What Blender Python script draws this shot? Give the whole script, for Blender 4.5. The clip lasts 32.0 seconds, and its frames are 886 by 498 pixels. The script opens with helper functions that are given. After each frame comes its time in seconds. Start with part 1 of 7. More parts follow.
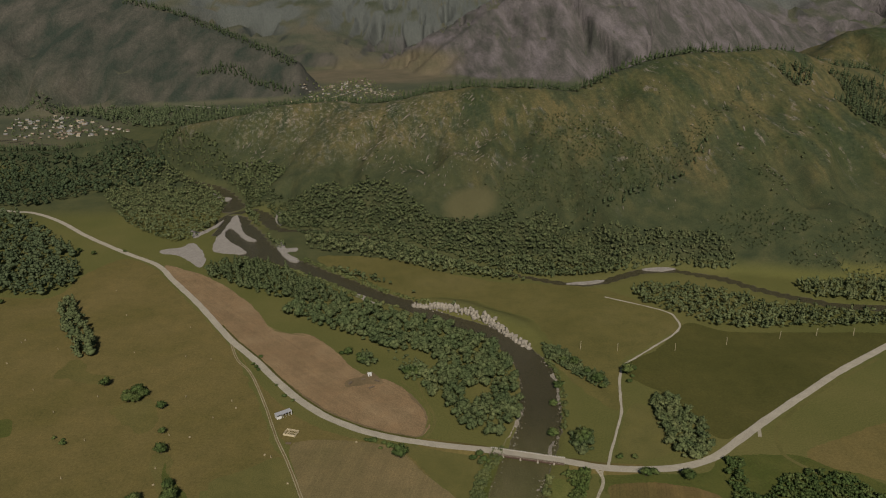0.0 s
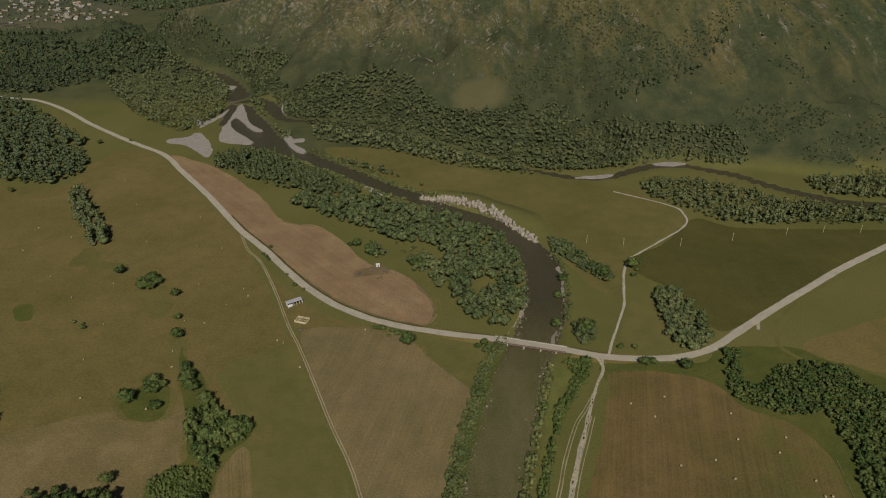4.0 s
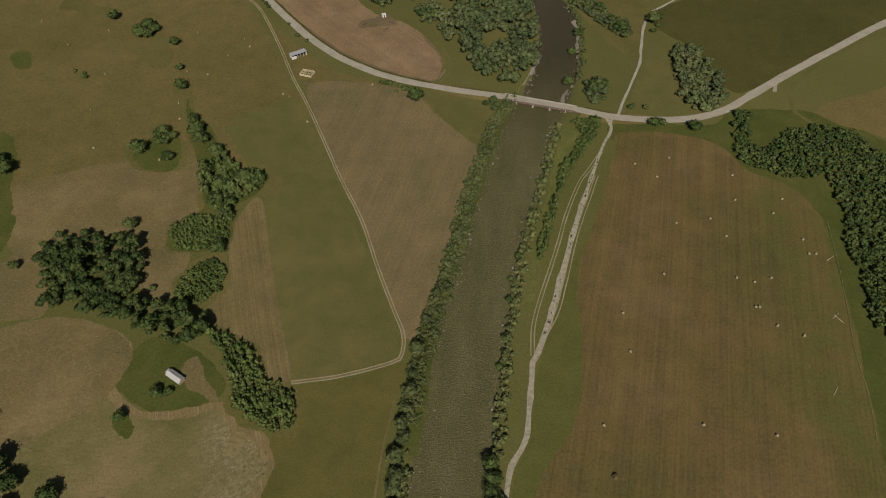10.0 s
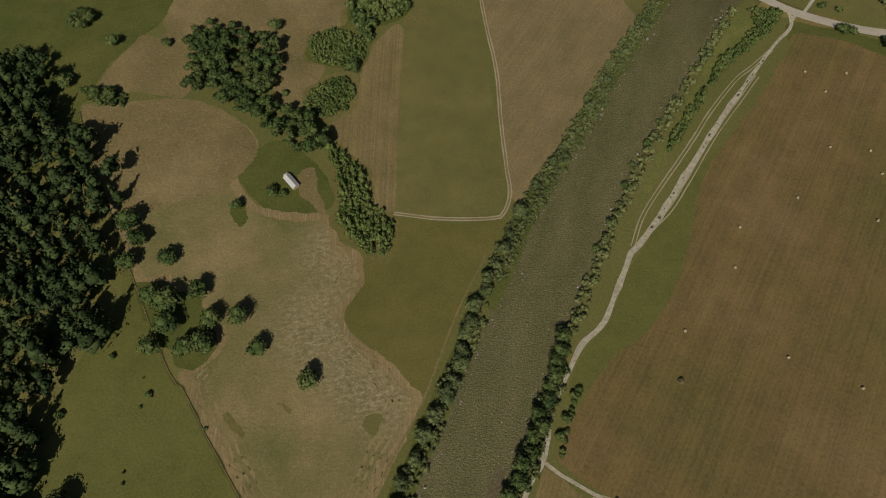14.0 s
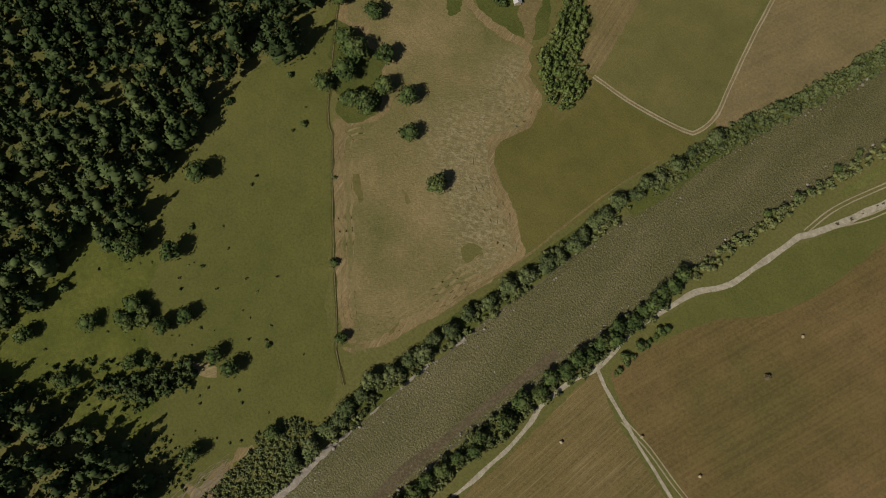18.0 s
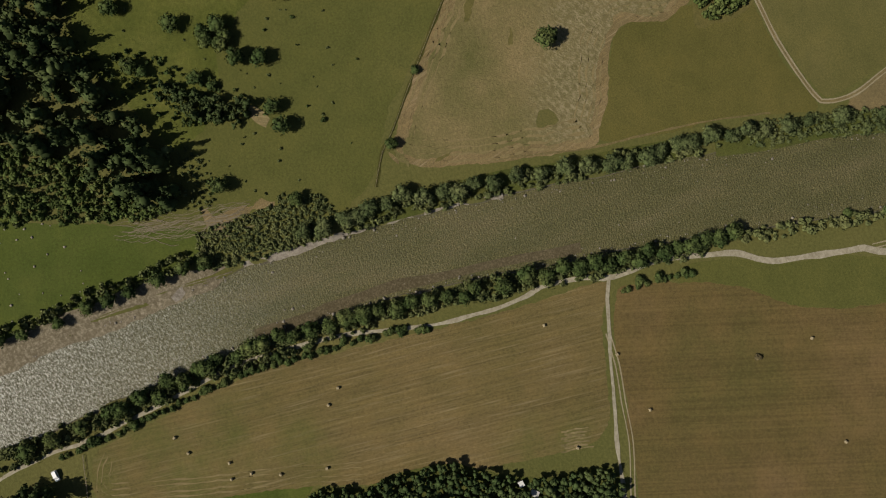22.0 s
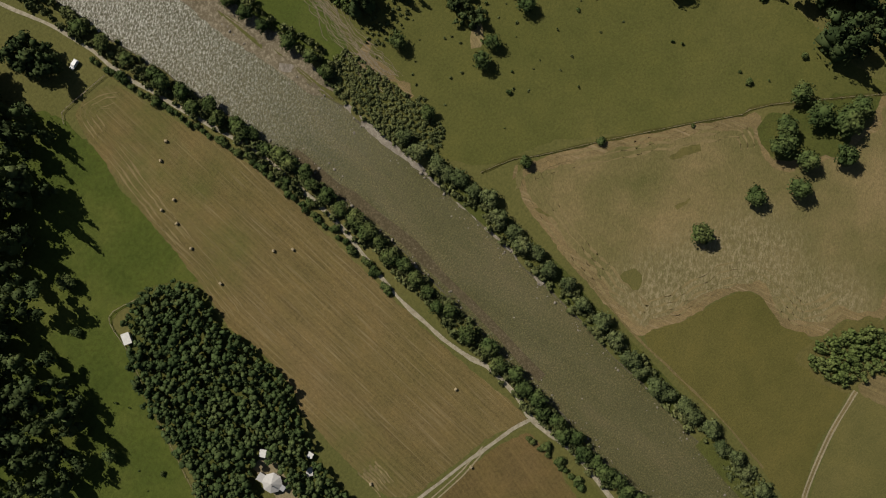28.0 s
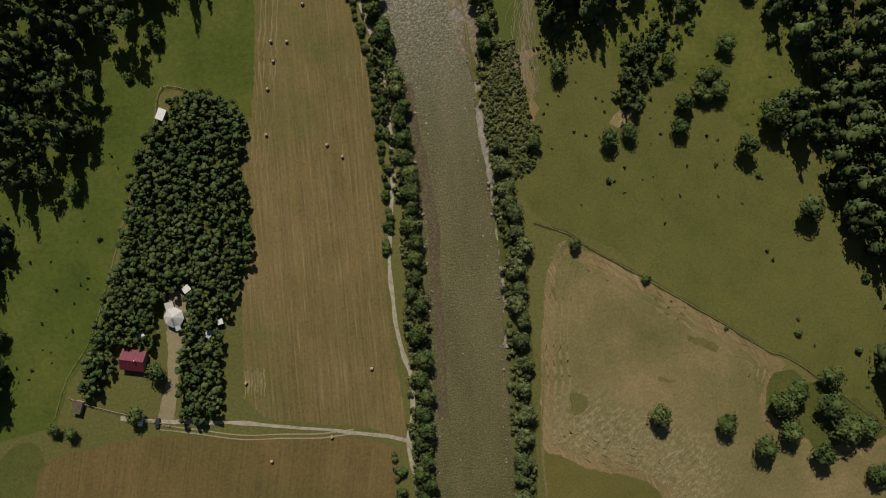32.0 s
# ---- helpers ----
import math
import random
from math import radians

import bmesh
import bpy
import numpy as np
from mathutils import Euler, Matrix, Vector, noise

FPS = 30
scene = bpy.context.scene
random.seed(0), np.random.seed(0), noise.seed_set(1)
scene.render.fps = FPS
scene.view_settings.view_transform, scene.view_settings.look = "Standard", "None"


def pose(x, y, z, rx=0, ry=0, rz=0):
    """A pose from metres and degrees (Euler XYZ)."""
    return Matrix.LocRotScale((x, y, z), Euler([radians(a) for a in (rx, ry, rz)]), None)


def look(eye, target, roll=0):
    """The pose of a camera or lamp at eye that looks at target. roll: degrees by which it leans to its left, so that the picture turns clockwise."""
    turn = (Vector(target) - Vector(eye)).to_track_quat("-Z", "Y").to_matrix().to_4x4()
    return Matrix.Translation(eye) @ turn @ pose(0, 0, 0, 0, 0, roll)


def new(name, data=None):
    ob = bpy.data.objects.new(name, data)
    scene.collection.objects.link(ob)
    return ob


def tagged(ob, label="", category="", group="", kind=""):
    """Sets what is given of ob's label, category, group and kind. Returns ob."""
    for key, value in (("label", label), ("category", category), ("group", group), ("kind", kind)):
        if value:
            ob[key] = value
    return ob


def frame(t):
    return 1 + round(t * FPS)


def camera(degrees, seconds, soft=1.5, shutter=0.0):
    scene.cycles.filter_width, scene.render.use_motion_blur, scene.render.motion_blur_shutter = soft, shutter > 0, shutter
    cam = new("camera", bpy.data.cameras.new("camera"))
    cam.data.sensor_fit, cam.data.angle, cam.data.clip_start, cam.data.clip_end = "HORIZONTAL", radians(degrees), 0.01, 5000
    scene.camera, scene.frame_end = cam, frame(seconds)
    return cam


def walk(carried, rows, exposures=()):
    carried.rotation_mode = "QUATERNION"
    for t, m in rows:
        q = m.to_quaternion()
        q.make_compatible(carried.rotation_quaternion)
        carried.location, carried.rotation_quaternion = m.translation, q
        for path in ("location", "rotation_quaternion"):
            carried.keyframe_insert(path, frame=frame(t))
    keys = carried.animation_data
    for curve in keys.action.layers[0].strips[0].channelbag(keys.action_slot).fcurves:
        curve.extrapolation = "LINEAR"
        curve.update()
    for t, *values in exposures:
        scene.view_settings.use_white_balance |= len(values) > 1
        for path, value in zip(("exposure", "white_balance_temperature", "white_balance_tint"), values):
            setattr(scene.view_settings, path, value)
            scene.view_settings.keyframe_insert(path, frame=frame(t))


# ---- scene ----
# ---- camera ----
# seconds, yaw, pitch, roll of a camera that hovers and turns
ROWS = [
    (0, -0.78, -20.25, -0.95), (0.5, -0.66, -21.38, -0.91), (1, -0.54, -22.17, -0.84), (1.5, -0.43, -23.01, -0.83),
    (2, -0.32, -23.95, -0.81), (2.5, -0.21, -25.07, -0.80), (4.5, 0.18, -30.72, -0.67), (5, 0.28, -32.26, -0.64),
    (5.5, 0.36, -33.95, -0.59), (6, 0.46, -35.71, -0.56), (6.5, 0.54, -37.53, -0.58), (7, 0.64, -39.30, -0.53),
    (7.5, 0.73, -41.05, -0.51), (8, 0.81, -42.76, -0.47), (8.5, 0.91, -44.46, -0.42), (9, 0.96, -46.13, -0.33),
    (9.5, 1.01, -47.76, -0.28), (10, 1.10, -49.38, -0.26), (10.5, 1.48, -50.95, -0.22), (11, 2.32, -52.52, -0.17),
    (11.5, 4.43, -54.07, -0.14), (12, 6.96, -55.57, -0.13), (12.5, 9.35, -57.06, -0.14), (13, 11.91, -58.42, -0.08),
    (13.5, 14.37, -59.87, -0.02), (14, 17.25, -61.36, 0.00), (14.5, 20.41, -62.88, 0.18), (16.5, 35.01, -69.38, 0.29),
    (17, 39.26, -71.07, 0.40), (17.5, 43.60, -72.82, 0.66), (18, 48.04, -74.56, 0.71), (18.5, 52.51, -76.31, 0.85),
    (19, 56.96, -78.11, 1.03), (19.5, 61.39, -79.92, 1.06), (20, 65.22, -81.65, 1.34), (20.5, 69.98, -83.30, 1.45),
    (21, 71.55, -84.96, 1.89), (21.5, 70.63, -86.60, 3.10), (22, 67.87, -88.05, 5.97), (22.5, 69.58, -88.31, 6.53),
    (23, 76.88, -88.34, 3.70), (23.5, 80.28, -88.34, 2.50), (24, 86.99, -88.33, 0.42), (24.5, 94.06, -88.31, -1.62),
    (25, 100.99, -88.28, -3.21), (25.5, 106.78, -88.27, -3.19), (27.5, 130.04, -88.04, -4.58), (28, 134.69, -87.99, -3.61),
    (28.5, 139.85, -87.95, -3.30), (29, 143.93, -87.91, -1.75), (29.5, 148.47, -87.90, -0.91), (30, 152.99, -87.90, -0.04),
    (30.5, 156.62, -87.90, 1.79), (31, 159.76, -87.89, 3.15), (31.5, 162.98, -87.88, 4.59), (32, 166.17, -87.90, 6.29),
]
HOVER = pose(0, 0, 300)
cam = camera(65.95, 32.0, soft=1.1)
walk(cam, [(t, HOVER @ pose(0, 0, 0, 90 + p, 0, y) @ pose(0, 0, 0, 0, 0, r)) for t, y, p, r in ROWS],
     exposures=[(0.0, 0.38), (6.0, 0.42), (12.0, 0.46), (18.0, 0.56), (32.0, 0.60)])

# ---- light ----
SUN_TO = Vector((0.06, -1.0, 0.92)).normalized()
world = bpy.data.worlds.new("sky")
scene.world = world
world.use_nodes = True
wn = world.node_tree
sky = wn.nodes.new("ShaderNodeTexSky")
sky.sky_type = "NISHITA"
sky.sun_disc = False
sky.sun_elevation = math.asin(SUN_TO.z)
sky.sun_rotation = math.atan2(SUN_TO.x, SUN_TO.y)
wn.nodes["Background"].inputs[1].default_value = 0.028
wn.links.new(sky.outputs[0], wn.nodes["Background"].inputs[0])
sun_data = bpy.data.lights.new("sun", "SUN")
sun_data.energy, sun_data.angle, sun_data.color = 3.4, radians(0.53), (1.0, 0.93, 0.82)
sun = new("sun", sun_data)
sun.matrix_world = look(SUN_TO * 900, (0, 0, 0))


# ---- numpy noise ----
def lattice(ix, iy, seed):
    v = np.sin(ix * 127.1 + iy * 311.7 + seed * 74.7) * 43758.5453
    return v - np.floor(v)


def smooth_noise(x, y, seed=0):
    """Value noise in 0..1 on a unit lattice."""
    x, y = np.asarray(x, float), np.asarray(y, float)
    ix, iy = np.floor(x), np.floor(y)
    u, v = x - ix, y - iy
    u, v = u * u * (3 - 2 * u), v * v * (3 - 2 * v)
    a = lattice(ix, iy, seed) * (1 - u) + lattice(ix + 1, iy, seed) * u
    b = lattice(ix, iy + 1, seed) * (1 - u) + lattice(ix + 1, iy + 1, seed) * u
    return a * (1 - v) + b * v


def fractal(x, y, seed=0, octaves=4):
    total, size, weight = 0.0, 1.0, 0.5
    for n in range(octaves):
        total = total + weight * (smooth_noise(np.asarray(x) * size, np.asarray(y) * size, seed + 13 * n) - 0.5) * 2
        size, weight = size * 2.07, weight * 0.5
    return total


def smooth_line(pts, step=4.0, closed=False):
    """Points along a Catmull-Rom curve through pts."""
    p = np.array(pts, float)
    n = len(p)
    out = []
    for i in range(n if closed else n - 1):
        if closed:
            a, b, c, d = p[(i - 1) % n], p[i], p[(i + 1) % n], p[(i + 2) % n]
        else:
            a, b, c, d = p[max(i - 1, 0)], p[i], p[i + 1], p[min(i + 2, n - 1)]
        k = max(1, int(np.linalg.norm((c - b)[:2]) / step))
        for t in np.arange(k) / k:
            out.append(0.5 * (2 * b + (c - a) * t + (2 * a - 5 * b + 4 * c - d) * t * t + (3 * b - a - 3 * c + d) * t ** 3))
    if not closed:
        out.append(p[-1])
    return np.array(out)


def to_line(x, y, line):
    """Distance from places to a polyline, and the third column of the line there."""
    best = np.full(np.shape(x), 1e9)
    carried = np.zeros(np.shape(x))
    for a, b in zip(line[:-1], line[1:]):
        d = b[:2] - a[:2]
        t = np.clip(((x - a[0]) * d[0] + (y - a[1]) * d[1]) / max(d @ d, 1e-9), 0, 1)
        dist = np.hypot(x - a[0] - t * d[0], y - a[1] - t * d[1])
        near = dist < best
        best = np.where(near, dist, best)
        carried = np.where(near, a[2] + t * (b[2] - a[2]), carried)
    return best, carried


def inside(x, y, outline):
    x, y = np.asarray(x, float), np.asarray(y, float)
    hit = np.zeros(x.shape, bool)
    j = len(outline) - 1
    for i in range(len(outline)):
        (xi, yi), (xj, yj) = outline[i][:2], outline[j][:2]
        if yi != yj:
            hit ^= ((yi > y) != (yj > y)) & (x < (xj - xi) * (y - yi) / (yj - yi) + xi)
        j = i
    return hit


# ---- plan: rivers (x, y, width) ----
RIVER = smooth_line([(420, -1300, 36), (260, -800, 34), (160, -560, 33), (90, -420, 33), (36, -320, 33), (12, -250, 33), (3, -195, 33), (-3, -145, 32),
                     (-8, -95, 31), (-10.5, -45, 31), (-10, 0, 32), (-6, 55, 33), (-2, 104, 33), (4, 154, 35), (10, 195, 34),
                     (22, 250, 31), (33, 300, 34), (44, 340, 34), (52, 371, 35), (64, 396, 32), (78, 440, 30), (84, 495, 29),
                     (78, 535, 26), (59, 574, 22), (31, 599, 20), (-2, 624, 18), (-33, 653, 19), (-62, 672, 20), (-105, 714, 21), (-150, 755, 22),
                     (-197, 795, 30), (-238, 838, 50), (-268, 890, 58), (-297, 970, 36), (-314, 1050, 24), (-361, 1131, 26), (-419, 1182, 28),
                     (-480, 1250, 28), (-544, 1316, 26), (-658, 1415, 22), (-1060, 1640, 18), (-1500, 1800, 20)], 8.0)
SIDE_RIVER = smooth_line([(-296, 990, 10), (-268, 1004, 14), (-240, 950, 20), (-218, 908, 12), (-161, 899, 8), (-71, 860, 8), (9, 791, 8), (73, 736, 8), (128, 703, 9), (156, 694, 11), (188, 698, 12), (209, 711, 12), (239, 726, 13), (271, 729, 13),
                          (298, 714, 13), (324, 697, 13), (342, 676, 13), (362, 656, 13), (385, 638, 13), (410, 624, 14), (445, 617, 14), (560, 600, 14), (800, 620, 14)], 8.0)
# ridges: (x, y, height of the crest), and the fall of the flank
RIDGES = [
    (0.52, [(-1150, 1500, 0), (-730, 1340, 28), (-580, 1320, 60), (-385, 1290, 92), (-262, 1290, 118), (-155, 1280, 122), (-65, 1195, 132), (82, 1148, 160),
            (222, 1085, 158), (352, 1110, 196), (440, 1128, 206), (518, 1130, 212), (600, 1150, 205), (720, 1130, 172), (820, 1100, 130), (1000, 1150, 110), (1500, 1350, 180), (2200, 1500, 320)]),
    (0.45, [(807, 1445, 158), (904, 1498, 215), (958, 1464, 228), (1060, 1400, 200), (1300, 1300, 150)]),
    (0.50, [(440, 1118, 204), (540, 1030, 172), (640, 950, 132), (740, 880, 88), (820, 830, 40)]),
    (0.55, [(352, 1100, 194), (318, 990, 150), (280, 880, 84), (262, 830, 34)]),
    (0.55, [(82, 1138, 158), (60, 1030, 112), (52, 940, 50)]),
    (0.55, [(-155, 1270, 120), (-190, 1190, 84), (-215, 1120, 40)]),
    (0.50, [(0, 645, 6), (30, 630, 7), (60, 608, 7), (84, 580, 6), (104, 552, 0)]),
    (0.62, [(-380, 2420, 8), (-455, 2408, 100), (-642, 2468, 184), (-807, 2524, 241), (-1037, 2547, 309), (-1400, 2600, 430), (-1700, 2650, 520), (-2500, 2500, 760), (-3800, 2300, 900)]),
    (0.62, [(-1037, 2547, 305), (-900, 2380, 190), (-760, 2260, 60)]),
    (0.62, [(-1650, 2650, 510), (-1420, 2420, 260), (-1250, 2220, 60)]),
    (0.55, [(-63, 2899, 4), (93, 2999, 121), (300, 3150, 262), (520, 3220, 420), (760, 3250, 500), (1040, 3180, 420), (1291, 3037, 271), (1450, 2964, 180), (1608, 2900, 106), (1760, 2880, 70), (2100, 2900, 30)]),
    (0.60, [(560, 3220, 430), (540, 2850, 215), (520, 2520, 30)]),
    (0.28, [(-80, 3050, 5), (60, 3250, 70), (240, 3450, 150)]),
    (0.55, [(900, 3220, 460), (880, 2850, 235), (850, 2520, 30)]),
    (0.55, [(300, 3150, 255), (270, 2850, 120), (250, 2620, 15)]),
    (0.40, [(-2600, 4300, 700), (-1500, 4500, 560), (-700, 4600, 430), (-100, 4650, 420), (700, 4700, 620), (2000, 4700, 560), (3600, 4300, 800)]),
    (0.30, [(-620, 3700, 160), (-660, 4200, 300), (-700, 4600, 430)]),
    (0.42, [(-900, -300, 150), (-620, -120, 60), (-480, 20, 10)]),
    (0.42, [(-900, -300, 150), (-1500, 300, 280), (-1900, 1100, 360)]),
    (0.42, [(700, -500, 150), (420, -200, 22), (340, -60, 5)]),
    (0.42, [(700, -500, 150), (1300, 100, 260), (1900, 800, 340)]),
    (0.42, [(-900, -300, 150), (-700, -1400, 300), (-600, -3800, 500)]),
    (0.42, [(700, -500, 150), (1100, -1600, 300), (1400, -3800, 500)]),
    (0.40, [(-3500, -4300, 700), (0, -4600, 600), (3500, -4300, 700)]),
    (0.40, [(4300, -3500, 700), (4600, 0, 600), (4300, 3500, 800)]),
    (0.40, [(-4300, -3500, 700), (-4600, 0, 700), (-4300, 3500, 900)]),
]


def hill(x, y):
    """Height of the hills above the valley floor."""
    x, y = np.asarray(x, float), np.asarray(y, float)
    wx = x + 22 * fractal(x / 130, y / 130, 3, 3)
    wy = y + 22 * fractal(x / 130, y / 130, 9, 3)
    gully = np.abs(fractal(x / 95, y / 210, 21, 3))
    h = np.zeros(x.shape)
    for fall, line in RIDGES:
        d, crest = to_line(wx, wy, np.array(line, float))
        f = fall * (1 + np.maximum(0.85 * (gully - 0.3), -0.1) * np.clip(d / 60, 0, 1))
        h = np.maximum(h, np.sqrt(np.maximum(crest + 14, 0) ** 2 + 0) - f * np.sqrt(d * d + 18 ** 2) - 4)
    h = np.maximum(h, 0)
    rough = fractal(x / 60, y / 60, 31, 4) * np.clip(h / 60, 0, 1) * 9
    return h + np.maximum(rough, -h * 0.5)


def ground_z(x, y):
    x, y = np.asarray(x, float), np.asarray(y, float)
    h = hill(x, y)
    edge = 2.2 * fractal(x / 9, y / 9, 5, 3)
    for line, depth in ((RIVER, 2.6), (SIDE_RIVER, 1.8)):
        d, w = to_line(x, y, line)
        k = np.clip((w / 2 + 3.5 + edge - d) / 6.0, 0, 1)
        h = h * (1 - np.clip((w / 2 + 20 - d) / 20, 0, 1)) - depth * k * k * (3 - 2 * k)
    return h


# ---- materials ----
class Nodes:
    def __init__(self, name):
        self.mat = bpy.data.materials.new(name)
        self.mat.use_nodes = True
        self.tree = self.mat.node_tree
        self.out = self.tree.nodes["Principled BSDF"]
        self.place = self.add("ShaderNodeNewGeometry").outputs["Position"]

    def add(self, kind, **values):
        n = self.tree.nodes.new(kind)
        for k, v in values.items():
            n.inputs[k].default_value = v
        return n

    def link(self, a, b):
        self.tree.links.new(a, b)

    def noise(self, scale, detail=4.0, rough=0.55, at=None, stretch=None):
        n = self.add("ShaderNodeTexNoise", Scale=scale, Detail=detail, Roughness=rough)
        src = at or self.place
        if stretch:
            m = self.add("ShaderNodeMapping")
            m.vector_type = "TEXTURE"
            m.inputs["Scale"].default_value = tuple(1 / v for v in stretch[0])
            m.inputs["Rotation"].default_value = (0, 0, stretch[1])
            self.link(src, m.inputs[0])
            src = m.outputs[0]
        self.link(src, n.inputs["Vector"])
        return n.outputs["Fac"]

    def ramp(self, fac, stops):
        r = self.add("ShaderNodeValToRGB")
        e = r.color_ramp.elements
        while len(e) < len(stops):
            e.new(0.5)
        for el, (p, c) in zip(e, stops):
            el.position, el.color = p, (*c, 1) if len(c) == 3 else c
        self.link(fac, r.inputs[0])
        return r.outputs[0]

    def mix(self, fac, a, b, how="MIX"):
        m = self.tree.nodes.new("ShaderNodeMix")
        m.data_type, m.blend_type = "RGBA", how
        for src, slot in ((fac, m.inputs[0]), (a, m.inputs[6]), (b, m.inputs[7])):
            if hasattr(src, "default_value"):
                self.link(src, slot)
            elif isinstance(src, tuple):
                slot.default_value = (*src, 1)
            else:
                slot.default_value = src
        return m.outputs[2]

    def step(self, fac, lo, hi):
        m = self.add("ShaderNodeMapRange")
        m.interpolation_type = "SMOOTHSTEP"
        m.inputs[1].default_value, m.inputs[2].default_value = lo, hi
        self.link(fac, m.inputs[0])
        return m.outputs[0]

    def done(self, colour, rough=0.9, bump=None, strength=0.4, distance=0.3, specular=0.15):
        if isinstance(colour, tuple):
            self.out.inputs["Base Color"].default_value = (*colour, 1)
        else:
            self.link(colour, self.out.inputs["Base Color"])
        self.out.inputs["Roughness"].default_value = rough
        self.out.inputs["Specular IOR Level"].default_value = specular
        if bump is not None:
            b = self.add("ShaderNodeBump", Strength=strength, Distance=distance)
            self.link(bump, b.inputs["Height"])
            self.link(b.outputs[0], self.out.inputs["Normal"])
        return self.mat


def meadow(name, low, mid, high, patch=0.02, grain=0.9, furrow=None, straw=None, strength=0.35, rows=0.3, green=(), streak=0.035):
    """Grass or stubble: broad patches, tufts, and mowing lines along a direction."""
    n = Nodes(name)
    base = n.ramp(n.noise(patch, 5, 0.6), [(0.30, low), (0.5, mid), (0.70, high)])
    tuft = n.noise(grain, 8, 0.78)
    c = n.mix(0.8, base, n.ramp(tuft, [(0.3, (0.60, 0.60, 0.60)), (0.7, (1.30, 1.30, 1.30))]), "MULTIPLY")
    blade = n.noise(3.2, 4, 0.8)
    c = n.mix(0.7, c, n.ramp(blade, [(0.35, (0.70, 0.70, 0.70)), (0.65, (1.30, 1.30, 1.30))]), "MULTIPLY")
    blotch = n.noise(0.07, 6, 0.7)
    c = n.mix(0.6, c, n.ramp(blotch, [(0.32, (0.78, 0.82, 0.80)), (0.5, (1, 1, 1)), (0.68, (1.20, 1.14, 1.10))]), "MULTIPLY")
    if furrow is not None:
        lines = n.noise(1.0, 2, 0.6, stretch=((0.012, 0.85, 1.0), furrow))
        wide = n.noise(1.0, 2, 0.5, stretch=((0.004, 0.11, 1.0), furrow))
        c = n.mix(0.4, c, n.ramp(wide, [(0.34, (0.86, 0.85, 0.84)), (0.66, (1.14, 1.13, 1.10))]), "MULTIPLY")
        c = n.mix(rows, c, n.ramp(lines, [(0.38, (0.66, 0.64, 0.62)), (0.5, (1, 1, 1)), (0.62, (1.34, 1.30, 1.22))]), "MULTIPLY")
    if straw is not None:
        flecks = n.noise(1.0, 4, 0.65, stretch=((streak, 1.0, 1.0), furrow or 0.3))
        c = n.mix(n.step(flecks, 0.50, 0.82), c, straw)
    for centre, reach in green:
        d = n.tree.nodes.new("ShaderNodeVectorMath")
        d.operation = "DISTANCE"
        n.link(n.place, d.inputs[0])
        d.inputs[1].default_value = centre
        m = n.add("ShaderNodeMath")
        m.operation = "MULTIPLY"
        n.link(n.step(d.outputs["Value"], reach, reach * 0.3), m.inputs[0])
        n.link(n.step(n.noise(0.05, 6, 0.6), 0.25, 0.95), m.inputs[1])
        c = n.mix(m.outputs[0], c, n.mix(0.8, (0.076, 0.084, 0.021), n.ramp(tuft, [(0.3, (0.6, 0.6, 0.6)), (0.7, (1.3, 1.3, 1.3))]), "MULTIPLY"))
    return n.done(c, 0.95, tuft, strength, 0.35, 0.1)


GRASS_OLIVE = meadow("grass_olive", (0.072, 0.076, 0.019), (0.082, 0.083, 0.022), (0.096, 0.092, 0.027), 0.013)
GRASS_BROWN = meadow("grass_brown_olive", (0.092, 0.079, 0.024), (0.112, 0.090, 0.031), (0.130, 0.101, 0.037), 0.012, 0.5)
GRASS_DARK = meadow("grass_dark_green", (0.080, 0.074, 0.019), (0.092, 0.082, 0.023), (0.104, 0.090, 0.028), 0.012, 1.2, strength=0.15)
GRASS_RIGHT = meadow("grass_shaded_olive", (0.048, 0.048, 0.012), (0.058, 0.056, 0.015), (0.070, 0.064, 0.018), 0.011, 0.6)
GRASS_MID = meadow("grass_dry_olive", (0.084, 0.076, 0.023), (0.099, 0.087, 0.028), (0.114, 0.097, 0.035), 0.011, 0.6)
STUBBLE_EDGE = meadow("reddish_mown_edge", (0.130, 0.101, 0.045), (0.154, 0.116, 0.054), (0.184, 0.138, 0.068), 0.03, 0.8, 1.9, (0.26, 0.20, 0.12), rows=0.15)
STRAWY = meadow("bleached_debris", (0.125, 0.108, 0.046), (0.165, 0.132, 0.064), (0.215, 0.172, 0.09), 0.09, 0.6, 1.2, (0.28, 0.225, 0.125))
STUBBLE_ROWS = meadow("mown_strip_rows", (0.100, 0.083, 0.030), (0.118, 0.091, 0.036), (0.138, 0.102, 0.044), 0.02, 0.8, 1.54, (0.205, 0.162, 0.085), rows=0.3,
                      green=(((36, -158, 0), 42.0), ((48, -118, 0), 42.0), ((58, -78, 0), 22.0), ((86, 18, 0), 22.0), ((92, 42, 0), 24.0)))
STUBBLE_BIG = meadow("mown_wide_rows", (0.080, 0.070, 0.023), (0.104, 0.077, 0.029), (0.134, 0.091, 0.041), 0.014, 0.7, 1.33, rows=0.26,
                     green=(((208, 255, 0), 42.0), ((205, 208, 0), 42.0), ((195, 175, 0), 42.0), ((187, 140, 0), 42.0), ((210, 300, 0), 42.0)))
PLOUGH = meadow("bare_reddish_soil", (0.162, 0.111, 0.060), (0.180, 0.124, 0.068), (0.204, 0.145, 0.082), 0.03, 0.7, 2.3, rows=0.12)
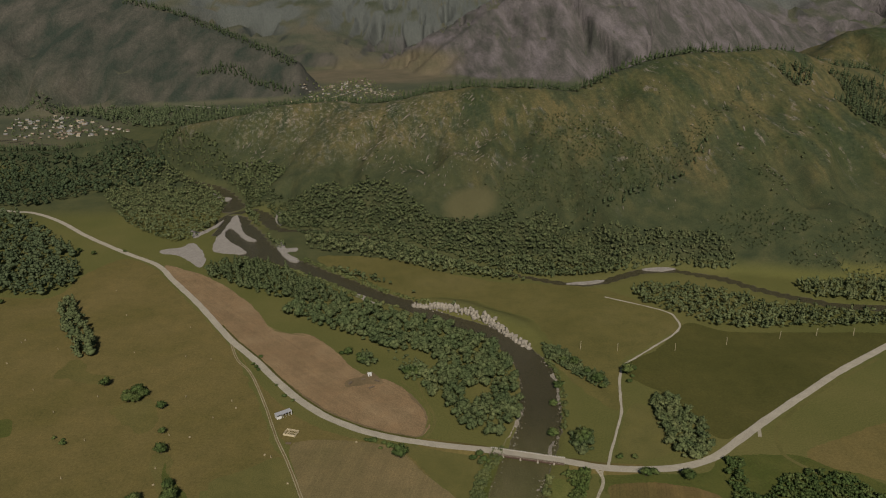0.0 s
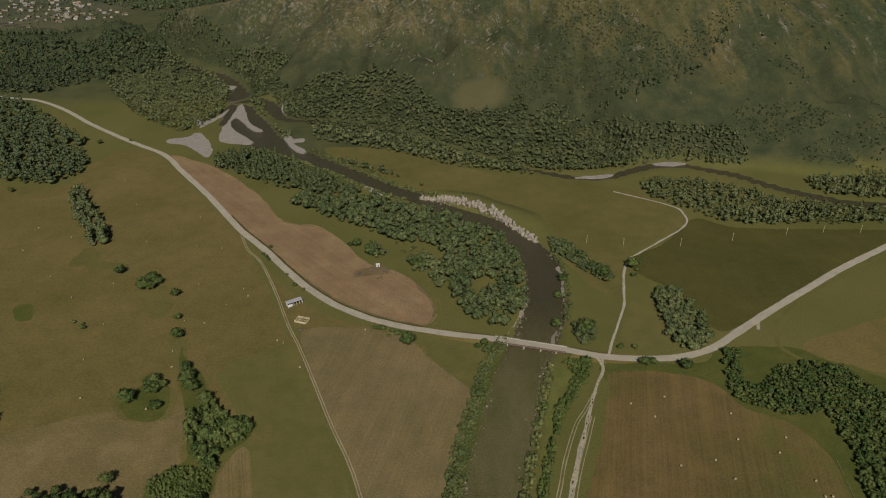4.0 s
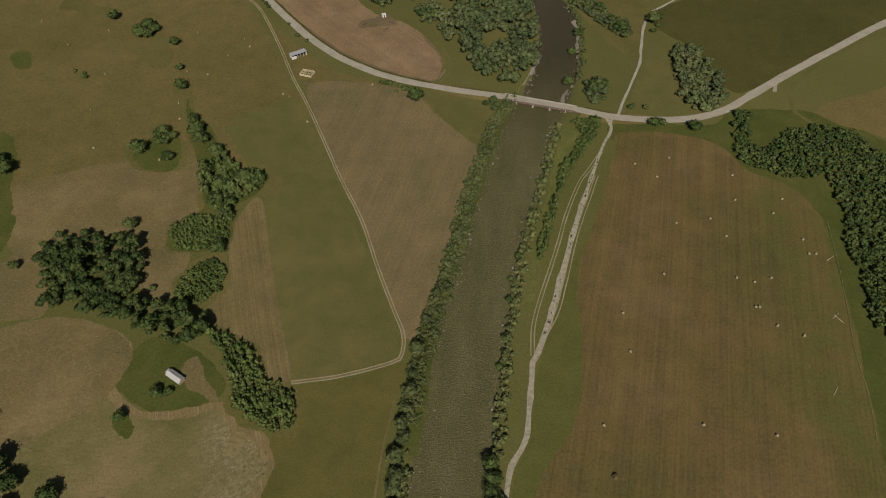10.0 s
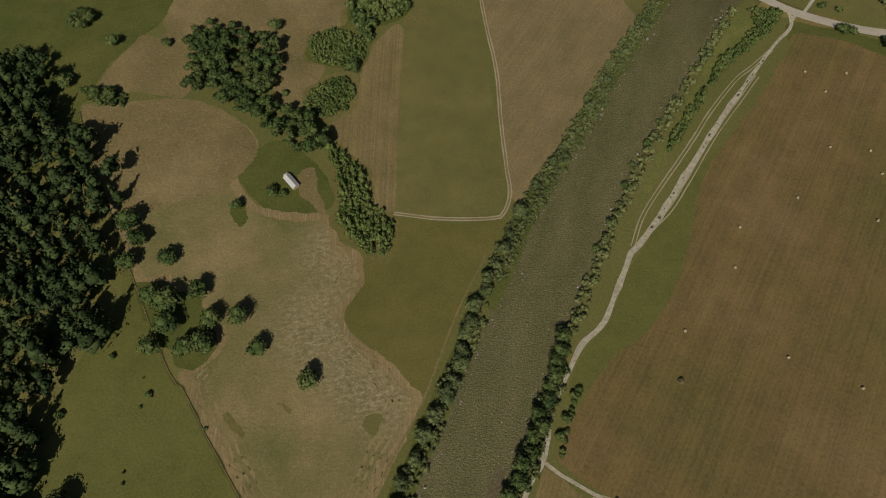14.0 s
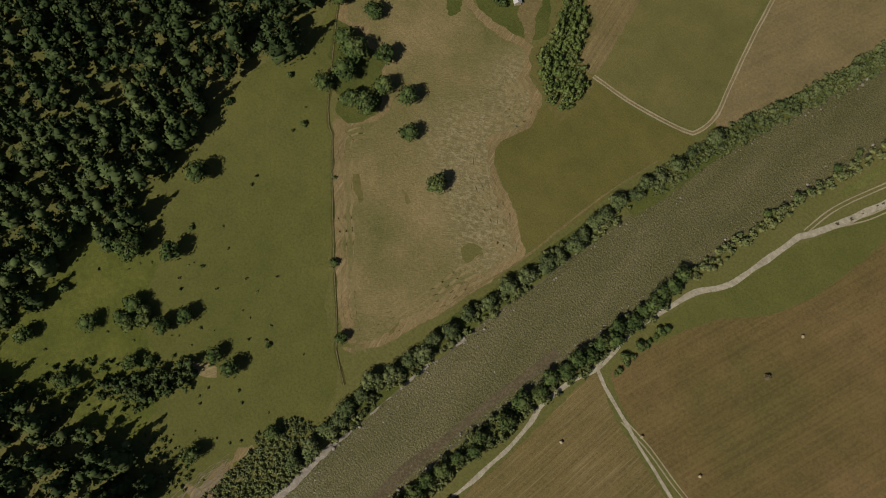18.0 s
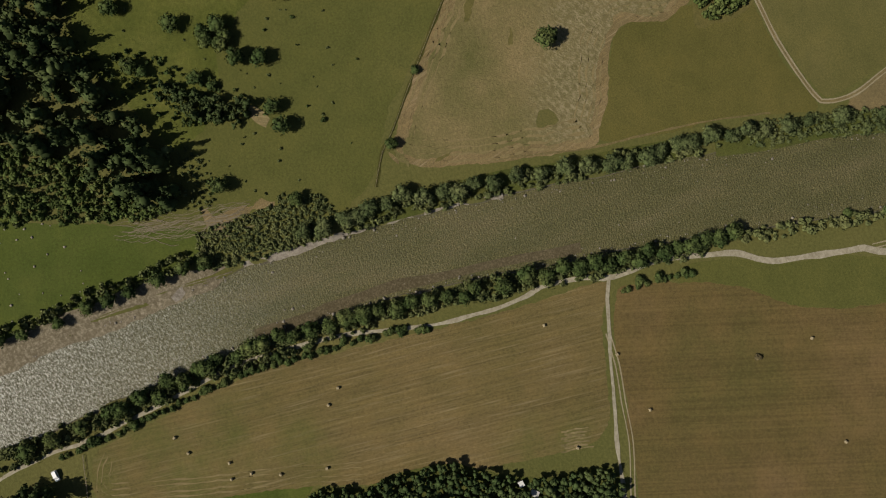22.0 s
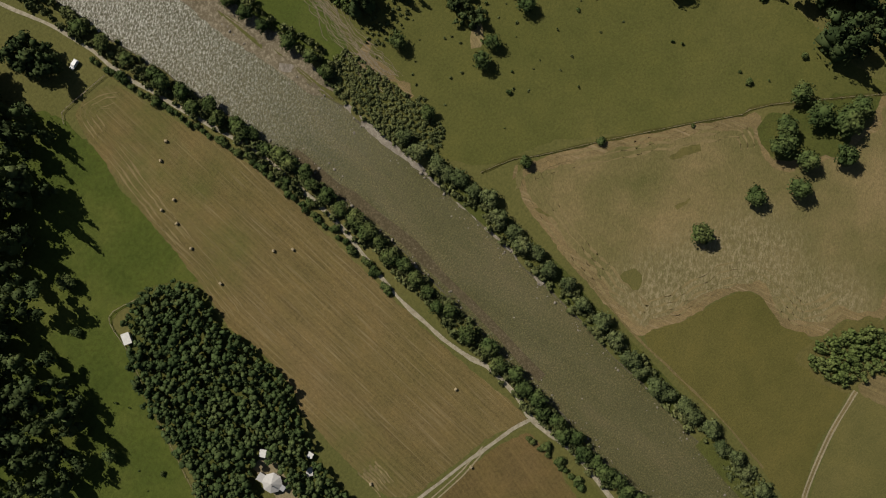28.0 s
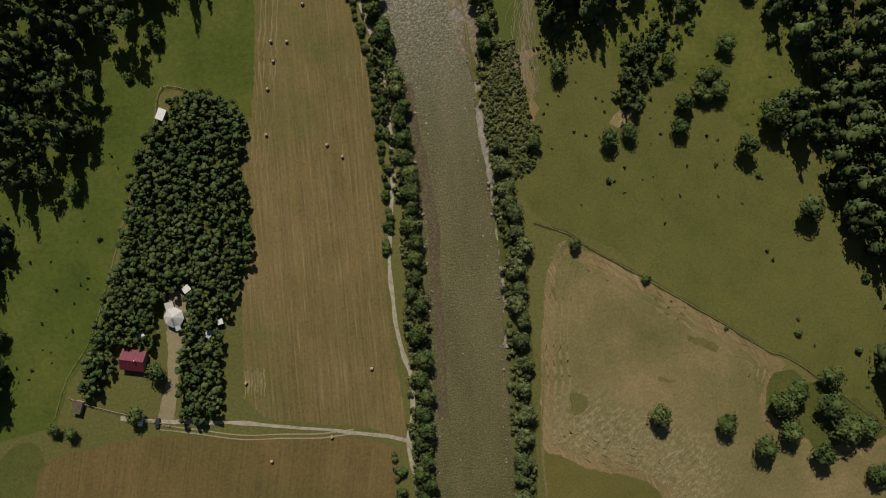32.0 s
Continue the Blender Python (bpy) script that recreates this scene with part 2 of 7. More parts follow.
DARK_SOIL = meadow("dark_trampled_soil", (0.105, 0.078, 0.042), (0.125, 0.092, 0.050), (0.150, 0.110, 0.060), 0.05, 0.7)
DRY = meadow("dry_brown_grass", (0.098, 0.082, 0.032), (0.124, 0.097, 0.041), (0.166, 0.128, 0.060), 0.022, 0.7, None, (0.20, 0.158, 0.088), streak=0.45)
TAN_ROWS = meadow("mown_tan_strip", (0.108, 0.088, 0.036), (0.128, 0.101, 0.044), (0.152, 0.120, 0.056), 0.02, 0.7, 1.86, rows=0.35)
ROUGH = meadow("rough_yellow_green_pasture", (0.060, 0.070, 0.014), (0.078, 0.086, 0.018), (0.098, 0.100, 0.024), 0.05, 0.45, strength=1.0)
SLOPE_GREEN = meadow("rough_green_slope", (0.045, 0.062, 0.0105), (0.059, 0.076, 0.0135), (0.080, 0.090, 0.019), 0.03, 0.5, strength=0.9)
WARM = meadow("warm_mown_meadow", (0.122, 0.099, 0.045), (0.138, 0.108, 0.051), (0.154, 0.118, 0.058), 0.018, 0.7, 1.33, rows=0.15)
OLIVE_PALE = meadow("pale_olive_hayfield", (0.086, 0.082, 0.025), (0.098, 0.090, 0.029), (0.112, 0.099, 0.035), 0.015, 1.2, strength=0.2)
GREEN_PASTURE = meadow("grazed_green_pasture", (0.050, 0.066, 0.012), (0.060, 0.076, 0.015), (0.075, 0.086, 0.019), 0.03, 0.9, strength=0.3)
BRIGHT_GRASS = meadow("bright_green_grass", (0.075, 0.085, 0.022), (0.092, 0.098, 0.027), (0.112, 0.112, 0.034), 0.05, 0.8, strength=0.6)
LUSH = meadow("lush_green_grass", (0.050, 0.062, 0.013), (0.063, 0.070, 0.017), (0.080, 0.080, 0.021), 0.03, 0.8, strength=0.6)


def make_stubble():
    """Mown meadow: green-brown regrowth, and wormy streaks of dry straw that gather towards its river end."""
    n = Nodes("mown_stubble")
    base = n.ramp(n.noise(0.028, 6, 0.65), [(0.34, (0.098, 0.093, 0.032)), (0.5, (0.136, 0.115, 0.047)), (0.66, (0.186, 0.143, 0.066))])
    tuft = n.noise(0.8, 8, 0.78)
    c = n.mix(0.8, base, n.ramp(tuft, [(0.3, (0.60, 0.60, 0.60)), (0.7, (1.30, 1.30, 1.30))]), "MULTIPLY")
    worm = n.noise(1.05, 6, 0.72, stretch=((0.6, 1.3, 1.0), 0.9))
    rim = n.step(n.noise(0.55, 6, 0.75, stretch=((0.6, 1.0, 1.0), 0.5)), 0.36, 0.66)
    amounts = []
    for centre, reach in (((-46, 76, 0), 30.0), ((-66, 86, 0), 36.0), ((-92, 100, 0), 36.0), ((-98, 140, 0), 30.0), ((-215, 185, 0), 40.0)):
        d = n.tree.nodes.new("ShaderNodeVectorMath")
        d.operation = "DISTANCE"
        n.link(n.place, d.inputs[0])
        d.inputs[1].default_value = centre
        amounts.append(n.step(d.outputs["Value"], reach, reach * 0.2))
    for a in amounts:
        m = n.add("ShaderNodeMath")
        m.operation = "MULTIPLY"
        n.link(a, m.inputs[0])
        n.link(n.step(worm, 0.38, 0.56), m.inputs[1])
        c = n.mix(m.outputs[0], c, n.mix(rim, (0.112, 0.094, 0.041), (0.240, 0.200, 0.114)))
    relief = n.add("ShaderNodeMath")
    n.link(tuft, relief.inputs[0])
    n.link(worm, relief.inputs[1])
    return n.done(c, 0.95, relief.outputs[0], 0.6, 0.5, 0.1)


STUBBLE = make_stubble()


def make_ground():
    n = Nodes("valley_ground")
    sep = n.add("ShaderNodeSeparateXYZ")
    n.link(n.place, sep.inputs[0])
    geo = n.add("ShaderNodeNewGeometry")
    up = n.add("ShaderNodeSeparateXYZ")
    n.link(geo.outputs["Normal"], up.inputs[0])
    broad = n.noise(0.006, 5, 0.6)
    grass = n.ramp(broad, [(0.32, (0.078, 0.081, 0.023)), (0.5, (0.095, 0.092, 0.028)), (0.68, (0.116, 0.103, 0.035))])
    # hillsides: dry grass with green hollows and grey rock
    hollow = n.noise(0.012, 6, 0.62, stretch=((1.0, 0.5, 0.6), 0.0))
    slope = n.ramp(hollow, [(0.38, (0.038, 0.047, 0.020)), (0.47, (0.064, 0.063, 0.028)), (0.62, (0.090, 0.078, 0.035))])
    crag = n.noise(0.055, 8, 0.72, stretch=((1.5, 0.6, 0.35), 0.35))
    slope = n.mix(n.step(crag, 0.57, 0.66), slope, n.ramp(n.noise(0.4, 5), [(0.3, (0.10, 0.088, 0.066)), (0.7, (0.16, 0.142, 0.115))]))
    ravine = n.noise(0.021, 5, 0.6, stretch=((1.6, 0.6, 0.3), 0.1))
    brush = n.add("ShaderNodeMath")
    brush.operation = "MULTIPLY"
    brush.inputs[1].default_value = 0.65
    n.link(n.step(ravine, 0.51, 0.60), brush.inputs[0])
    slope = n.mix(brush.outputs[0], slope, n.ramp(n.noise(0.25, 5, 0.7), [(0.35, (0.022, 0.033, 0.018)), (0.65, (0.046, 0.056, 0.029))]))
    ribs = n.noise(0.13, 7, 0.75, stretch=((1.2, 0.8, 0.28), 0.5))
    west = n.add("ShaderNodeMath")
    west.operation = "MULTIPLY"
    n.link(n.step(sep.outputs["X"], 120.0, -120.0), west.inputs[0])
    n.link(n.step(ribs, 0.50, 0.64), west.inputs[1])
    slope = n.mix(west.outputs[0], slope, (0.165, 0.148, 0.115))
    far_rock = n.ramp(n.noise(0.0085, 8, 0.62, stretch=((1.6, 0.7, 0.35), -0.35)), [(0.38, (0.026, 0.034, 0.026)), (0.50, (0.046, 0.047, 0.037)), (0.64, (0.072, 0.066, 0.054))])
    # flat far ground, its tone raised to carry distance haze
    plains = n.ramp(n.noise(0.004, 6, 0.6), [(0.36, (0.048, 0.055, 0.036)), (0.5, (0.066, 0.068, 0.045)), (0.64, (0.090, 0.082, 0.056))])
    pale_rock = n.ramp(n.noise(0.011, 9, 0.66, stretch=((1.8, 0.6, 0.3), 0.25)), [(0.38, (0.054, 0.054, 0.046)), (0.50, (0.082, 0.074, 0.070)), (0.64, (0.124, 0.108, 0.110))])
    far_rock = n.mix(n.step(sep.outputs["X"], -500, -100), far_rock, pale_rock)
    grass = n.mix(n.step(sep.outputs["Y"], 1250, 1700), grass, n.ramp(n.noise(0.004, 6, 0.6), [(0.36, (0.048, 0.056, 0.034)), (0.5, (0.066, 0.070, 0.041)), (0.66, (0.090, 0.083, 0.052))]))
    # farthest mountains fade to a pale tone, haze put into the rock colour
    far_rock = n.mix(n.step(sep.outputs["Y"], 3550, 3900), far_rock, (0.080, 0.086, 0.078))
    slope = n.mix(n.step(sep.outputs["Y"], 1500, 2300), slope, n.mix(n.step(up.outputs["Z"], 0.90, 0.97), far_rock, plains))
    d = n.tree.nodes.new("ShaderNodeVectorMath")
    d.operation = "DISTANCE"
    n.link(n.place, d.inputs[0])
    d.inputs[1].default_value = (-230, 2960, 0)
    tan_meadow = n.ramp(n.noise(0.012, 6, 0.6), [(0.35, (0.088, 0.078, 0.048)), (0.65, (0.120, 0.098, 0.062))])
    low_part = n.add("ShaderNodeMath")
    low_part.operation = "MULTIPLY"
    n.link(n.step(d.outputs["Value"], 430, 260), low_part.inputs[0])
    n.link(n.step(sep.outputs["Z"], 120.0, 60.0), low_part.inputs[1])
    slope = n.mix(low_part.outputs[0], slope, tan_meadow)
    grass = n.mix(n.step(d.outputs["Value"], 430, 260), grass, tan_meadow)
    slope = n.mix(0.7, slope, n.ramp(n.noise(0.16, 7, 0.8), [(0.34, (0.58, 0.61, 0.60)), (0.66, (1.38, 1.34, 1.3))]), "MULTIPLY")
    streaks = n.noise(0.05, 6, 0.72, stretch=((2.0, 0.55, 0.4), 0.12))
    slope = n.mix(n.step(sep.outputs["Y"], 1900.0, 1500.0), slope, n.mix(0.8, slope, n.ramp(streaks, [(0.36, (0.64, 0.74, 0.72)), (0.5, (0.96, 0.97, 0.97)), (0.66, (1.34, 1.20, 1.10))]), "MULTIPLY"))
    woodsy = n.ramp(n.noise(0.05, 6, 0.7), [(0.35, (0.030, 0.038, 0.018)), (0.5, (0.041, 0.048, 0.022)), (0.68, (0.060, 0.061, 0.027))])
    foot = n.add("ShaderNodeMath")
    foot.operation = "MULTIPLY_ADD"
    foot.inputs[1].default_value = -150.0
    n.link(n.noise(0.01, 4, 0.6), foot.inputs[0])
    n.link(sep.outputs["Z"], foot.inputs[2])
    near_hill = n.add("ShaderNodeMath")
    near_hill.operation = "MULTIPLY"
    n.link(n.step(foot.outputs[0], 40.0, -40.0), near_hill.inputs[0])
    n.link(n.step(sep.outputs["Y"], 1900.0, 1500.0), near_hill.inputs[1])
    slope = n.mix(near_hill.outputs[0], slope, woodsy)
    glade = n.add("ShaderNodeMath")
    glade.operation = "MULTIPLY"
    n.link(n.step(sep.outputs["Y"], 690.0, 800.0), glade.inputs[0])
    n.link(n.step(sep.outputs["X"], -290.0, -200.0), glade.inputs[1])
    upper = n.add("ShaderNodeMath")
    upper.operation = "MULTIPLY"
    n.link(n.step(sep.outputs["Y"], 960.0, 1050.0), upper.inputs[0])
    n.link(n.step(sep.outputs["X"], -900.0, -700.0), upper.inputs[1])
    either = n.add("ShaderNodeMath")
    either.operation = "MAXIMUM"
    n.link(glade.outputs[0], either.inputs[0])
    n.link(upper.outputs[0], either.inputs[1])
    this_side = n.add("ShaderNodeMath")
    this_side.operation = "MULTIPLY"
    n.link(either.outputs[0], this_side.inputs[0])
    n.link(n.step(sep.outputs["Y"], 1950.0, 1750.0), this_side.inputs[1])
    grass = n.mix(this_side.outputs[0], grass, n.ramp(n.noise(0.03, 5, 0.65), [(0.35, (0.044, 0.052, 0.022)), (0.65, (0.072, 0.074, 0.030))]))
    d2 = n.tree.nodes.new("ShaderNodeVectorMath")
    d2.operation = "DISTANCE"
    n.link(n.place, d2.inputs[0])
    d2.inputs[1].default_value = (48, 868, 42)
    slope = n.mix(n.step(d2.outputs["Value"], 44, 24), slope, (0.082, 0.076, 0.036))
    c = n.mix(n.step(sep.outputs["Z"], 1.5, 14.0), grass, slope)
    tuft = n.noise(0.8, 6, 0.7)
    c = n.mix(0.8, c, n.ramp(tuft, [(0.3, (0.62, 0.62, 0.62)), (0.7, (1.25, 1.25, 1.25))]), "MULTIPLY")
    # stones of the river bed and its banks
    pebble = n.ramp(n.noise(1.6, 6, 0.75), [(0.34, (0.045, 0.040, 0.026)), (0.55, (0.085, 0.075, 0.052)), (0.72, (0.20, 0.18, 0.15))])
    low = n.add("ShaderNodeMath")
    low.operation = "MULTIPLY_ADD"
    low.inputs[1].default_value, low.inputs[2].default_value = 1.1, -0.55
    n.link(n.noise(0.12, 4), low.inputs[0])
    level = n.add("ShaderNodeMath")
    n.link(sep.outputs["Z"], level.inputs[0])
    n.link(low.outputs[0], level.inputs[1])
    c = n.mix(n.step(level.outputs[0], -0.85, -1.15), c, pebble)
    m = n.done(c, 0.95, tuft, 0.5, 0.5, 0.1)
    # gullies on the steep flanks
    cut = n.noise(0.0095, 5, 0.55, stretch=((2.2, 1.0, 0.35), 0.2))
    deep = n.add("ShaderNodeBump", Distance=13.0)
    steep = n.add("ShaderNodeMath")
    steep.operation = "MULTIPLY"
    n.link(n.step(sep.outputs["Z"], 12.0, 50.0), steep.inputs[0])
    n.link(n.step(sep.outputs["Y"], 400.0, 1500.0), steep.inputs[1])
    n.link(steep.outputs[0], deep.inputs["Strength"])
    n.link(cut, deep.inputs["Height"])
    fine = n.out.inputs["Normal"].links[0].from_node
    n.link(deep.outputs[0], fine.inputs["Normal"])
    return m


GROUND = make_ground()


def make_gravel(name, a, b, c3, scale=1.4):
    n = Nodes(name)
    fine = n.noise(scale, 7, 0.75)
    c = n.ramp(fine, [(0.3, a), (0.5, b), (0.7, c3)])
    c = n.mix(0.5, c, n.ramp(n.noise(0.12, 4), [(0.3, (0.75, 0.73, 0.70)), (0.7, (1.15, 1.14, 1.12))]), "MULTIPLY")
    return n.done(c, 0.95, fine, 0.4, 0.2, 0.15)


ROAD = make_gravel("pale_gravel_road", (0.215, 0.190, 0.148), (0.280, 0.253, 0.200), (0.35, 0.32, 0.256))
RUT = make_gravel("pale_worn_rut", (0.17, 0.145, 0.085), (0.225, 0.192, 0.12), (0.29, 0.25, 0.165))
TRACK = make_gravel("worn_earth_track", (0.14, 0.115, 0.062), (0.185, 0.155, 0.09), (0.24, 0.20, 0.125))
BEACH = make_gravel("brown_shingle", (0.075, 0.062, 0.036), (0.135, 0.113, 0.074), (0.28, 0.245, 0.18), 0.7)
SHINGLE = make_gravel("river_shingle", (0.140, 0.126, 0.108), (0.215, 0.196, 0.174), (0.31, 0.288, 0.262), 0.5)
SHALLOWS = make_gravel("reddish_wet_stones", (0.042, 0.034, 0.018), (0.074, 0.060, 0.032), (0.145, 0.117, 0.078), 1.1)
SWATH = make_gravel("dry_mown_swath", (0.13, 0.104, 0.045), (0.165, 0.130, 0.06), (0.21, 0.168, 0.086), 0.9)


def make_water():
    n = Nodes("river_water")
    bed = n.noise(0.05, 7, 0.68, stretch=((1.0, 0.3, 1.0), 0.0))
    stones = n.noise(1.5, 7, 0.8)
    c = n.ramp(bed, [(0.33, (0.070, 0.069, 0.028)), (0.50, (0.089, 0.083, 0.036)), (0.66, (0.108, 0.095, 0.046))])
    c = n.mix(0.8, c, n.ramp(stones, [(0.38, (0.55, 0.55, 0.55)), (0.52, (1.0, 1.0, 1.0)), (0.64, (2.1, 2.0, 1.75))]), "MULTIPLY")
    wave = n.noise(0.85, 6, 0.72, stretch=((0.8, 1.3, 1.0), 0.1))
    # pale ripple flecks painted in for the sun's glint, stronger downstream
    sep = n.add("ShaderNodeSeparateXYZ")
    n.link(n.place, sep.inputs[0])
    glint_reach = n.step(sep.outputs["Y"], -40.0, -215.0)
    # darker upstream of the bridge: the hills' reflection put into the water colour
    c = n.mix(n.step(sep.outputs["Y"], 330.0, 470.0), c, n.mix(0.8, (0.046, 0.042, 0.024), n.ramp(stones, [(0.34, (0.6, 0.6, 0.6)), (0.70, (1.5, 1.4, 1.3))]), "MULTIPLY"))
    glint_flecks = n.ramp(n.noise(0.9, 7, 0.8, stretch=((0.8, 1.3, 1.0), 0.5)), [(0.40, (0.070, 0.066, 0.042)), (0.50, (0.190, 0.182, 0.142)), (0.61, (0.58, 0.57, 0.50))])
    glint_share = n.add("ShaderNodeMath")
    glint_share.operation = "MULTIPLY"
    glint_share.inputs[1].default_value = 0.85
    n.link(glint_reach, glint_share.inputs[0])
    c = n.mix(glint_share.outputs[0], c, glint_flecks)
    m = n.done(c, 0.19, wave, 1.0, 0.75, 0.38)
    n.out.inputs["IOR"].default_value = 1.33
    return m


WATER = make_water()


def make_leaf(name, dark, mid, light, spread=0.4):
    n = Nodes(name)
    info = n.add("ShaderNodeObjectInfo")
    tone = n.noise(0.085, 3, 0.5)
    fine = n.noise(0.9, 4, 0.7)
    c = n.ramp(tone, [(0.32, dark), (0.5, mid), (0.68, light)])
    c = n.mix(0.8, c, n.ramp(info.outputs["Random"], [(0.0, (0.72, 0.76, 0.70)), (1.0, (1.25, 1.18, 1.1))]), "MULTIPLY")
    isl = n.add("ShaderNodeNewGeometry")
    c = n.mix(0.9, c, n.ramp(isl.outputs["Random Per Island"], [(0.0, (1 - spread,) * 3), (1.0, (1 + spread, 1 + 0.9 * spread, 1 + 0.75 * spread))]), "MULTIPLY")
    return n.done(c, 0.9, fine, 0.4, 0.2, 0.04)


LEAF = make_leaf("broad_leaves", (0.040, 0.062, 0.022), (0.057, 0.081, 0.028), (0.085, 0.104, 0.038))
LEAF_DARK = make_leaf("forest_leaves", (0.027, 0.042, 0.017), (0.038, 0.056, 0.022), (0.058, 0.076, 0.031))
LEAF_GREY = make_leaf("willow_leaves", (0.055, 0.074, 0.031), (0.074, 0.094, 0.040), (0.100, 0.116, 0.052))
NEEDLE = make_leaf("dark_needles", (0.042, 0.059, 0.031), (0.055, 0.073, 0.039), (0.073, 0.090, 0.048), 0.25)
LEAF_PLANT = make_leaf("plantation_leaves", (0.034, 0.054, 0.021), (0.048, 0.071, 0.027), (0.069, 0.091, 0.036))
# leaf green lightened to stand for the haze over distant woods
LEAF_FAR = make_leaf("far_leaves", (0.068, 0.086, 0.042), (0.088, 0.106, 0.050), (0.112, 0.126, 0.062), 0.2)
LEAF_RIVER = make_leaf("riverside_leaves", (0.052, 0.072, 0.034), (0.072, 0.092, 0.042), (0.100, 0.116, 0.054), 0.3)
LEAF_BRIGHT = make_leaf("thicket_leaves", (0.050, 0.074, 0.023), (0.068, 0.094, 0.030), (0.092, 0.114, 0.040), 0.35)
# hillside green, likewise lightened in place of haze
LEAF_HILL = make_leaf("hill_leaves", (0.062, 0.078, 0.038), (0.078, 0.093, 0.046), (0.096, 0.106, 0.053), 0.2)


LEAF_SCRUB = make_leaf("low_willow_leaves", (0.066, 0.082, 0.034), (0.086, 0.102, 0.042), (0.110, 0.122, 0.052), 0.3)
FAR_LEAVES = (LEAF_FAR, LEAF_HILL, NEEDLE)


def plain(name, colour, rough=0.7, spread=0.25, scale=1.2, metal=0.0):
    n = Nodes(name)
    f = n.noise(scale, 6, 0.65)
    lo, hi = tuple(v * (1 - spread) for v in colour), tuple(min(1, v * (1 + spread)) for v in colour)
    c = n.ramp(f, [(0.3, lo), (0.7, hi)])
    m = n.done(c, rough, f, 0.2, 0.05, 0.3)
    n.out.inputs["Metallic"].default_value = metal
    return m


BARK = plain("bark", (0.10, 0.075, 0.05), 0.95)
TIMBER = plain("grey_timber", (0.26, 0.21, 0.15), 0.9)
WHITEWASH = plain("white_board", (0.52, 0.51, 0.48), 0.7, 0.12)
ROOF_RED = plain("red_metal_roof", (0.115, 0.017, 0.028), 0.65, 0.2)
ROOF_GREY = plain("grey_sheet_roof", (0.30, 0.30, 0.31), 0.5, 0.15)
ROOF_PALE = plain("pale_sheet_roof", (0.36, 0.35, 0.33), 0.55, 0.12)
CONCRETE = plain("weathered_concrete", (0.31, 0.28, 0.235), 0.9, 0.2)
STRAW = plain("straw_bale", (0.27, 0.22, 0.13), 0.95, 0.35, 2.5)
DARK = plain("dark_opening", (0.02, 0.018, 0.016), 0.9)
PAINT_WHITE = plain("car_paint_white", (0.72, 0.72, 0.72), 0.3, 0.03)
GLASS = plain("dark_glass", (0.02, 0.024, 0.028), 0.08, 0.05)
RUBBER = plain("tyre_rubber", (0.02, 0.02, 0.02), 0.8)
STONE_WET = plain("wet_river_stone", (0.17, 0.15, 0.12), 0.6, 0.4, 0.8)
LANE = make_gravel("pale_earth_lane", (0.16, 0.138, 0.094), (0.255, 0.228, 0.165), (0.35, 0.32, 0.25), 0.45)
OUTCROP = plain("weathered_outcrop", (0.135, 0.118, 0.088), 0.95, 0.35, 0.3)
ROCK = plain("pale_cliff_rock", (0.215, 0.19, 0.152), 0.95, 0.4, 0.5)
TARP = plain("blue_grey_sheet", (0.30, 0.34, 0.40), 0.6, 0.15)


# ---- building blocks ----
def mesh_of(name, verts, faces, mat, smooth=False):
    me = bpy.data.meshes.new(name)
    me.from_pydata([tuple(v) for v in verts], [], [tuple(f) for f in faces])
    me.materials.append(mat)
    if smooth:
        me.polygons.foreach_set("use_smooth", np.ones(len(me.polygons), bool))
    me.update()
    return me


def array_mesh(name, verts, faces, mat, normals=None):
    """A mesh from numpy arrays; faces all have the same number of corners."""
    verts, faces = np.asarray(verts, np.float32), np.asarray(faces, np.int32)
    me = bpy.data.meshes.new(name)
    k = faces.shape[1]
    me.vertices.add(len(verts))
    me.vertices.foreach_set("co", verts.ravel())
    me.loops.add(faces.size)
    me.loops.foreach_set("vertex_index", faces.ravel())
    me.polygons.add(len(faces))
    me.polygons.foreach_set("loop_start", np.arange(len(faces), dtype=np.int32) * k)
    me.materials.append(mat)
    me.update(calc_edges=True)
    if normals is not None:
        me.normals_split_custom_set_from_vertices(np.asarray(normals, np.float32))
    return me


def from_bm(name, bm, mat):
    me = bpy.data.meshes.new(name)
    bm.to_mesh(me)
    bm.free()
    me.materials.append(mat)
    return me


def part(name, data, parent, label="", m=None):
    ob = new(name, data)
    ob.parent = parent
    if m is not None:
        ob.matrix_basis = m
    return tagged(ob, label)


def thing(name, m, label, category, group="", kind=""):
    ob = new(name)
    ob.empty_display_size = 0.5
    ob.matrix_basis = m
    return tagged(ob, label, category, group, kind)


def box(name, size, mat, at=(0, 0, 0), bevel=0.04):
    bm = bmesh.new()
    bmesh.ops.create_cube(bm, size=1.0, matrix=Matrix.Translation(at) @ Matrix.Diagonal((*size, 1)))
    if bevel:
        bmesh.ops.bevel(bm, geom=bm.edges[:], offset=min(bevel, min(size) * 0.3), segments=1, affect="EDGES")
    return from_bm(name, bm, mat)


def tube(name, r1, r2, depth, mat, at=(0, 0, 0), sides=10, turn=None):
    bm = bmesh.new()
    m = Matrix.Translation(at) @ (turn or Matrix.Identity(4))
    bmesh.ops.create_cone(bm, cap_ends=True, segments=sides, radius1=r1, radius2=r2, depth=depth, matrix=m)
    return from_bm(name, bm, mat)


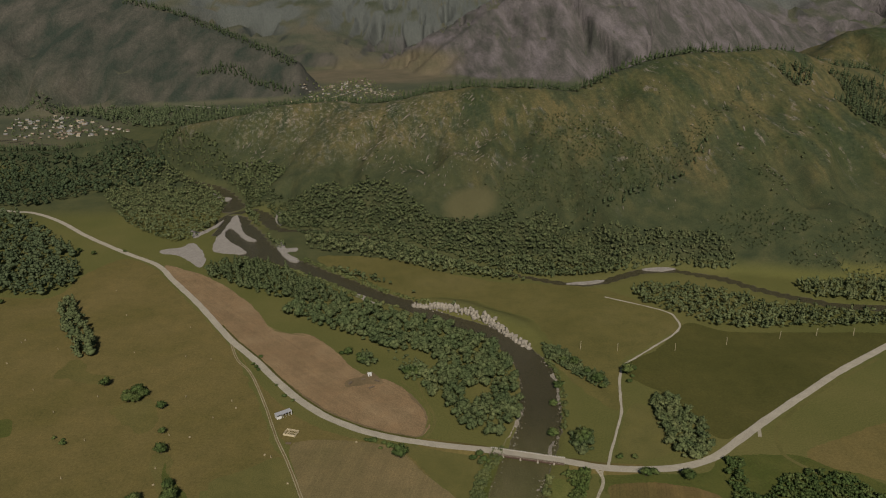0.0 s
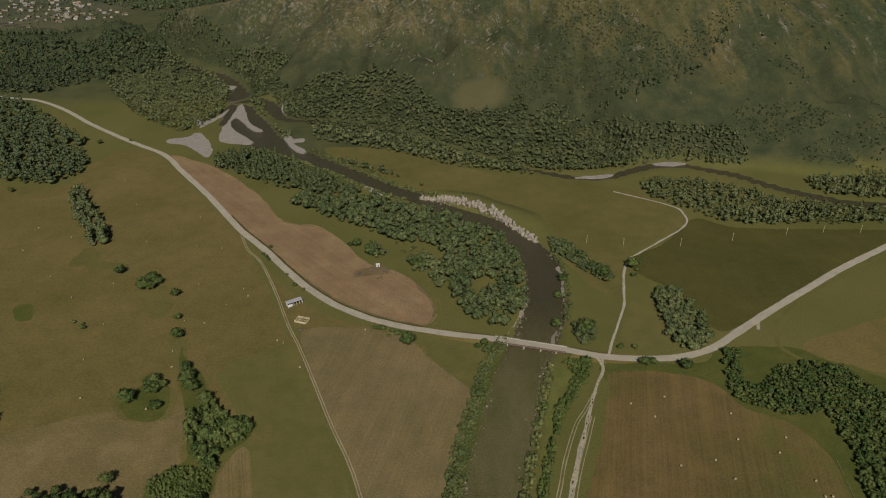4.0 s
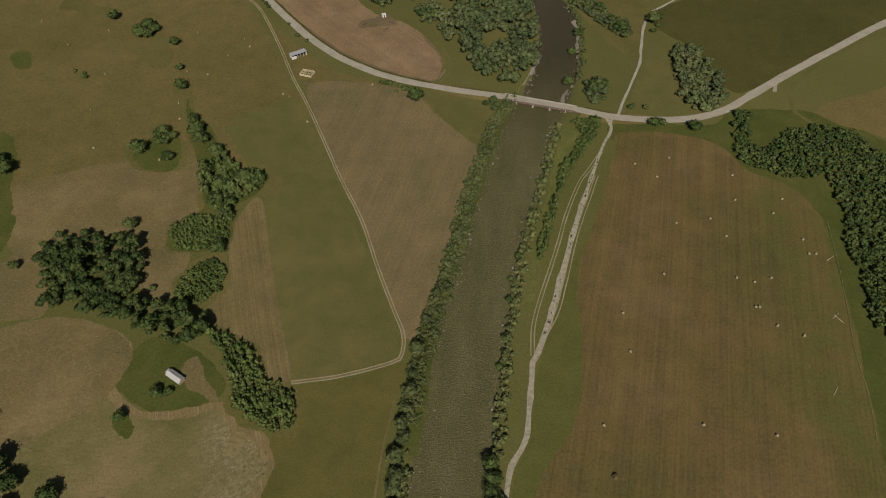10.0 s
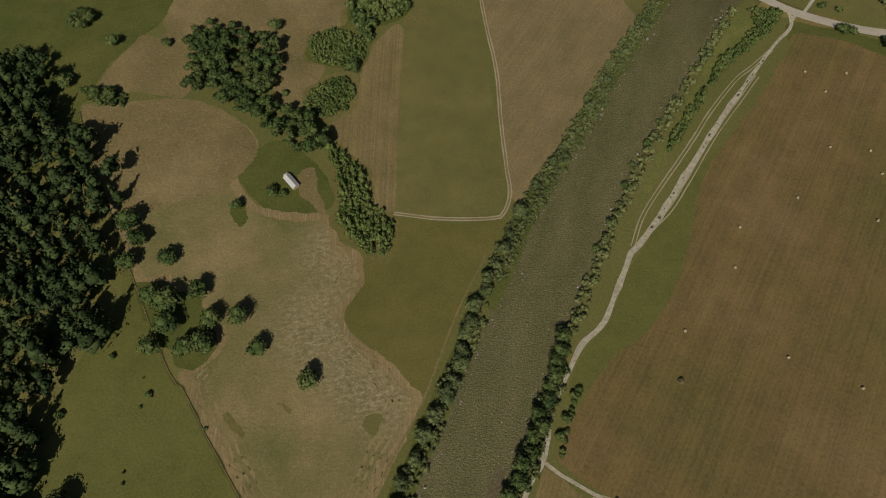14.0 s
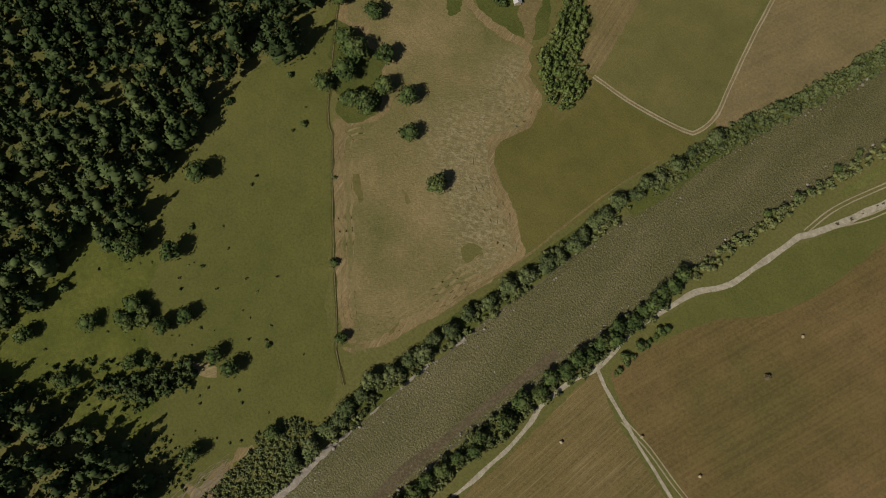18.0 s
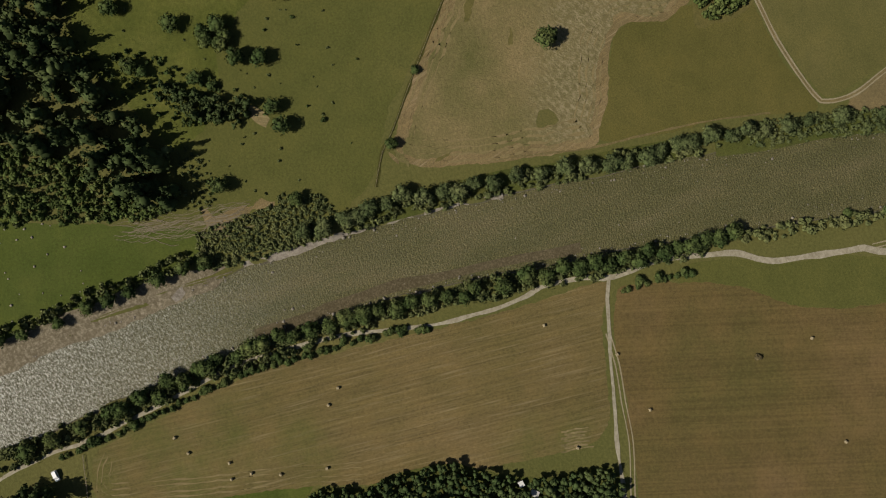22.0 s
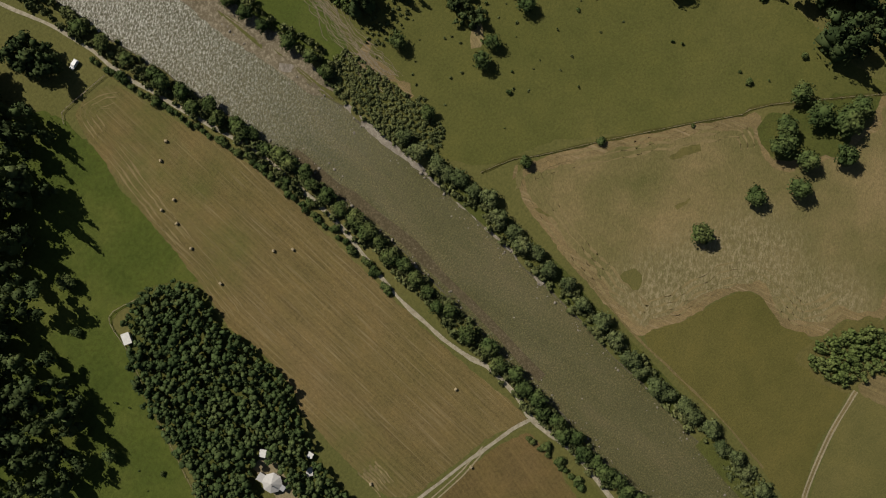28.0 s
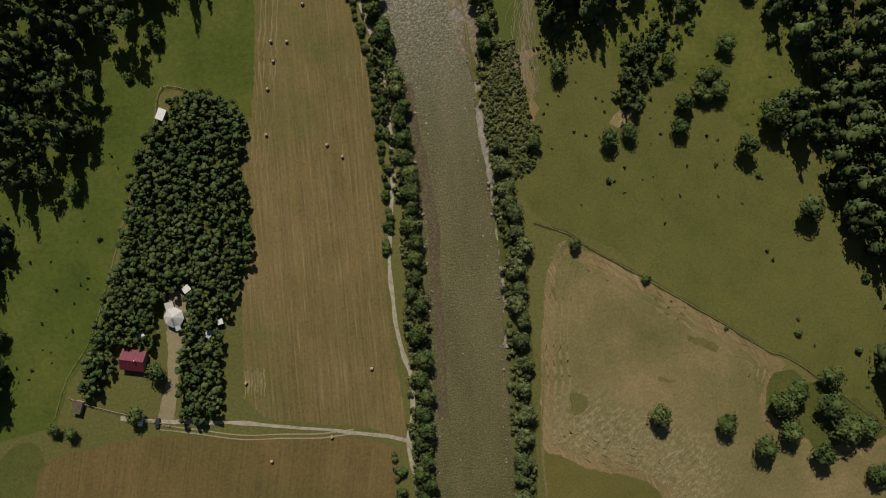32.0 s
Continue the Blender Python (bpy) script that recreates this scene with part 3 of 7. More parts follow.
def sheet(name, outline, mat, z, label, category="field", ragged=1.0, step=1.6, skirt=0.0):
    """A patch of ground with a soft, uneven outline that lies on the valley floor."""
    line = smooth_line(outline, step, True)
    nx = fractal(line[:, 0] / 11, line[:, 1] / 11, 41, 5) * ragged + np.random.default_rng(3).normal(0, 0.22, len(line))
    ny = fractal(line[:, 0] / 11, line[:, 1] / 11, 47, 5) * ragged + np.random.default_rng(4).normal(0, 0.22, len(line))
    bm = bmesh.new()
    vs = [bm.verts.new((x + a, y + b, z)) for (x, y), a, b in zip(line[:, :2], nx, ny)]
    es = [bm.edges.new((vs[i], vs[(i + 1) % len(vs)])) for i in range(len(vs))]
    bmesh.ops.triangle_fill(bm, edges=es, use_beauty=True, use_dissolve=False)
    bmesh.ops.recalc_face_normals(bm, faces=bm.faces)
    for fc in bm.faces:
        if fc.normal.z < 0:
            fc.normal_flip()
    if skirt:
        rim = bmesh.ops.extrude_edge_only(bm, edges=[e for e in bm.edges if len(e.link_faces) == 1])
        for v in rim["geom"]:
            if isinstance(v, bmesh.types.BMVert):
                v.co.z -= skirt
    return tagged(new(name, from_bm(name, bm, mat)), label, category, "", "structure")


def ribbon(name, line, widths, z, mat, label, category, wobble=0.3, offset=0.0, crown=0.0, other=None):
    """A road, track or river along a line."""
    p = np.asarray(line, float)
    d = np.gradient(p[:, :2], axis=0)
    d /= np.maximum(np.linalg.norm(d, axis=1, keepdims=True), 1e-9)
    side = np.stack([-d[:, 1], d[:, 0]], 1)
    w = np.broadcast_to(widths, (len(p),)) / 2
    s = np.arange(len(p)) * 0.37
    left = p[:, :2] + side * (offset + w + wobble * fractal(s, s * 0 + 3, 51, 3))[:, None]
    right = p[:, :2] + side * (offset - w + wobble * fractal(s, s * 0 + 9, 57, 3))[:, None]
    mid = (left + right) / 2
    zz = np.broadcast_to(z, (len(p),))
    zo = zz if other is None else np.broadcast_to(other, (len(p),))
    v = np.concatenate([np.c_[left, zz], np.c_[mid, (zz + zo) / 2 + crown], np.c_[right, zo]])
    n, i = len(p), np.arange(len(p) - 1)
    f = np.concatenate([np.c_[i, i + n, i + n + 1, i + 1], np.c_[i + n, i + 2 * n, i + 2 * n + 1, i + n + 1]])
    return tagged(new(name, array_mesh(name, v, f, mat)), label, category, "", "structure")


# ---- ground ----
def spaced(lo, hi, fine_lo, fine_hi, fine, growth=1.16):
    xs = list(np.arange(fine_lo, fine_hi + fine / 2, fine))
    s, x = fine, fine_hi
    while x < hi:
        s = min(s * growth, 9.0 if x < 1250 else 26.0 if x < hi * 0.62 else 60.0)
        x += s
        xs.append(x)
    s, x = fine, fine_lo
    while x > lo:
        s = min(s * growth, 60.0)
        x -= s
        xs.insert(0, x)
    return np.array(xs)


def build_ground():
    xs = spaced(-4900, 4900, -100, 130, 3.4, 1.034)
    ys = spaced(-4900, 4900, -260, 640, 4.4, 1.04)
    gx, gy = np.meshgrid(xs, ys)
    z = ground_z(gx, gy)
    v = np.c_[gx.ravel(), gy.ravel(), z.ravel()]
    nx, ny = len(xs), len(ys)
    i = (np.arange(ny - 1)[:, None] * nx + np.arange(nx - 1)[None]).ravel()
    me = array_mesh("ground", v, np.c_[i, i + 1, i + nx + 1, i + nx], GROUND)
    me.polygons.foreach_set("use_smooth", np.ones(len(me.polygons), bool))
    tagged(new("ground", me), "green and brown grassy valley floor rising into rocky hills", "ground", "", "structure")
    return xs, ys, z


GRID = build_ground()


def ground_at(x, y):
    """Height of the built ground at places."""
    xs, ys, z = GRID
    x, y = np.asarray(x, float), np.asarray(y, float)
    i = np.clip(np.searchsorted(xs, x) - 1, 0, len(xs) - 2)
    j = np.clip(np.searchsorted(ys, y) - 1, 0, len(ys) - 2)
    u, v = (x - xs[i]) / (xs[i + 1] - xs[i]), (y - ys[j]) / (ys[j + 1] - ys[j])
    return (z[j, i] * (1 - u) + z[j, i + 1] * u) * (1 - v) + (z[j + 1, i] * (1 - u) + z[j + 1, i + 1] * u) * v


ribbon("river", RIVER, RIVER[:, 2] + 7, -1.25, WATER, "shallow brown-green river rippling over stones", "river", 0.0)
ribbon("side_river", SIDE_RIVER, SIDE_RIVER[:, 2] + 5, -1.0, WATER, "narrow dark side stream between wooded banks", "river", 0.0)

# ---- fields ----
sheet("field", [(113, 362), (154, 361), (178, 348), (190, 326), (211, 313), (221, 291), (220, 264), (214, 223), (209, 188), (202, 151), (187, 73), (180, 60), (168, 56), (138, 53), (121, 55), (94, 59), (73, 63), (55, 64), (32, 71), (29, 77), (32, 95), (42, 123), (57, 145), (65, 169), (68, 193), (70, 233), (78, 262), (91, 295), (106, 341)], STUBBLE_BIG, 0.0500, "wide mown brown hayfield beside the gravel road", "field", 1.5)
sheet("field", [(55, -169), (41, -169), (33, -163), (28, -138), (22, -109), (20, -77), (22, -42), (23, -15), (24, 12), (24, 42), (25, 69), (40, 62), (64, 57), (84, 52), (90, 37), (88, 3), (84, -30), (79, -58), (72, -88), (67, -119), (62, -144)], STUBBLE_ROWS, 0.0507, "long mown hay strip with pale mowing lines", "field", 1.0)
sheet("field", [(-51, -4), (-64, -2), (-86, 12), (-113, 32), (-135, 49), (-144, 59), (-137, 70), (-135, 79), (-170, 99), (-186, 94), (-204, 112), (-221, 128), (-258, 166), (-270, 180), (-225, 202), (-178, 199), (-162, 184), (-168, 170), (-152, 154), (-134, 153), (-110, 158), (-100, 146), (-86, 140), (-80, 127), (-83, 111), (-76, 100), (-54, 93), (-37, 84), (-35, 76), (-38, 49), (-42, 24), (-47, 4), (-57, -7)], STUBBLE_EDGE, 0.0514, "brown mown meadow with streaks of loose straw", "field", 1.2)
sheet("field", [(-77, 166), (-49, 172), (-25, 181), (-24, 170), (-30, 144), (-31, 118), (-33, 97), (-37, 84), (-54, 93), (-76, 101), (-83, 111), (-80, 127), (-84, 139), (-76, 155)], GRASS_DARK, 0.0621, "smooth dark olive-green hayfield", "field", 0.8)
sheet("field", [(-152, 372), (-132, 387), (-110, 399), (-93, 364), (-71, 308), (-52, 261), (-36, 221), (-27, 192), (-30, 184), (-55, 175), (-79, 170), (-89, 202), (-104, 252), (-116, 298), (-133, 334)], OLIVE_PALE, 0.0528, "smooth dark green hayfield beside a track", "field", 0.8)
sheet("field", [(-105, 414), (-68, 417), (-32, 407), (-10, 379), (8, 357), (17, 344), (14, 317), (1, 270), (-8, 229), (-15, 204), (-22, 195), (-33, 221), (-53, 274), (-76, 329), (-95, 376)], WARM, 0.0535, "brown mown field beside the river", "field", 0.8)
sheet("meadow", [(-26, 408), (0, 404), (26, 396), (25, 366), (18, 346), (8, 359), (-9, 381)], OLIVE_PALE, 0.0517, "green grass wedge beside the bridge", "meadow", 2.0)
sheet("field", [(-125, 293), (-116, 294), (-104, 252), (-89, 202), (-80, 170), (-98, 171), (-132, 215), (-125, 235), (-131, 265)], TAN_ROWS, 0.0542, "pale dry grass strip at the edge of a field", "field", 0.8)
sheet("field", [(-326, 772), (-298, 761), (-251, 725), (-194, 657), (-161, 601), (-141, 589), (-121, 584), (-93, 554), (-74, 522), (-57, 506), (-40, 498), (-23, 478), (-10, 453), (-7.5, 440), (-7, 430), (-14, 418.5), (-30, 422.5), (-47, 429.5), (-66, 440.5), (-85, 454), (-98, 467), (-113, 483), (-132, 505), (-171, 556), (-218, 612), (-268, 685)], PLOUGH, 0.0549, "bare reddish-brown earth plot beside the road", "field", 1.5)
ribbon("plot_rim", smooth_line([(-268, 688), (-218, 614), (-171, 557), (-132, 506), (-113, 484), (-98, 468), (-85, 455), (-66, 441.5), (-47, 430.5), (-30, 423.5), (-14, 420), (-8.5, 430), (-9, 445), (-11, 454), (-23, 477)], 2.0), 1.8, 0.0661, DARK_SOIL, "darker trampled rim of a bare plot", "rim", 1.2)
ribbon("pale_strip", smooth_line([(-166, 607), (-155, 596), (-141, 588), (-124, 584)], 2.0), 1.4, 0.0675, DRY, "pale grassy strip across a bare plot", "strip", 0.8)
for line in ([(-16, 496), (-11, 473), (-3.5, 448), (-3, 433), (-9, 418)], [(-30, 498), (-20, 481), (-9, 460), (-6.5, 443), (-9, 430)]):
    ribbon("grass_path", smooth_line(line, 2.0), 2.0, 0.0682, OLIVE_PALE, "pale grassy path round a bare plot", "path", 0.8)
sheet("yard", [(-75, 490), (-76, 500), (-64, 506), (-57, 513), (-47, 501), (-46, 494), (-55, 493), (-67, 491)], DARK_SOIL, 0.0689, "trodden dark earth yard beside a small hut", "yard", 2.0)
sheet("field", [(-271, 201), (-266, 239), (-254, 249), (-280, 303), (-175, 336), (-153, 292), (-161, 272), (-164, 259), (-150, 250), (-153, 231), (-148, 217), (-158, 212), (-175, 230), (-218, 259), (-229, 241), (-218, 209), (-247, 202), (-263, 198)], DRY, 0.0556, "dry brown grass between thickets", "field", 2.5)
sheet("field", [(-50, 59), (-56, 61), (-56, 66), (-51, 69), (-48, 65)], OLIVE_PALE, 0.0963, "small uncut green grass patch in a mown meadow", "field", 0.8)
for k in range(7):
    ribbon("straw_swath", smooth_line([(81.5 + 1.4 * k, 31 - 0.4 * k + 1.5 * (k % 2)), (82.2 + 1.4 * k, 37), (83 + 1.4 * k, 43 - 1.2 * (k % 3))], 0.8), 0.8 + 0.25 * (k % 3), 0.097 + 0.002 * k, STRAWY, "pale loose straw lying in swaths at a field corner", "straw", 0.7)
sheet("field", [(-340, 450), (-329, 454), (-318, 434), (-329, 432)], LUSH, 0.0577, "small square dark green plot", "field", 0.6)
sheet("field", [(147, 449), (162, 452), (167, 421), (161, 393), (126, 392)], OLIVE_PALE, 0.0584, "yellow-green meadow beside a farm path", "field", 1.5)
sheet("field", [(253, 385), (297, 409), (367, 430), (317, 345), (296, 357)], GRASS_BROWN, 0.0591, "dry brown meadow beyond the main road", "field", 2.5)
sheet("meadow", [(-75, -200), (-68, -156), (-57, -125), (-50, -103), (-38, -97), (-33, -116), (-30, -141), (-27, -167), (-23, -207)], GREEN_PASTURE, 0.0498, "lush green pasture at the edge of a wood", "meadow", 3)
sheet("meadow", [(100, -191), (64, -180), (60, -146), (65, -132), (70, -96), (72, -81), (76, -81), (87, -93), (100, -95), (112, -97), (119, -77), (130, -57), (142, -24), (155, 8), (167, 29), (181, 45), (227, 36), (214, -62), (173, -154)], SLOPE_GREEN, 0.0505, "lush green grass strip along a plantation", "meadow", 3)
sheet("meadow", [(83, 274), (70, 233), (68, 193), (65, 169), (57, 145), (42, 123), (32, 98), (28, 102), (29, 122), (38, 145), (42, 168), (49, 194), (61, 230)], GRASS_OLIVE, 0.0412, "bright green grassy verge by the gravel road", "meadow", 2)
sheet("meadow", [(-168, 170), (-163, 187), (-151, 195), (-129, 186), (-113, 170), (-115, 159), (-134, 153), (-151, 155)], LUSH, 0.0719, "green grass yard round a small cabin", "meadow", 1.5)
sheet("meadow", [(-188, 79), (-195, 99), (-157, 64), (-139, 52), (-105, 25), (-76, 0), (-47, -20), (-34, -50), (-36, -95), (-58, -112), (-100, -114), (-150, -132), (-185, -95), (-178, -22), (-188, 15), (-192, 42)], GRASS_OLIVE, 0.0426, "smooth olive pasture in front of the forest", "meadow", 3)
sheet("meadow", [(-541, 679), (-486, 690), (-417, 688), (-412, 748), (-387, 802), (-332, 763), (-284, 696), (-197, 575), (-165, 516), (-143, 470), (-122, 422), (-100, 380), (-117, 387), (-149, 368), (-153, 362), (-127, 313), (-160, 329), (-186, 340), (-171, 309), (-209, 314), (-237, 300), (-267, 291), (-312, 282), (-433, 434)], GRASS_BROWN, 0.0333, "broad brown-olive hill meadow beside the road", "meadow", 3)
sheet("meadow", [(-143, 795), (-59, 784), (8, 737), (70, 703), (131, 691), (183, 675), (228, 621), (235, 598), (229, 578), (165, 525), (154, 501), (141, 449), (124, 465), (104, 511), (90, 558), (62, 599), (7, 639), (-54, 691), (-109, 740)], GRASS_MID, 0.0340, "dark olive hay meadow between river and road", "meadow", 3)
sheet("meadow", [(163, 515), (201, 545), (243, 590), (283, 571), (410, 563), (474, 556), (489, 579), (394, 534), (336, 498), (287, 463), (249, 435), (219, 413), (198, 411), (183, 465), (162, 491)], GRASS_RIGHT, 0.0347, "dark olive hay meadow beyond the road", "meadow", 3)
sheet("field", [(-48, 0), (-62, 3), (-83, 16), (-110, 36), (-132, 53), (-139, 59), (-132, 68), (-132, 83), (-169, 104), (-184, 99), (-201, 116), (-217, 132), (-254, 169), (-266, 177), (-224, 197), (-179, 194), (-167, 182), (-173, 168), (-154, 150), (-134, 148), (-111, 153), (-103, 142), (-89, 136), (-85, 126), (-88, 110), (-79, 96), (-56, 88), (-40, 80), (-40, 76), (-43, 50), (-47, 25), (-52, 6), (-61, -5)], STUBBLE, 0.0954, "greener regrowing middle of a mown meadow", "field", 5)
sheet("yard", [(-135, 178), (-130, 184), (-126, 179), (-123, 172), (-118, 166), (-113, 159), (-115, 157), (-122, 162), (-129, 164), (-132, 170)], DRY, 0.1161, "trodden dry earth beside a cabin", "yard", 1.5)
sheet("beach", [(-30, -87), (-21, -98), (-18, -119), (-16, -144), (-14, -169), (-11, -194), (-10, -209), (-22, -209), (-22, -179), (-25, -157), (-25, -132), (-28, -107)], BEACH, -1.1032, "pinkish-grey shingle beach along the river", "beach", 3)
sheet("meadow", [(-190, 569), (-150, 502), (-126, 469), (-95, 438), (-63, 420), (-24, 406), (25, 396), (19, 347), (0, 370), (-24, 388), (-66, 406), (-105, 412), (-123, 437), (-148, 493)], GRASS_BROWN, 0.0432, "brown-olive grass between road and track", "meadow", 2)
sheet("scrub", [(-328, 517), (-323, 548), (-296, 521), (-276, 515), (-287, 503), (-314, 513)], GRASS_MID, 0.0889, "rough dark green grass round bushes", "scrub", 4)
sheet("scrub", [(-255, 466), (-232, 478), (-214, 446), (-222, 431), (-240, 446)], GRASS_MID, 0.0896, "rough dark green grass round bushes", "scrub", 4)
sheet("scrub", [(-204, 403), (-190, 404), (-176, 372), (-158, 356), (-159, 337), (-171, 344), (-185, 369)], GRASS_MID, 0.0903, "rough dark green grass round bushes", "scrub", 4)
sheet("scrub", [(-218, 344), (-194, 337), (-179, 352), (-173, 324), (-192, 319), (-209, 327)], GRASS_MID, 0.0910, "rough dark green grass round bushes", "scrub", 4)
sheet("scrub", [(-169, 267), (-157, 283), (-156, 307), (-140, 300), (-130, 274), (-129, 260), (-142, 252), (-162, 252)], GRASS_MID, 0.0917, "rough dark green grass round bushes", "scrub", 4)
sheet("scrub", [(-153, 223), (-150, 243), (-134, 252), (-125, 239), (-124, 224), (-135, 212), (-149, 215)], GRASS_MID, 0.0924, "rough dark green grass round bushes", "scrub", 4)
sheet("scrub", [(-133, 205), (-103, 191), (-88, 171), (-74, 165), (-73, 143), (-85, 140), (-106, 152), (-117, 178)], GRASS_MID, 0.0931, "rough dark green grass round bushes", "scrub", 4)
sheet("scrub", [(-190, 395), (-180, 379), (-165, 364), (-157, 347), (-141, 325), (-122, 320), (-119, 305), (-133, 290), (-130, 265), (-142, 253), (-162, 254), (-168, 264), (-162, 280), (-152, 290), (-164, 325), (-178, 358)], LUSH, 0.0943, "rank green grass along a hedgerow", "scrub", 2)
sheet("scrub", [(-210, 335), (-198, 358), (-182, 350), (-178, 325), (-190, 319)], LUSH, 0.0947, "rank green grass round a few trees", "scrub", 2)
sheet("scrub", [(-162, 150), (-156, 152), (-149, 143), (-151, 138), (-158, 143)], LUSH, 0.1149, "rank green grass round a small tree", "scrub", 1.2)
sheet("scrub", [(-119, 310), (-108, 316), (-107, 303), (-115, 298)], GRASS_MID, 0.0938, "rough dark green grass round bushes", "scrub", 4)
sheet("scrub", [(-187, 93), (-172, 97), (-158, 98), (-144, 89), (-135, 80), (-132, 70), (-142, 63), (-156, 67), (-169, 75)], LUSH, 0.1145, "rough green undergrowth below a group of trees", "scrub", 5)
sheet("yard", [(118, -7), (110, -4), (116, 17), (121, 39), (124, 48), (130, 46), (123, 28), (122, 10)], TRACK, 0.0952, "bare trodden earth yard between the trees", "yard", 1)
sheet("undergrowth", [(101, -95), (87, -92), (76, -80), (80, -60), (79, -41), (81, -19), (91, -1), (99, 22), (102, 47), (118, 49), (119, 34), (116, 17), (114, 7), (114, -5), (118, -4), (126, 6), (129, 17), (144, 13), (148, 28), (160, 34), (157, 17), (143, -14), (134, -37), (128, -62), (120, -77)], LUSH, 0.0709, "dark green undergrowth below a plantation", "undergrowth", 1)
sheet("meadow", [(76, 368), (87, 364), (84, 349), (78, 337), (69, 326), (68, 310), (62, 295), (55, 269), (49, 250), (46, 230), (43, 213), (40, 216), (44, 240), (51, 270), (60, 305), (64, 330), (70, 350)], BRIGHT_GRASS, 0.0816, "bright green grass strip between river and hedge", "meadow", 2)
sheet("weeds", [(-104, 41), (-111, 43), (-117, 48), (-116, 50), (-109, 46), (-104, 43)], GRASS_MID, 0.1323, "dark green weeds in a mown meadow", "weeds", 1.2)
sheet("weeds", [(-89, 57), (-93, 59), (-96, 60), (-95, 61), (-91, 60), (-88, 59)], GRASS_MID, 0.1330, "dark green weeds in a mown meadow", "weeds", 1.2)
sheet("weeds", [(-48, 11), (-49, 15), (-49, 19), (-48, 18), (-47, 14)], GRASS_MID, 0.1337, "dark green weeds in a mown meadow", "weeds", 1.2)
sheet("field", [(-270, 183), (-254, 188), (-237, 199), (-216, 206), (-190, 204), (-171, 195), (-163, 184), (-164, 173), (-171, 155), (-187, 143), (-202, 130), (-216, 129), (-231, 142), (-250, 160)], DRY, 0.1274, "brown freshly mown lobe of a meadow", "field", 1.5)
sheet("meadow", [(-416, 336), (-309, 359), (-273, 296), (-261, 272), (-260, 249), (-267, 235), (-273, 203), (-268, 190), (-271, 182), (-259, 171), (-256, 157), (-298, 144)], LUSH, 0.0621, "green pasture with scattered trees", "meadow", 3)
sheet("gravel_bar", [(-293, 978), (-275, 931), (-258, 888), (-236, 861), (-249, 861), (-269, 893), (-286, 917), (-286, 889), (-273, 862), (-248, 832), (-238, 813), (-268, 814), (-284, 828), (-293, 871), (-293, 907), (-295, 942)], SHINGLE, 0.12, "pale shingle bar along the river", "gravel bar", 2.0, 5.0, 1.8)
sheet("gravel_bar", [(-352, 830), (-329, 840), (-323, 854), (-312, 850), (-291, 813), (-282, 789), (-282, 767), (-303, 790), (-320, 809), (-344, 818)], SHINGLE, 0.12, "pale shingle bar along the river", "gravel bar", 2.0, 5.0, 1.8)
sheet("gravel_bar", [(-345, 919), (-326, 901), (-313, 925), (-306, 955), (-306, 922), (-315, 894), (-325, 876)], SHINGLE, 0.12, "pale shingle bar along the river", "gravel bar", 2.0, 5.0, 1.8)
sheet("gravel_bar", [(-370, 1111), (-349, 1084), (-325, 1071), (-329, 1053), (-342, 1059)], SHINGLE, 0.12, "pale shingle bar along the river", "gravel bar", 2.0, 5.0, 1.8)
sheet("gravel_bar", [(-91, 681), (-77, 672), (-60, 651), (-76, 660)], SHINGLE, 0.12, "pale shingle bar along the river", "gravel bar", 2.0, 5.0, 1.8)
sheet("gravel_bar", [(-236, 987), (-224, 978), (-214, 927), (-226, 939)], SHINGLE, 0.12, "pale shingle bar along the river", "gravel bar", 2.0, 5.0, 1.8)
sheet("gravel_bar", [(144, 694), (174, 693), (189, 702), (169, 699)], SHINGLE, 0.12, "pale shingle bar along the river", "gravel bar", 2.0, 5.0, 1.8)
sheet("gravel_bar", [(240, 732), (267, 736), (280, 731), (257, 725)], SHINGLE, 0.12, "pale shingle bar along the river", "gravel bar", 2.0, 5.0, 1.8)
sheet("gravel_bar", [(-694, 1252), (-674, 1277), (-647, 1241), (-663, 1221)], SHINGLE, 0.12, "pale shingle bar along the river", "gravel bar", 2.0, 5.0, 1.8)
sheet("gravel_bar", [(-207, 843), (-199, 851), (-190, 828), (-178, 830), (-175, 815), (-186, 812), (-165, 783), (-176, 781), (-196, 814)], SHINGLE, 0.12, "pale shingle bar along the river", "gravel bar", 2.0, 5.0, 1.8)
sheet("meadow", [(112, 372), (175, 372), (190, 384), (205, 388), (260, 380), (320, 300), (260, 150), (205, 60), (180, 60), (200, 150), (215, 230), (205, 300), (150, 340), (110, 350)], LUSH, 0.0450, "rank dark green grass between hayfield and wood", "meadow", 2)
ribbon("mown_swath", smooth_line([(77, -58), (70, -88), (65, -119), (60, -143), (53, -168), (42, -167), (35, -162)], 2.0), 0.4, 0.0772, SWATH, "pale dry mown swath curving round the field end", "swath", 0.9)
ribbon("mown_swath", smooth_line([(75, -57), (68, -87), (63, -118), (58, -143), (52, -166), (42, -165), (37, -161)], 2.0), 0.4, 0.0794, SWATH, "pale dry mown swath curving round the field end", "swath", 0.9)
ribbon("mown_swath", smooth_line([(72, -57), (65, -87), (60, -118), (55, -142), (50, -165), (43, -162), (39, -160)], 2.0), 0.4, 0.0818, SWATH, "pale dry mown swath curving round the field end", "swath", 0.9)
ribbon("mown_swath", smooth_line([(70, -56), (63, -86), (58, -117), (53, -142), (48, -163), (43, -160), (42, -159)], 2.0), 0.4, 0.0845, SWATH, "pale dry mown swath curving round the field end", "swath", 0.9)

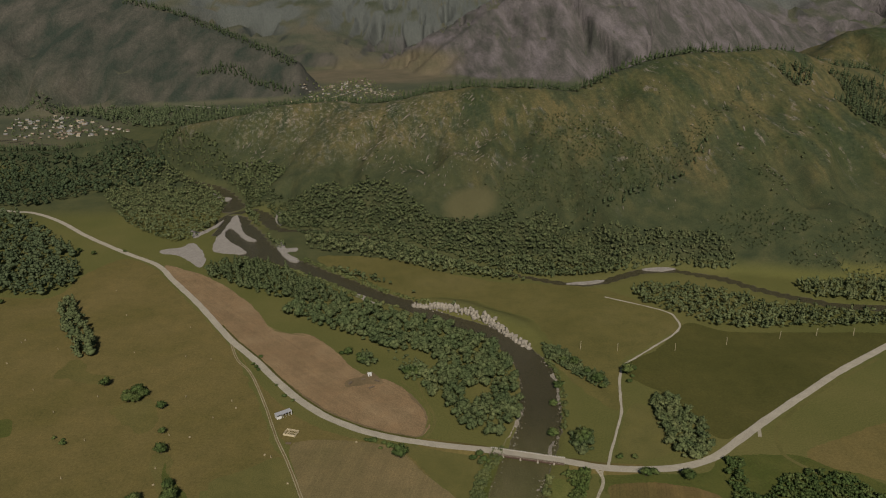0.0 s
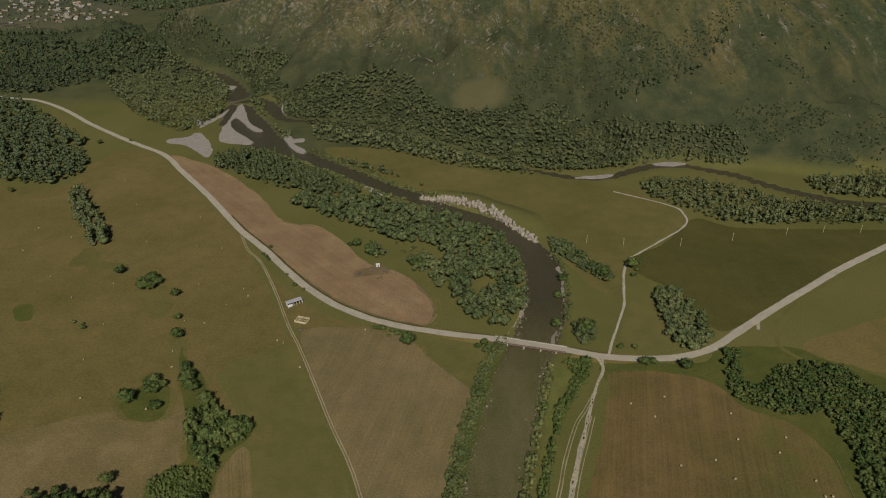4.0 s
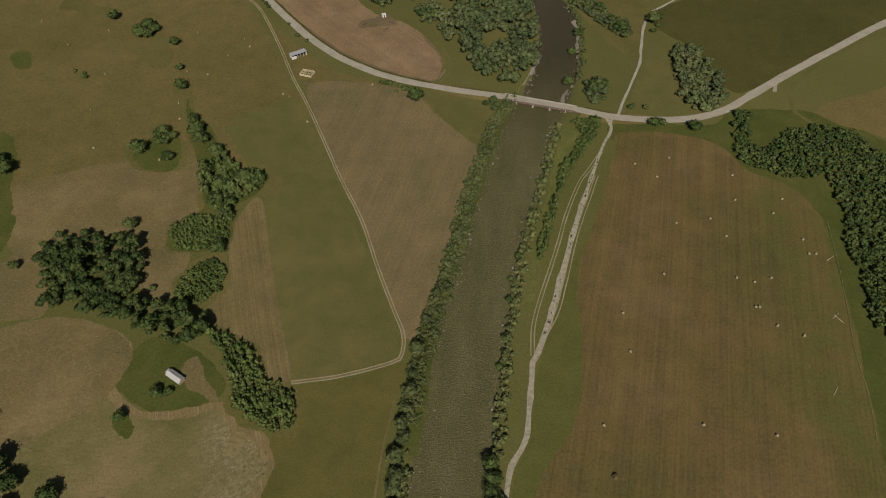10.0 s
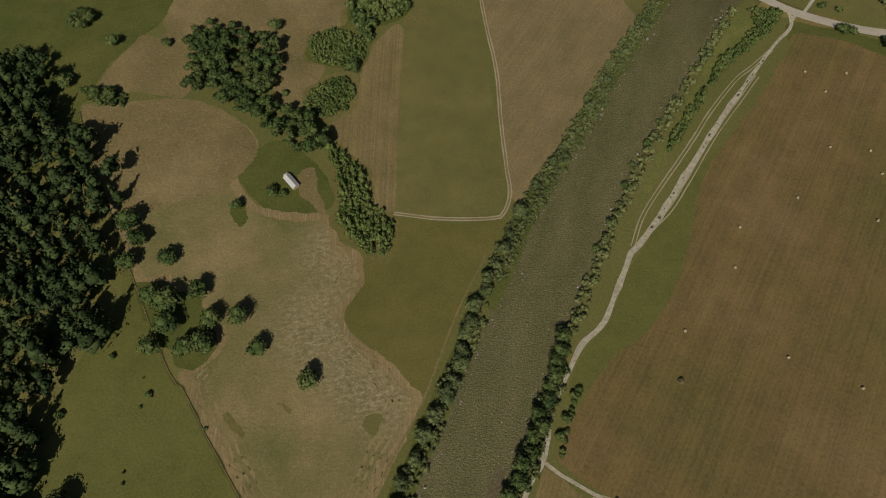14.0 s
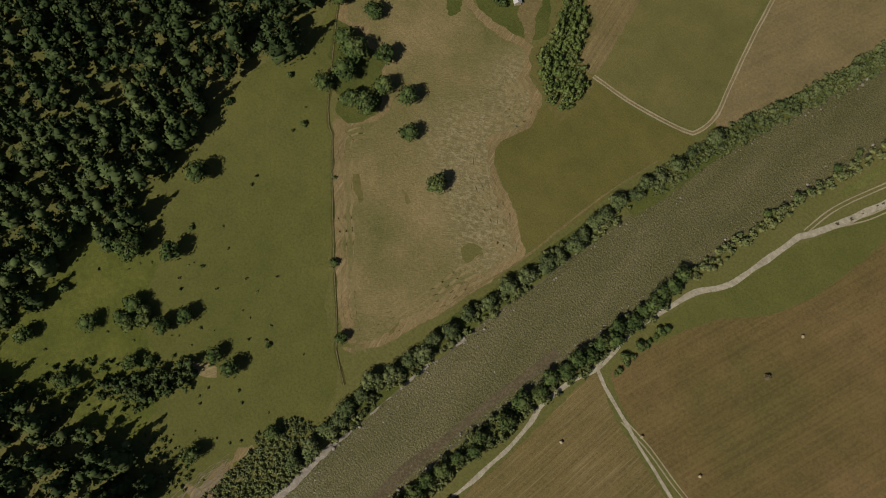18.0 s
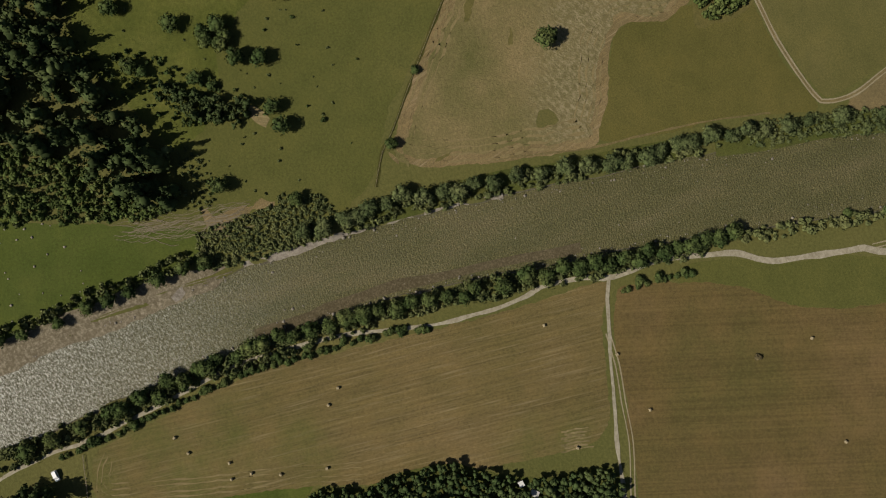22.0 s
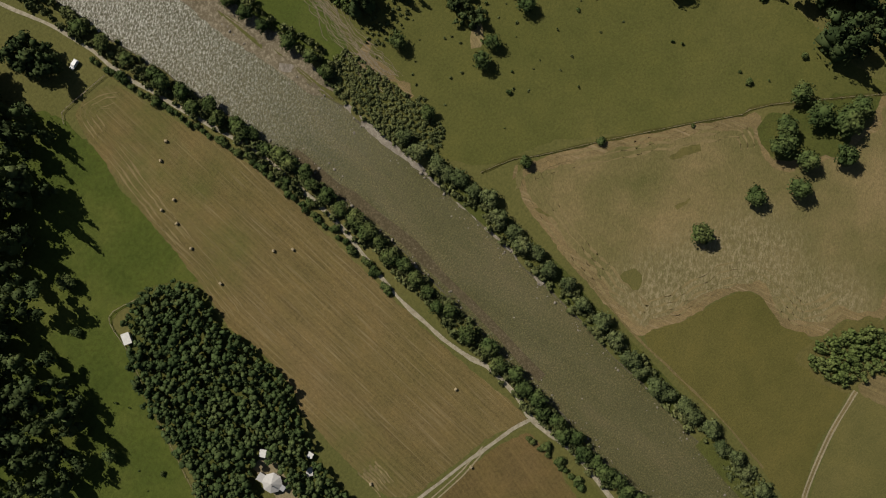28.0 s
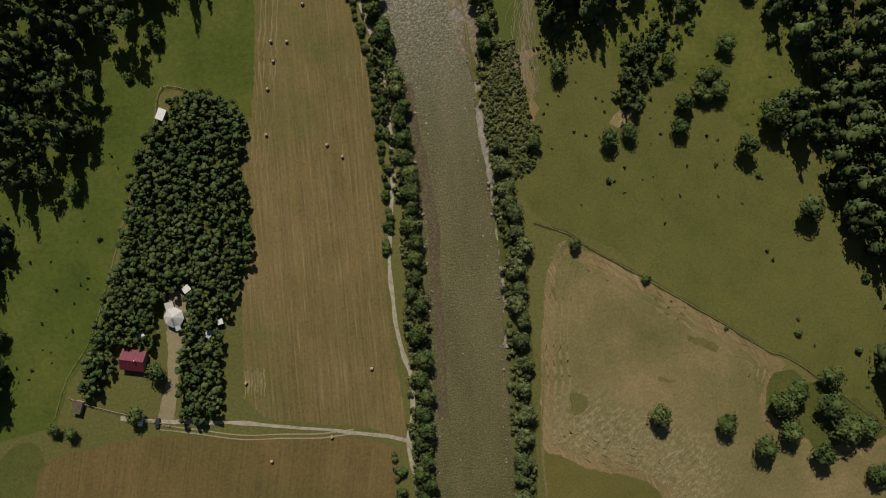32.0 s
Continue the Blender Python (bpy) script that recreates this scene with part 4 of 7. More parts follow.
EAST_EDGE = smooth_line([(-52, -2), (-47, 8), (-42, 26), (-39, 49), (-37, 74), (-40, 83), (-55, 91), (-77, 99), (-84, 111), (-82, 127), (-88, 138), (-102, 145)], 2.0)
WEST_EDGE = smooth_line([(-62, -4), (-86, 13), (-112, 33), (-134, 51), (-138, 60), (-133, 68)], 2.0)
for k in range(4):
    ribbon("mown_swath", EAST_EDGE, 0.3, 0.128 + 0.001 * k, SWATH, "dry mown swath along the edge of a meadow", "swath", 2.2, 1.6 + 3.1 * k)
    if k < 3:
        ribbon("mown_swath", WEST_EDGE, 0.3, 0.128 + 0.001 * k, SWATH, "dry mown swath along the edge of a meadow", "swath", 2.2, -1.8 - 3.0 * k)
ribbon("weed_strip", smooth_line([(-44, -17), (-58, -10), (-66, -3), (-88, 13), (-101, 23), (-123, 40), (-139, 53), (-151, 60), (-202, 109), (-221, 128), (-258, 166), (-270, 180)], 2.0), 1.5, 0.131, GRASS_RIGHT, "strip of rank dark weeds below a fence", "weeds", 0.9)
sheet("meadow", [(-185, -60), (-150, -44), (-122, -66), (-100, -74), (-84, -94), (-108, -112), (-150, -130), (-188, -95)], ROUGH, 0.0440, "rough yellow-green pasture at the forest edge", "meadow", 5)
sheet("flood_debris", [(-60, -124), (-50, -114), (-46, -98), (-47, -66), (-51, -66), (-54, -90)], STUBBLE_EDGE, 0.0610, "brown flood debris and dead grass beside the river", "debris", 7, 1.0)
sheet("scrape", [(-94, -63), (-92, -56), (-87, -53), (-84, -56), (-88, -61)], STRAWY, 0.0600, "bare sandy scrape between two trees", "scrape", 1.5)

# ---- roads ----

ROAD_LINE = smooth_line([(-1150, 1180), (-900, 1120), (-672, 1029), (-611, 1010), (-546, 962), (-476, 894), (-396, 825), (-337, 778), (-300, 728), (-248, 658), (-200, 587), (-179, 560), (-158, 534), (-139, 508), (-123, 487), (-111, 472.5), (-97, 458), (-84, 446.5), (-65, 433.5), (-47, 424), (-30, 417.5), (-13, 412.5), (1, 408.5), (18, 404), (33, 400.2), (65, 391.5), (85, 386), (107, 379.5), (131, 377), (163, 378), (190, 388), (217, 408), (247, 431), (286, 459), (334, 493), (391, 529), (470, 578), (570, 634), (760, 740), (1200, 960)], 4.0)
NEAR = np.clip((75 - np.hypot(ROAD_LINE[:, 0] - 61, ROAD_LINE[:, 1] - 392.6)) / 45, 0, 1)
RISE = 1.3 * NEAR * NEAR * (3 - 2 * NEAR)
DITCH = ROAD_LINE[(ROAD_LINE[:, 0] > -215) & (ROAD_LINE[:, 0] < -16)]
ribbon("dark_verge", DITCH, 1.7, 0.07, GRASS_RIGHT, "dark weedy ditch between road and plot", "verge", 0.8, 4.4)
ribbon("road", ROAD_LINE, 6.4, 0.16 + RISE, ROAD, "pale gravel main road", "road", 0.5, 0, 0.08)
for a, b in (((61 - 78, 60 + 360), (36, 399.5)), ((86, 385.7), (61 + 78, 377))):
    some = (ROAD_LINE[:, 0] >= a[0]) & (ROAD_LINE[:, 0] <= b[0]) & (ROAD_LINE[:, 1] > 370) & (ROAD_LINE[:, 1] < 425)
    bank = ROAD_LINE[some]
    for s in (-1, 1):
        top, low = 0.1 + RISE[some], -0.05
        ribbon("embankment", bank, 3.6, low if s > 0 else top, GRASS_BROWN, "low grassy embankment of the road", "embankment", 0.1, s * 4.9, 0, top if s > 0 else low)


def climb(line, base):
    """Heights of a lane that ramps up to the raised main road."""
    gap = np.hypot(line[:, None, 0] - ROAD_LINE[None, :, 0], line[:, None, 1] - ROAD_LINE[None, :, 1])
    return base + RISE[gap.argmin(1)] * np.clip((8.5 - gap.min(1)) / 4.0, 0, 1)


GRAVEL_LINE = smooth_line([(103, 382.5), (106, 377), (108, 371), (107, 364), (99, 347), (89, 320), (78, 290), (69, 262), (60, 233), (53, 210), (44, 186), (42, 182), (39, 162), (36, 142), (28, 127), (25, 113), (22, 94), (23, 72), (20, 59), (19, 41), (22, 23), (21, -12), (15, -46), (14, -71), (14, -96), (19, -121), (24, -146), (28, -170), (30, -195), (44, -240), (80, -330), (140, -440)], 3.0)
ribbon("gravel_road", GRAVEL_LINE, np.where(GRAVEL_LINE[:, 1] < 62, 1.8, 2.3) + 1.3 * np.clip(1 - np.abs(GRAVEL_LINE[:, 1] - 225) / 100, 0, 1), climb(GRAVEL_LINE, 0.11), LANE, "narrow pale gravel lane along the river", "lane", 0.8, 0, 0.03)
SPUR_LINE = smooth_line([(107.5, 370), (109, 375), (113, 379.5)], 1.0)
ribbon("lane_spur", SPUR_LINE, 2.2, climb(SPUR_LINE, 0.115), LANE, "short pale gravel spur to the main road", "lane", 0.3)
PUDDLE = plain("muddy_puddle", (0.060, 0.050, 0.032), 0.18, 0.2, 0.6)
q = np.random.default_rng(17)
for k in range(24):
    at = GRAVEL_LINE[int(np.argmin(np.abs(GRAVEL_LINE[:, 1] - q.uniform(200, 352))))]
    r = q.uniform(0.35, 0.8) * (1 + 0.25 * q.normal(size=11).clip(-1, 1))
    a = np.arange(11) * 2 * math.pi / 11
    out = [(r[m] * 0.7 * math.cos(a[m]) + 0.4 * r[m] * math.sin(a[m]), 1.5 * r[m] * math.sin(a[m]), 0.0) for m in range(11)]
    ob = tagged(new("puddle", mesh_of("puddle", out, [tuple(range(11))], PUDDLE)), "dark muddy puddle in the gravel lane", "puddle", "puddles in the lane", "structure")
    ob.matrix_basis = pose(at[0] + q.uniform(-0.9, 0.9), at[1], 0.165)
FORK_LINE = smooth_line([(24, 70), (36, 66), (56, 61), (76, 57), (94, 53), (113, 50), (126, 48), (146, 44)], 3.0)
ribbon("farm_lane", FORK_LINE, 1.7, 0.13, LANE, "pale earth lane to a farmstead", "lane", 0.8)
PATH_LINE = smooth_line([(113.5, 378), (116, 385), (120, 395), (124, 404), (134, 428), (141, 446), (147, 473), (153, 496), (161, 514), (174, 526), (189, 539), (229, 576), (236, 602), (228, 621), (179, 656)], 3.0)
ribbon("farm_path", PATH_LINE, 2.0, climb(PATH_LINE, 0.11), ROAD, "narrow pale path across a meadow", "path", 0.6)
ribbon("drive", smooth_line([(127, 47), (123, 38), (121, 23), (119, 8)], 3.0), 3.4, 0.12, TRACK, "trodden earth drive among trees", "drive", 1.0)
ribbon("far_road", smooth_line([(-792, 2151), (-610, 2060), (-494, 2068), (-358, 2168), (-241, 2428), (-134, 2268)], 20.0), 7, 0.3, ROAD, "far pale road across the plain", "road", 1.0)
ribbon("field_track", smooth_line([(384, 516), (307, 467), (253, 424), (239, 396), (245, 376), (284, 334)], 4.0), 3.0, 0.09, OLIVE_PALE, "faint grassy track round a meadow", "track", 0.4)
ribbon("track_bed", smooth_line([(-194, 578), (-178, 541), (-160, 516), (-138, 470), (-118, 422), (-105, 395), (-94, 370), (-72, 318), (-54, 279), (-42, 244), (-32, 217), (-25, 199), (-25, 186), (-30, 181), (-55, 173), (-79, 169)], 3.0), 2.0, 0.094, WARM, "brown trodden strip of a field track", "track", 0.5)
for line, gap in ((smooth_line([(-194, 578), (-178, 541), (-160, 516), (-138, 470), (-118, 422), (-105, 395), (-94, 370), (-72, 318), (-54, 279), (-42, 244), (-32, 217), (-25, 199), (-25, 186), (-30, 181), (-55, 173), (-79, 169)], 3.0), 1.6), (smooth_line([(98, 343), (88, 326), (80, 313), (69, 285), (62, 262), (55, 241), (46, 214), (43, 200), (42, 186)], 3.0), 1.8), (smooth_line([(92, 320), (88, 309), (74, 271), (63, 233), (57, 214), (50, 200)], 3.0), 1.9),
                  (smooth_line([(46, 63), (60, 63), (76, 61), (95, 59), (114, 54), (130, 50)], 3.0), 1.8)):
    for s in (-1, 1):
        ribbon("wheel_track", line, 0.62, 0.10, RUT, "pale wheel rut worn through the grass", "track", 0.25, s * gap / 2)

ribbon("lay_by", smooth_line([(238, 425), (234, 417), (231, 409)], 1.5), 2.6, 0.12, LANE, "short pale gravel spur beside the main road", "lane", 0.5)
PALE_SHINGLE = make_gravel("pale_pinkish_shingle", (0.13, 0.112, 0.085), (0.20, 0.175, 0.14), (0.33, 0.30, 0.25), 0.8)
WEST_SIDE = np.array([p for p in RIVER if -340 < p[1] < -84])
FADE = np.clip((-84 - WEST_SIDE[:, 1]) / 40, 0.05, 1)
ribbon("beach", WEST_SIDE, 6.0 * FADE, 0.05, BEACH, "pinkish shingle sloping into the river", "beach", 0.6, 17.0, 0, -1.25)
ribbon("beach", WEST_SIDE, 8.0 * FADE, 0.055, BEACH, "pinkish shingle beach with flood debris", "beach", 2.2, 20.0 + 3.2 * FADE, 0)
STRAND = smooth_line([(-21, -116), (-28, -98), (-26.5, -66), (-28, -34), (-28, -8), (-27, 20), (-25, 36)], 1.5)
ribbon("beach", STRAND, 2.9 + 1.6 * fractal(np.arange(len(STRAND)) * 0.21, np.zeros(len(STRAND)), 71, 3), 0.02, PALE_SHINGLE, "narrow pale shingle edge between trees and water", "beach", 0.9, 0, 0, -1.2)
ribbon("grass_path", smooth_line([(-27, 160), (-31, 135), (-33, 107), (-34, 83), (-35, 73), (-40, 44), (-41, 32)], 2.0), 0.9, 0.1275, DRY, "faint pale path between a hayfield and the bank trees", "path", 0.5)
for y0, y1, side, far in ((-36, 128, 1, 22.5), (128, 396, 1, 21.0)):
    bank = np.array([p for p in RIVER if y0 < p[1] < y1])
    ribbon("river_verge", bank, 10.0, 0.126, LUSH, "green grassy verge along the river bank", "verge", 2.2, side * far)
for line, z, other in (([(46, 404), (55, 423), (62, 443), (65, 454)], 0.06, -1.2), ([(76.5, 393), (79, 402), (83, 411)], -1.2, 0.06), ([(95, 458), (98, 478), (98.5, 492), (97, 504)], -1.2, 0.06)):
    ribbon("beach", smooth_line(line, 1.5), 2.8, z, PALE_SHINGLE, "narrow pale shingle strand beside the bridge", "beach", 1.4, 0, 0, other)
EAST_SIDE = np.array([p for p in RIVER if -90 < p[1] < 70])
ribbon("stony_shallows", EAST_SIDE, 5.5, -1.235, SHALLOWS, "reddish-brown stones in shallow water below the bank", "shallows", 3.0, -12.0)


# ---- trees ----
ICO = {}


def ico(sub):
    if sub not in ICO:
        bm = bmesh.new()
        bmesh.ops.create_icosphere(bm, subdivisions=sub, radius=1.0)
        bm.verts.ensure_lookup_table()
        ICO[sub] = (np.array([v.co for v in bm.verts]), np.array([[v.index for v in fc.verts] for fc in bm.faces]))
        bm.free()
    return ICO[sub]


def clumps(rng, centres, normals, size, rough):
    """One small bent leaf clump (two triangles) at each centre, and the way its corners face."""
    n = len(centres)
    t = rng.normal(size=(n, 3))
    nn = normals + rng.normal(size=(n, 3)) * 0.55
    nn /= np.linalg.norm(nn, axis=1, keepdims=True)
    u = np.cross(nn, t)
    u /= np.maximum(np.linalg.norm(u, axis=1, keepdims=True), 1e-6)
    v = np.cross(nn, u)
    s = size * rng.uniform(0.6, 1.35, (n, 1))
    lift = nn * s * rng.uniform(-0.35, 0.45, (n, 1))
    a, b, c, d = centres - u * s, centres - v * s * 0.8 + lift, centres + u * s, centres + v * s * 0.8 + lift
    verts = np.stack([a, b, c, d], 1).reshape(-1, 3)
    i = np.arange(n) * 4
    facing = normals + nn * rough
    facing /= np.linalg.norm(facing, axis=1, keepdims=True)
    return verts, np.concatenate([np.c_[i, i + 1, i + 2], np.c_[i, i + 2, i + 3]]), np.repeat(facing, 4, axis=0)


def crown_arrays(seed, r, h, lobes, leaves, sub, size, pointed=False, core=0.70, rough=0.7):
    """Crown of a tree that stands at the origin: lobes with ragged leaf clumps over them."""
    rng = np.random.default_rng(seed)
    vs, fs, k = [], [], 0
    iv, jf = ico(sub)
    cs, ns, ways = [], [], []
    for n in range(lobes):
        if pointed:
            q = n / max(1, lobes - 1)
            c = np.array([*rng.normal(0, 0.08 * r, 2), h * (0.22 + 0.68 * q)])
            rad = np.array([1, 1, 0.62]) * r * (1.02 - 0.86 * q)
            rad[2] = max(rad[2], h / lobes * 0.75)
        else:
            a = n * 2.399 + rng.uniform(-0.3, 0.3)
            d = r * 0.56 * math.sqrt((n + 0.3) / lobes)
            c = np.array([d * math.cos(a), d * math.sin(a), h * rng.uniform(0.28, 0.56) + h * 0.20 * (1 - d / r)])
            rad = r * rng.uniform(0.36, 0.52) * np.array([1, 1, 0.95]) * (1.25 if n == 0 else 1)
        bump = 1 + 0.22 * rng.normal(size=(len(iv), 1)).clip(-1.3, 1.3)
        v = c + iv * rad * bump * core
        vs.append(v)
        ways.append(iv)
        fs.append(jf + k)
        k += len(v)
        m = max(2, leaves // lobes)
        d = rng.normal(size=(m, 3))
        d[:, 2] = np.abs(d[:, 2]) * 1.1 - 0.35
        d /= np.linalg.norm(d, axis=1, keepdims=True)
        cs.append(c + d * rad * rng.uniform(0.70, 1.12, (m, 1)))
        ns.append(d)
    lv, lf, lw = clumps(rng, np.concatenate(cs), np.concatenate(ns), size, rough)
    return np.concatenate(vs + [lv]), np.concatenate(fs + [lf + k]), np.concatenate(ways + [lw])


def trunk_arrays(h, r0, seed=0, limbs=3):
    rng = np.random.default_rng(seed)
    verts, faces = [], []

    def limb(a, b, ra, rb, sides=6):
        k = len(verts)
        d = (b - a) / np.linalg.norm(b - a)
        u = np.cross(d, (0.3, 0.9, 0.1))
        u /= np.linalg.norm(u)
        w = np.cross(d, u)
        for c, r in ((a, ra), (b, rb)):
            for s in range(sides):
                q = 2 * math.pi * s / sides
                verts.append(c + r * (u * math.cos(q) + w * math.sin(q)))
        for s in range(sides):
            t = (s + 1) % sides
            faces.append((k + s, k + t, k + sides + t, k + sides + s))

    limb(np.array([0, 0, -0.15]), np.array([0, 0, h * 0.55]), r0, r0 * 0.55)
    for n in range(limbs):
        q = rng.uniform(0, 6.28)
        limb(np.array([0, 0, h * rng.uniform(0.3, 0.5)]), np.array([math.cos(q) * h * 0.22, math.sin(q) * h * 0.22, h * rng.uniform(0.6, 0.72)]), r0 * 0.5, r0 * 0.2, 5)
    return np.array(verts), np.array(faces)


TREE_KINDS = {}


def tree_kind(key, seed, r, h, lobes, leaves, mat, size, sub=2, pointed=False):
    v, f, way = crown_arrays(seed, r, h, lobes, leaves, sub, size, pointed)
    crown = array_mesh("crown", v, f, mat, way)
    trunk = array_mesh("trunk", *trunk_arrays(h, 0.05 * r + 0.06, seed), BARK)
    TREE_KINDS[key] = (trunk, crown, r)


for n in range(5):
    tree_kind(("broad", n), 10 + n, 5.0, 8.6, 10 + n % 3, 680, LEAF, 0.40, 1)
for n in range(3):
    tree_kind(("willow", n), 30 + n, 5.0, 8.0, 11, 680, LEAF_GREY, 0.40, 1)
for n in range(3):
    tree_kind(("bush", n), 50 + n, 5.0, 6.0, 8, 380, LEAF, 0.55, 1)
TREE_LABELS = {"broad": ("round-crowned deciduous tree with dark green leaves standing in grass", "tree"),
               "willow": ("grey-green willow with a dense rounded crown on the river bank", "tree"),
               "bush": ("low spreading dark green shrub in the grass", "shrub")}


def plant(kind, x, y, r, rng, group):
    if r > 8.0:
        for k in range(5):
            a = k * 1.26 + rng.uniform(0, 0.6)
            plant(kind, x + math.cos(a) * r * 0.55, y + math.sin(a) * r * 0.5, r * rng.uniform(0.42, 0.58), rng, group)
        return None
    trunk, crown, r0 = TREE_KINDS[(kind, rng.integers(0, 5 if kind == "broad" else 3))]
    s = r / r0
    m = pose(x, y, float(ground_at(x, y)), 0, 0, rng.uniform(0, 360))
    label, cat = TREE_LABELS[kind]
    ob = thing(cat, m, label, cat, group)
    hs = s * rng.uniform(0.78, 1.0)
    for nm, me in (("trunk", trunk), ("crown", crown)):
        part(nm, me, ob, "", Matrix.Diagonal((s, s, hs, 1)))
    return ob


rng = np.random.default_rng(7)
SCATTERED = [(-86, 73, 6), (-114, 80, 5.5), (-129, 92, 6), (-60, -5, 3.5), (-89, 14, 2.5), (-90, -51, 4.5), (-81, -49, 5), (-140, -38, 6), (-163, -7, 7), (-113, -50, 5), (-116, -60, 5), (-128, -67, 9), (-138, -84, 5), (-112, -80, 4), (-63, -82, 5), (-48, -52, 4), (-163, -53, 9), (-153, -50, 8), (-112, -82, 2.6), (-121, -102, 3.5), (-159, -84, 3), (-125, -106, 5), (-152, -108, 5), (-107, -74, 3), (-153, 40, 1), (-138, 74, 7), (-79, -31, 1.5)]
SCATTERED += [(-145, -25, 1.5), (-121, 40, 1.2), (-127, -32, 1.2), (-176, 110, 6), (-204, 122, 7), (-195, 115, 6), (-194, 102, 6), (-174, 89, 6), (-165, 88, 8), (-161, 66, 6), (-146, 70, 6), (-141, 87, 6), (-153, 98, 6), (-159, 78, 7), (-157, 148, 4), (-277, 231, 5), (-306, 242, 9), (-259, 168, 3), (-250, 242, 2.5), (-190, 271, 5), (-287, 195, 6), (-305, 177, 6), (-257, 194, 5), (-267, 193, 5), (-152, 46, 2), (-185, 26, 2.5), (-244, 480, 12), (-276, 500, 5.5), (-217, 464, 4.5), (-204, 431, 3.5)]
SCATTERED += [(-305, 269, 5.5), (-318, 262, 5), (-311, 264, 3.5), (-302, 266, 3.5), (-340, 308, 6), (-354, 307, 6), (28, 395, 3.4), (31, 391, 3.0), (24, 391, 3.4), (34, 388, 2.4), (-52, 416, 2.2), (-49, 415, 2.6), (-39, 412, 2.4), (-32, 408, 2.2), (-154, 520, 2.2), (-161, 530, 2.2), (-157, 543, 2.4), (-123, 477, 2.6), (-133, 494, 1.6), (-85, 545, 3.2), (160, 502, 3), (168, 507, 3), (158, 486, 3), (163, 495, 2.5)]
SCATTERED += [(-196, 407, 5.5), (-173, 357, 7), (-178, 369, 5), (-193, 352, 9), (-206, 339, 7), (-185, 331, 5), (-286, 317, 7), (-164, 226, 2.5), (-134, 254, 6), (-27, 396, 6.5), (-46, 415, 3), (-35, 408, 3), (103, 407, 7.5), (137, 370, 5), (143, 371, 4), (164, 366, 5.5), (135, 389, 3), (125, 389, 3), (160, 500, 7), (132, 487, 7), (-157, 525, 2.5), (-115, 470, 2), (-246, 240, 3.5), (-293, 327, 6), (-143, 161, 4), (-138, 162, 3), (-41, 406, 2), (-274, 425, 1.8), (-65, 530, 7), (-79, 544, 5)]
SCATTERED += [(-21, 507, 9), (111, -121, 5), (125, -104, 3), (-177, 57, 2), (138, 43, 4.5), (127, 26, 5), (154, -57, 4), (193, 1, 5), (187, -38, 5), (146, -35, 1.5), (174, 45, 3.5), (167, 47, 3.5), (-272, 420, 3), (-282, 428, 2), (-167, 348, 6), (-154, 336, 6), (-144, 323, 5), (-131, 312, 6.5), (-124, 315, 4.5), (-144, 305, 6), (-146, 292, 5), (-139, 283, 4.5), (-455, 830, 4), (-432, 819, 4), (-396, 827, 3), (-464, 673, 4)]
for x, y, r in SCATTERED:
    plant("broad" if r > 3.2 else "bush", x, y, r, rng, "scattered trees" if r > 3.2 else "scattered shrubs")
HEDGE = smooth_line([(30, -180), (29, -172), (25, -146), (21, -121), (17, -96), (17, -71), (17, -46), (18, -22), (21, -13)], 3.3)[:, :2]
for x, y in list(HEDGE) + list(smooth_line([(28, 74), (28, 82), (29, 90), (29, 99), (29, 106)], 3.0)[:, :2]):
    plant("bush", x + 1.6 + rng.uniform(-0.8, 0.8), y + rng.uniform(-0.8, 0.8), rng.uniform(1.5, 2.4), rng, "hedge bushes along the lane")
BANK_ROWS = [
    ("willow", 5.0, [(-17, 187), (-20, 164), (-22, 147), (-24, 130), (-25, 115), (-24, 100), (-26, 85), (-29, 65), (-31, 43), (-33, 25), (-33, 11), (-37, -7), (-35, -22), (-33, -34), (-34, -52)]),
    ("willow", 3.2, [(28, 386), (28, 365), (22, 341), (15, 314), (9, 289), (4, 266), (-1, 245), (-7, 225), (-12, 206), (-17, 189), (-19, 173), (-20, 155), (-23, 141)]),
    ("broad", 4.6, [(19, 127), (19, 115), (19, 102), (17, 90), (17, 78), (15, 65), (14, 51), (14, 36), (13, 13), (12, -1), (10, -16), (10, -31), (9, -44), (9, -61), (9, -76), (9, -88), (11, -103), (12, -113), (15, -126), (16, -140), (19, -155), (21, -168), (22, -180), (24, -193)]),
    ("bush", 2.6, [(21, -14), (20, -24), (19, -36), (17, -49), (16, -64), (16, -79), (17, -91), (20, -103), (21, -113), (27, -146), (29, -166), (28, 82), (29, 92), (29, 103)]),
    ("broad", 4.2, [(-32, -97), (-32, -107), (-30, -119), (-29, -132), (-28, -142), (-27, -152), (-25, -166), (-25, -181), (-24, -191)]),
    ("bush", 2.6, [(73, 371), (62, 330), (54, 314), (49, 289), (42, 271), (38, 253), (34, 237), (31, 221), (28, 196), (25, 180)]),
    ("broad", 4.5, [(110, 521), (119, 516), (126, 501), (91, 458), (99, 483), (83, 419), (134, 478), (106, 415), (100, 408)]),
]
for kind, r, row in BANK_ROWS:
    if r >= 4.6:
        row = row + [((a[0] + b[0]) / 2 + 1.5, (a[1] + b[1]) / 2) for a, b in zip(row[:-1], row[1:]) if -150 < a[1] < 150]
    for x, y in row:
        if kind == "broad" and 5 < x < 25 and -130 < y < 60:
            x -= 1.6
        q = rng.uniform(0.8, 1.15)
        plant(kind, x + rng.uniform(-1, 1), y + rng.uniform(-1, 1), r * q, rng, "bank trees")



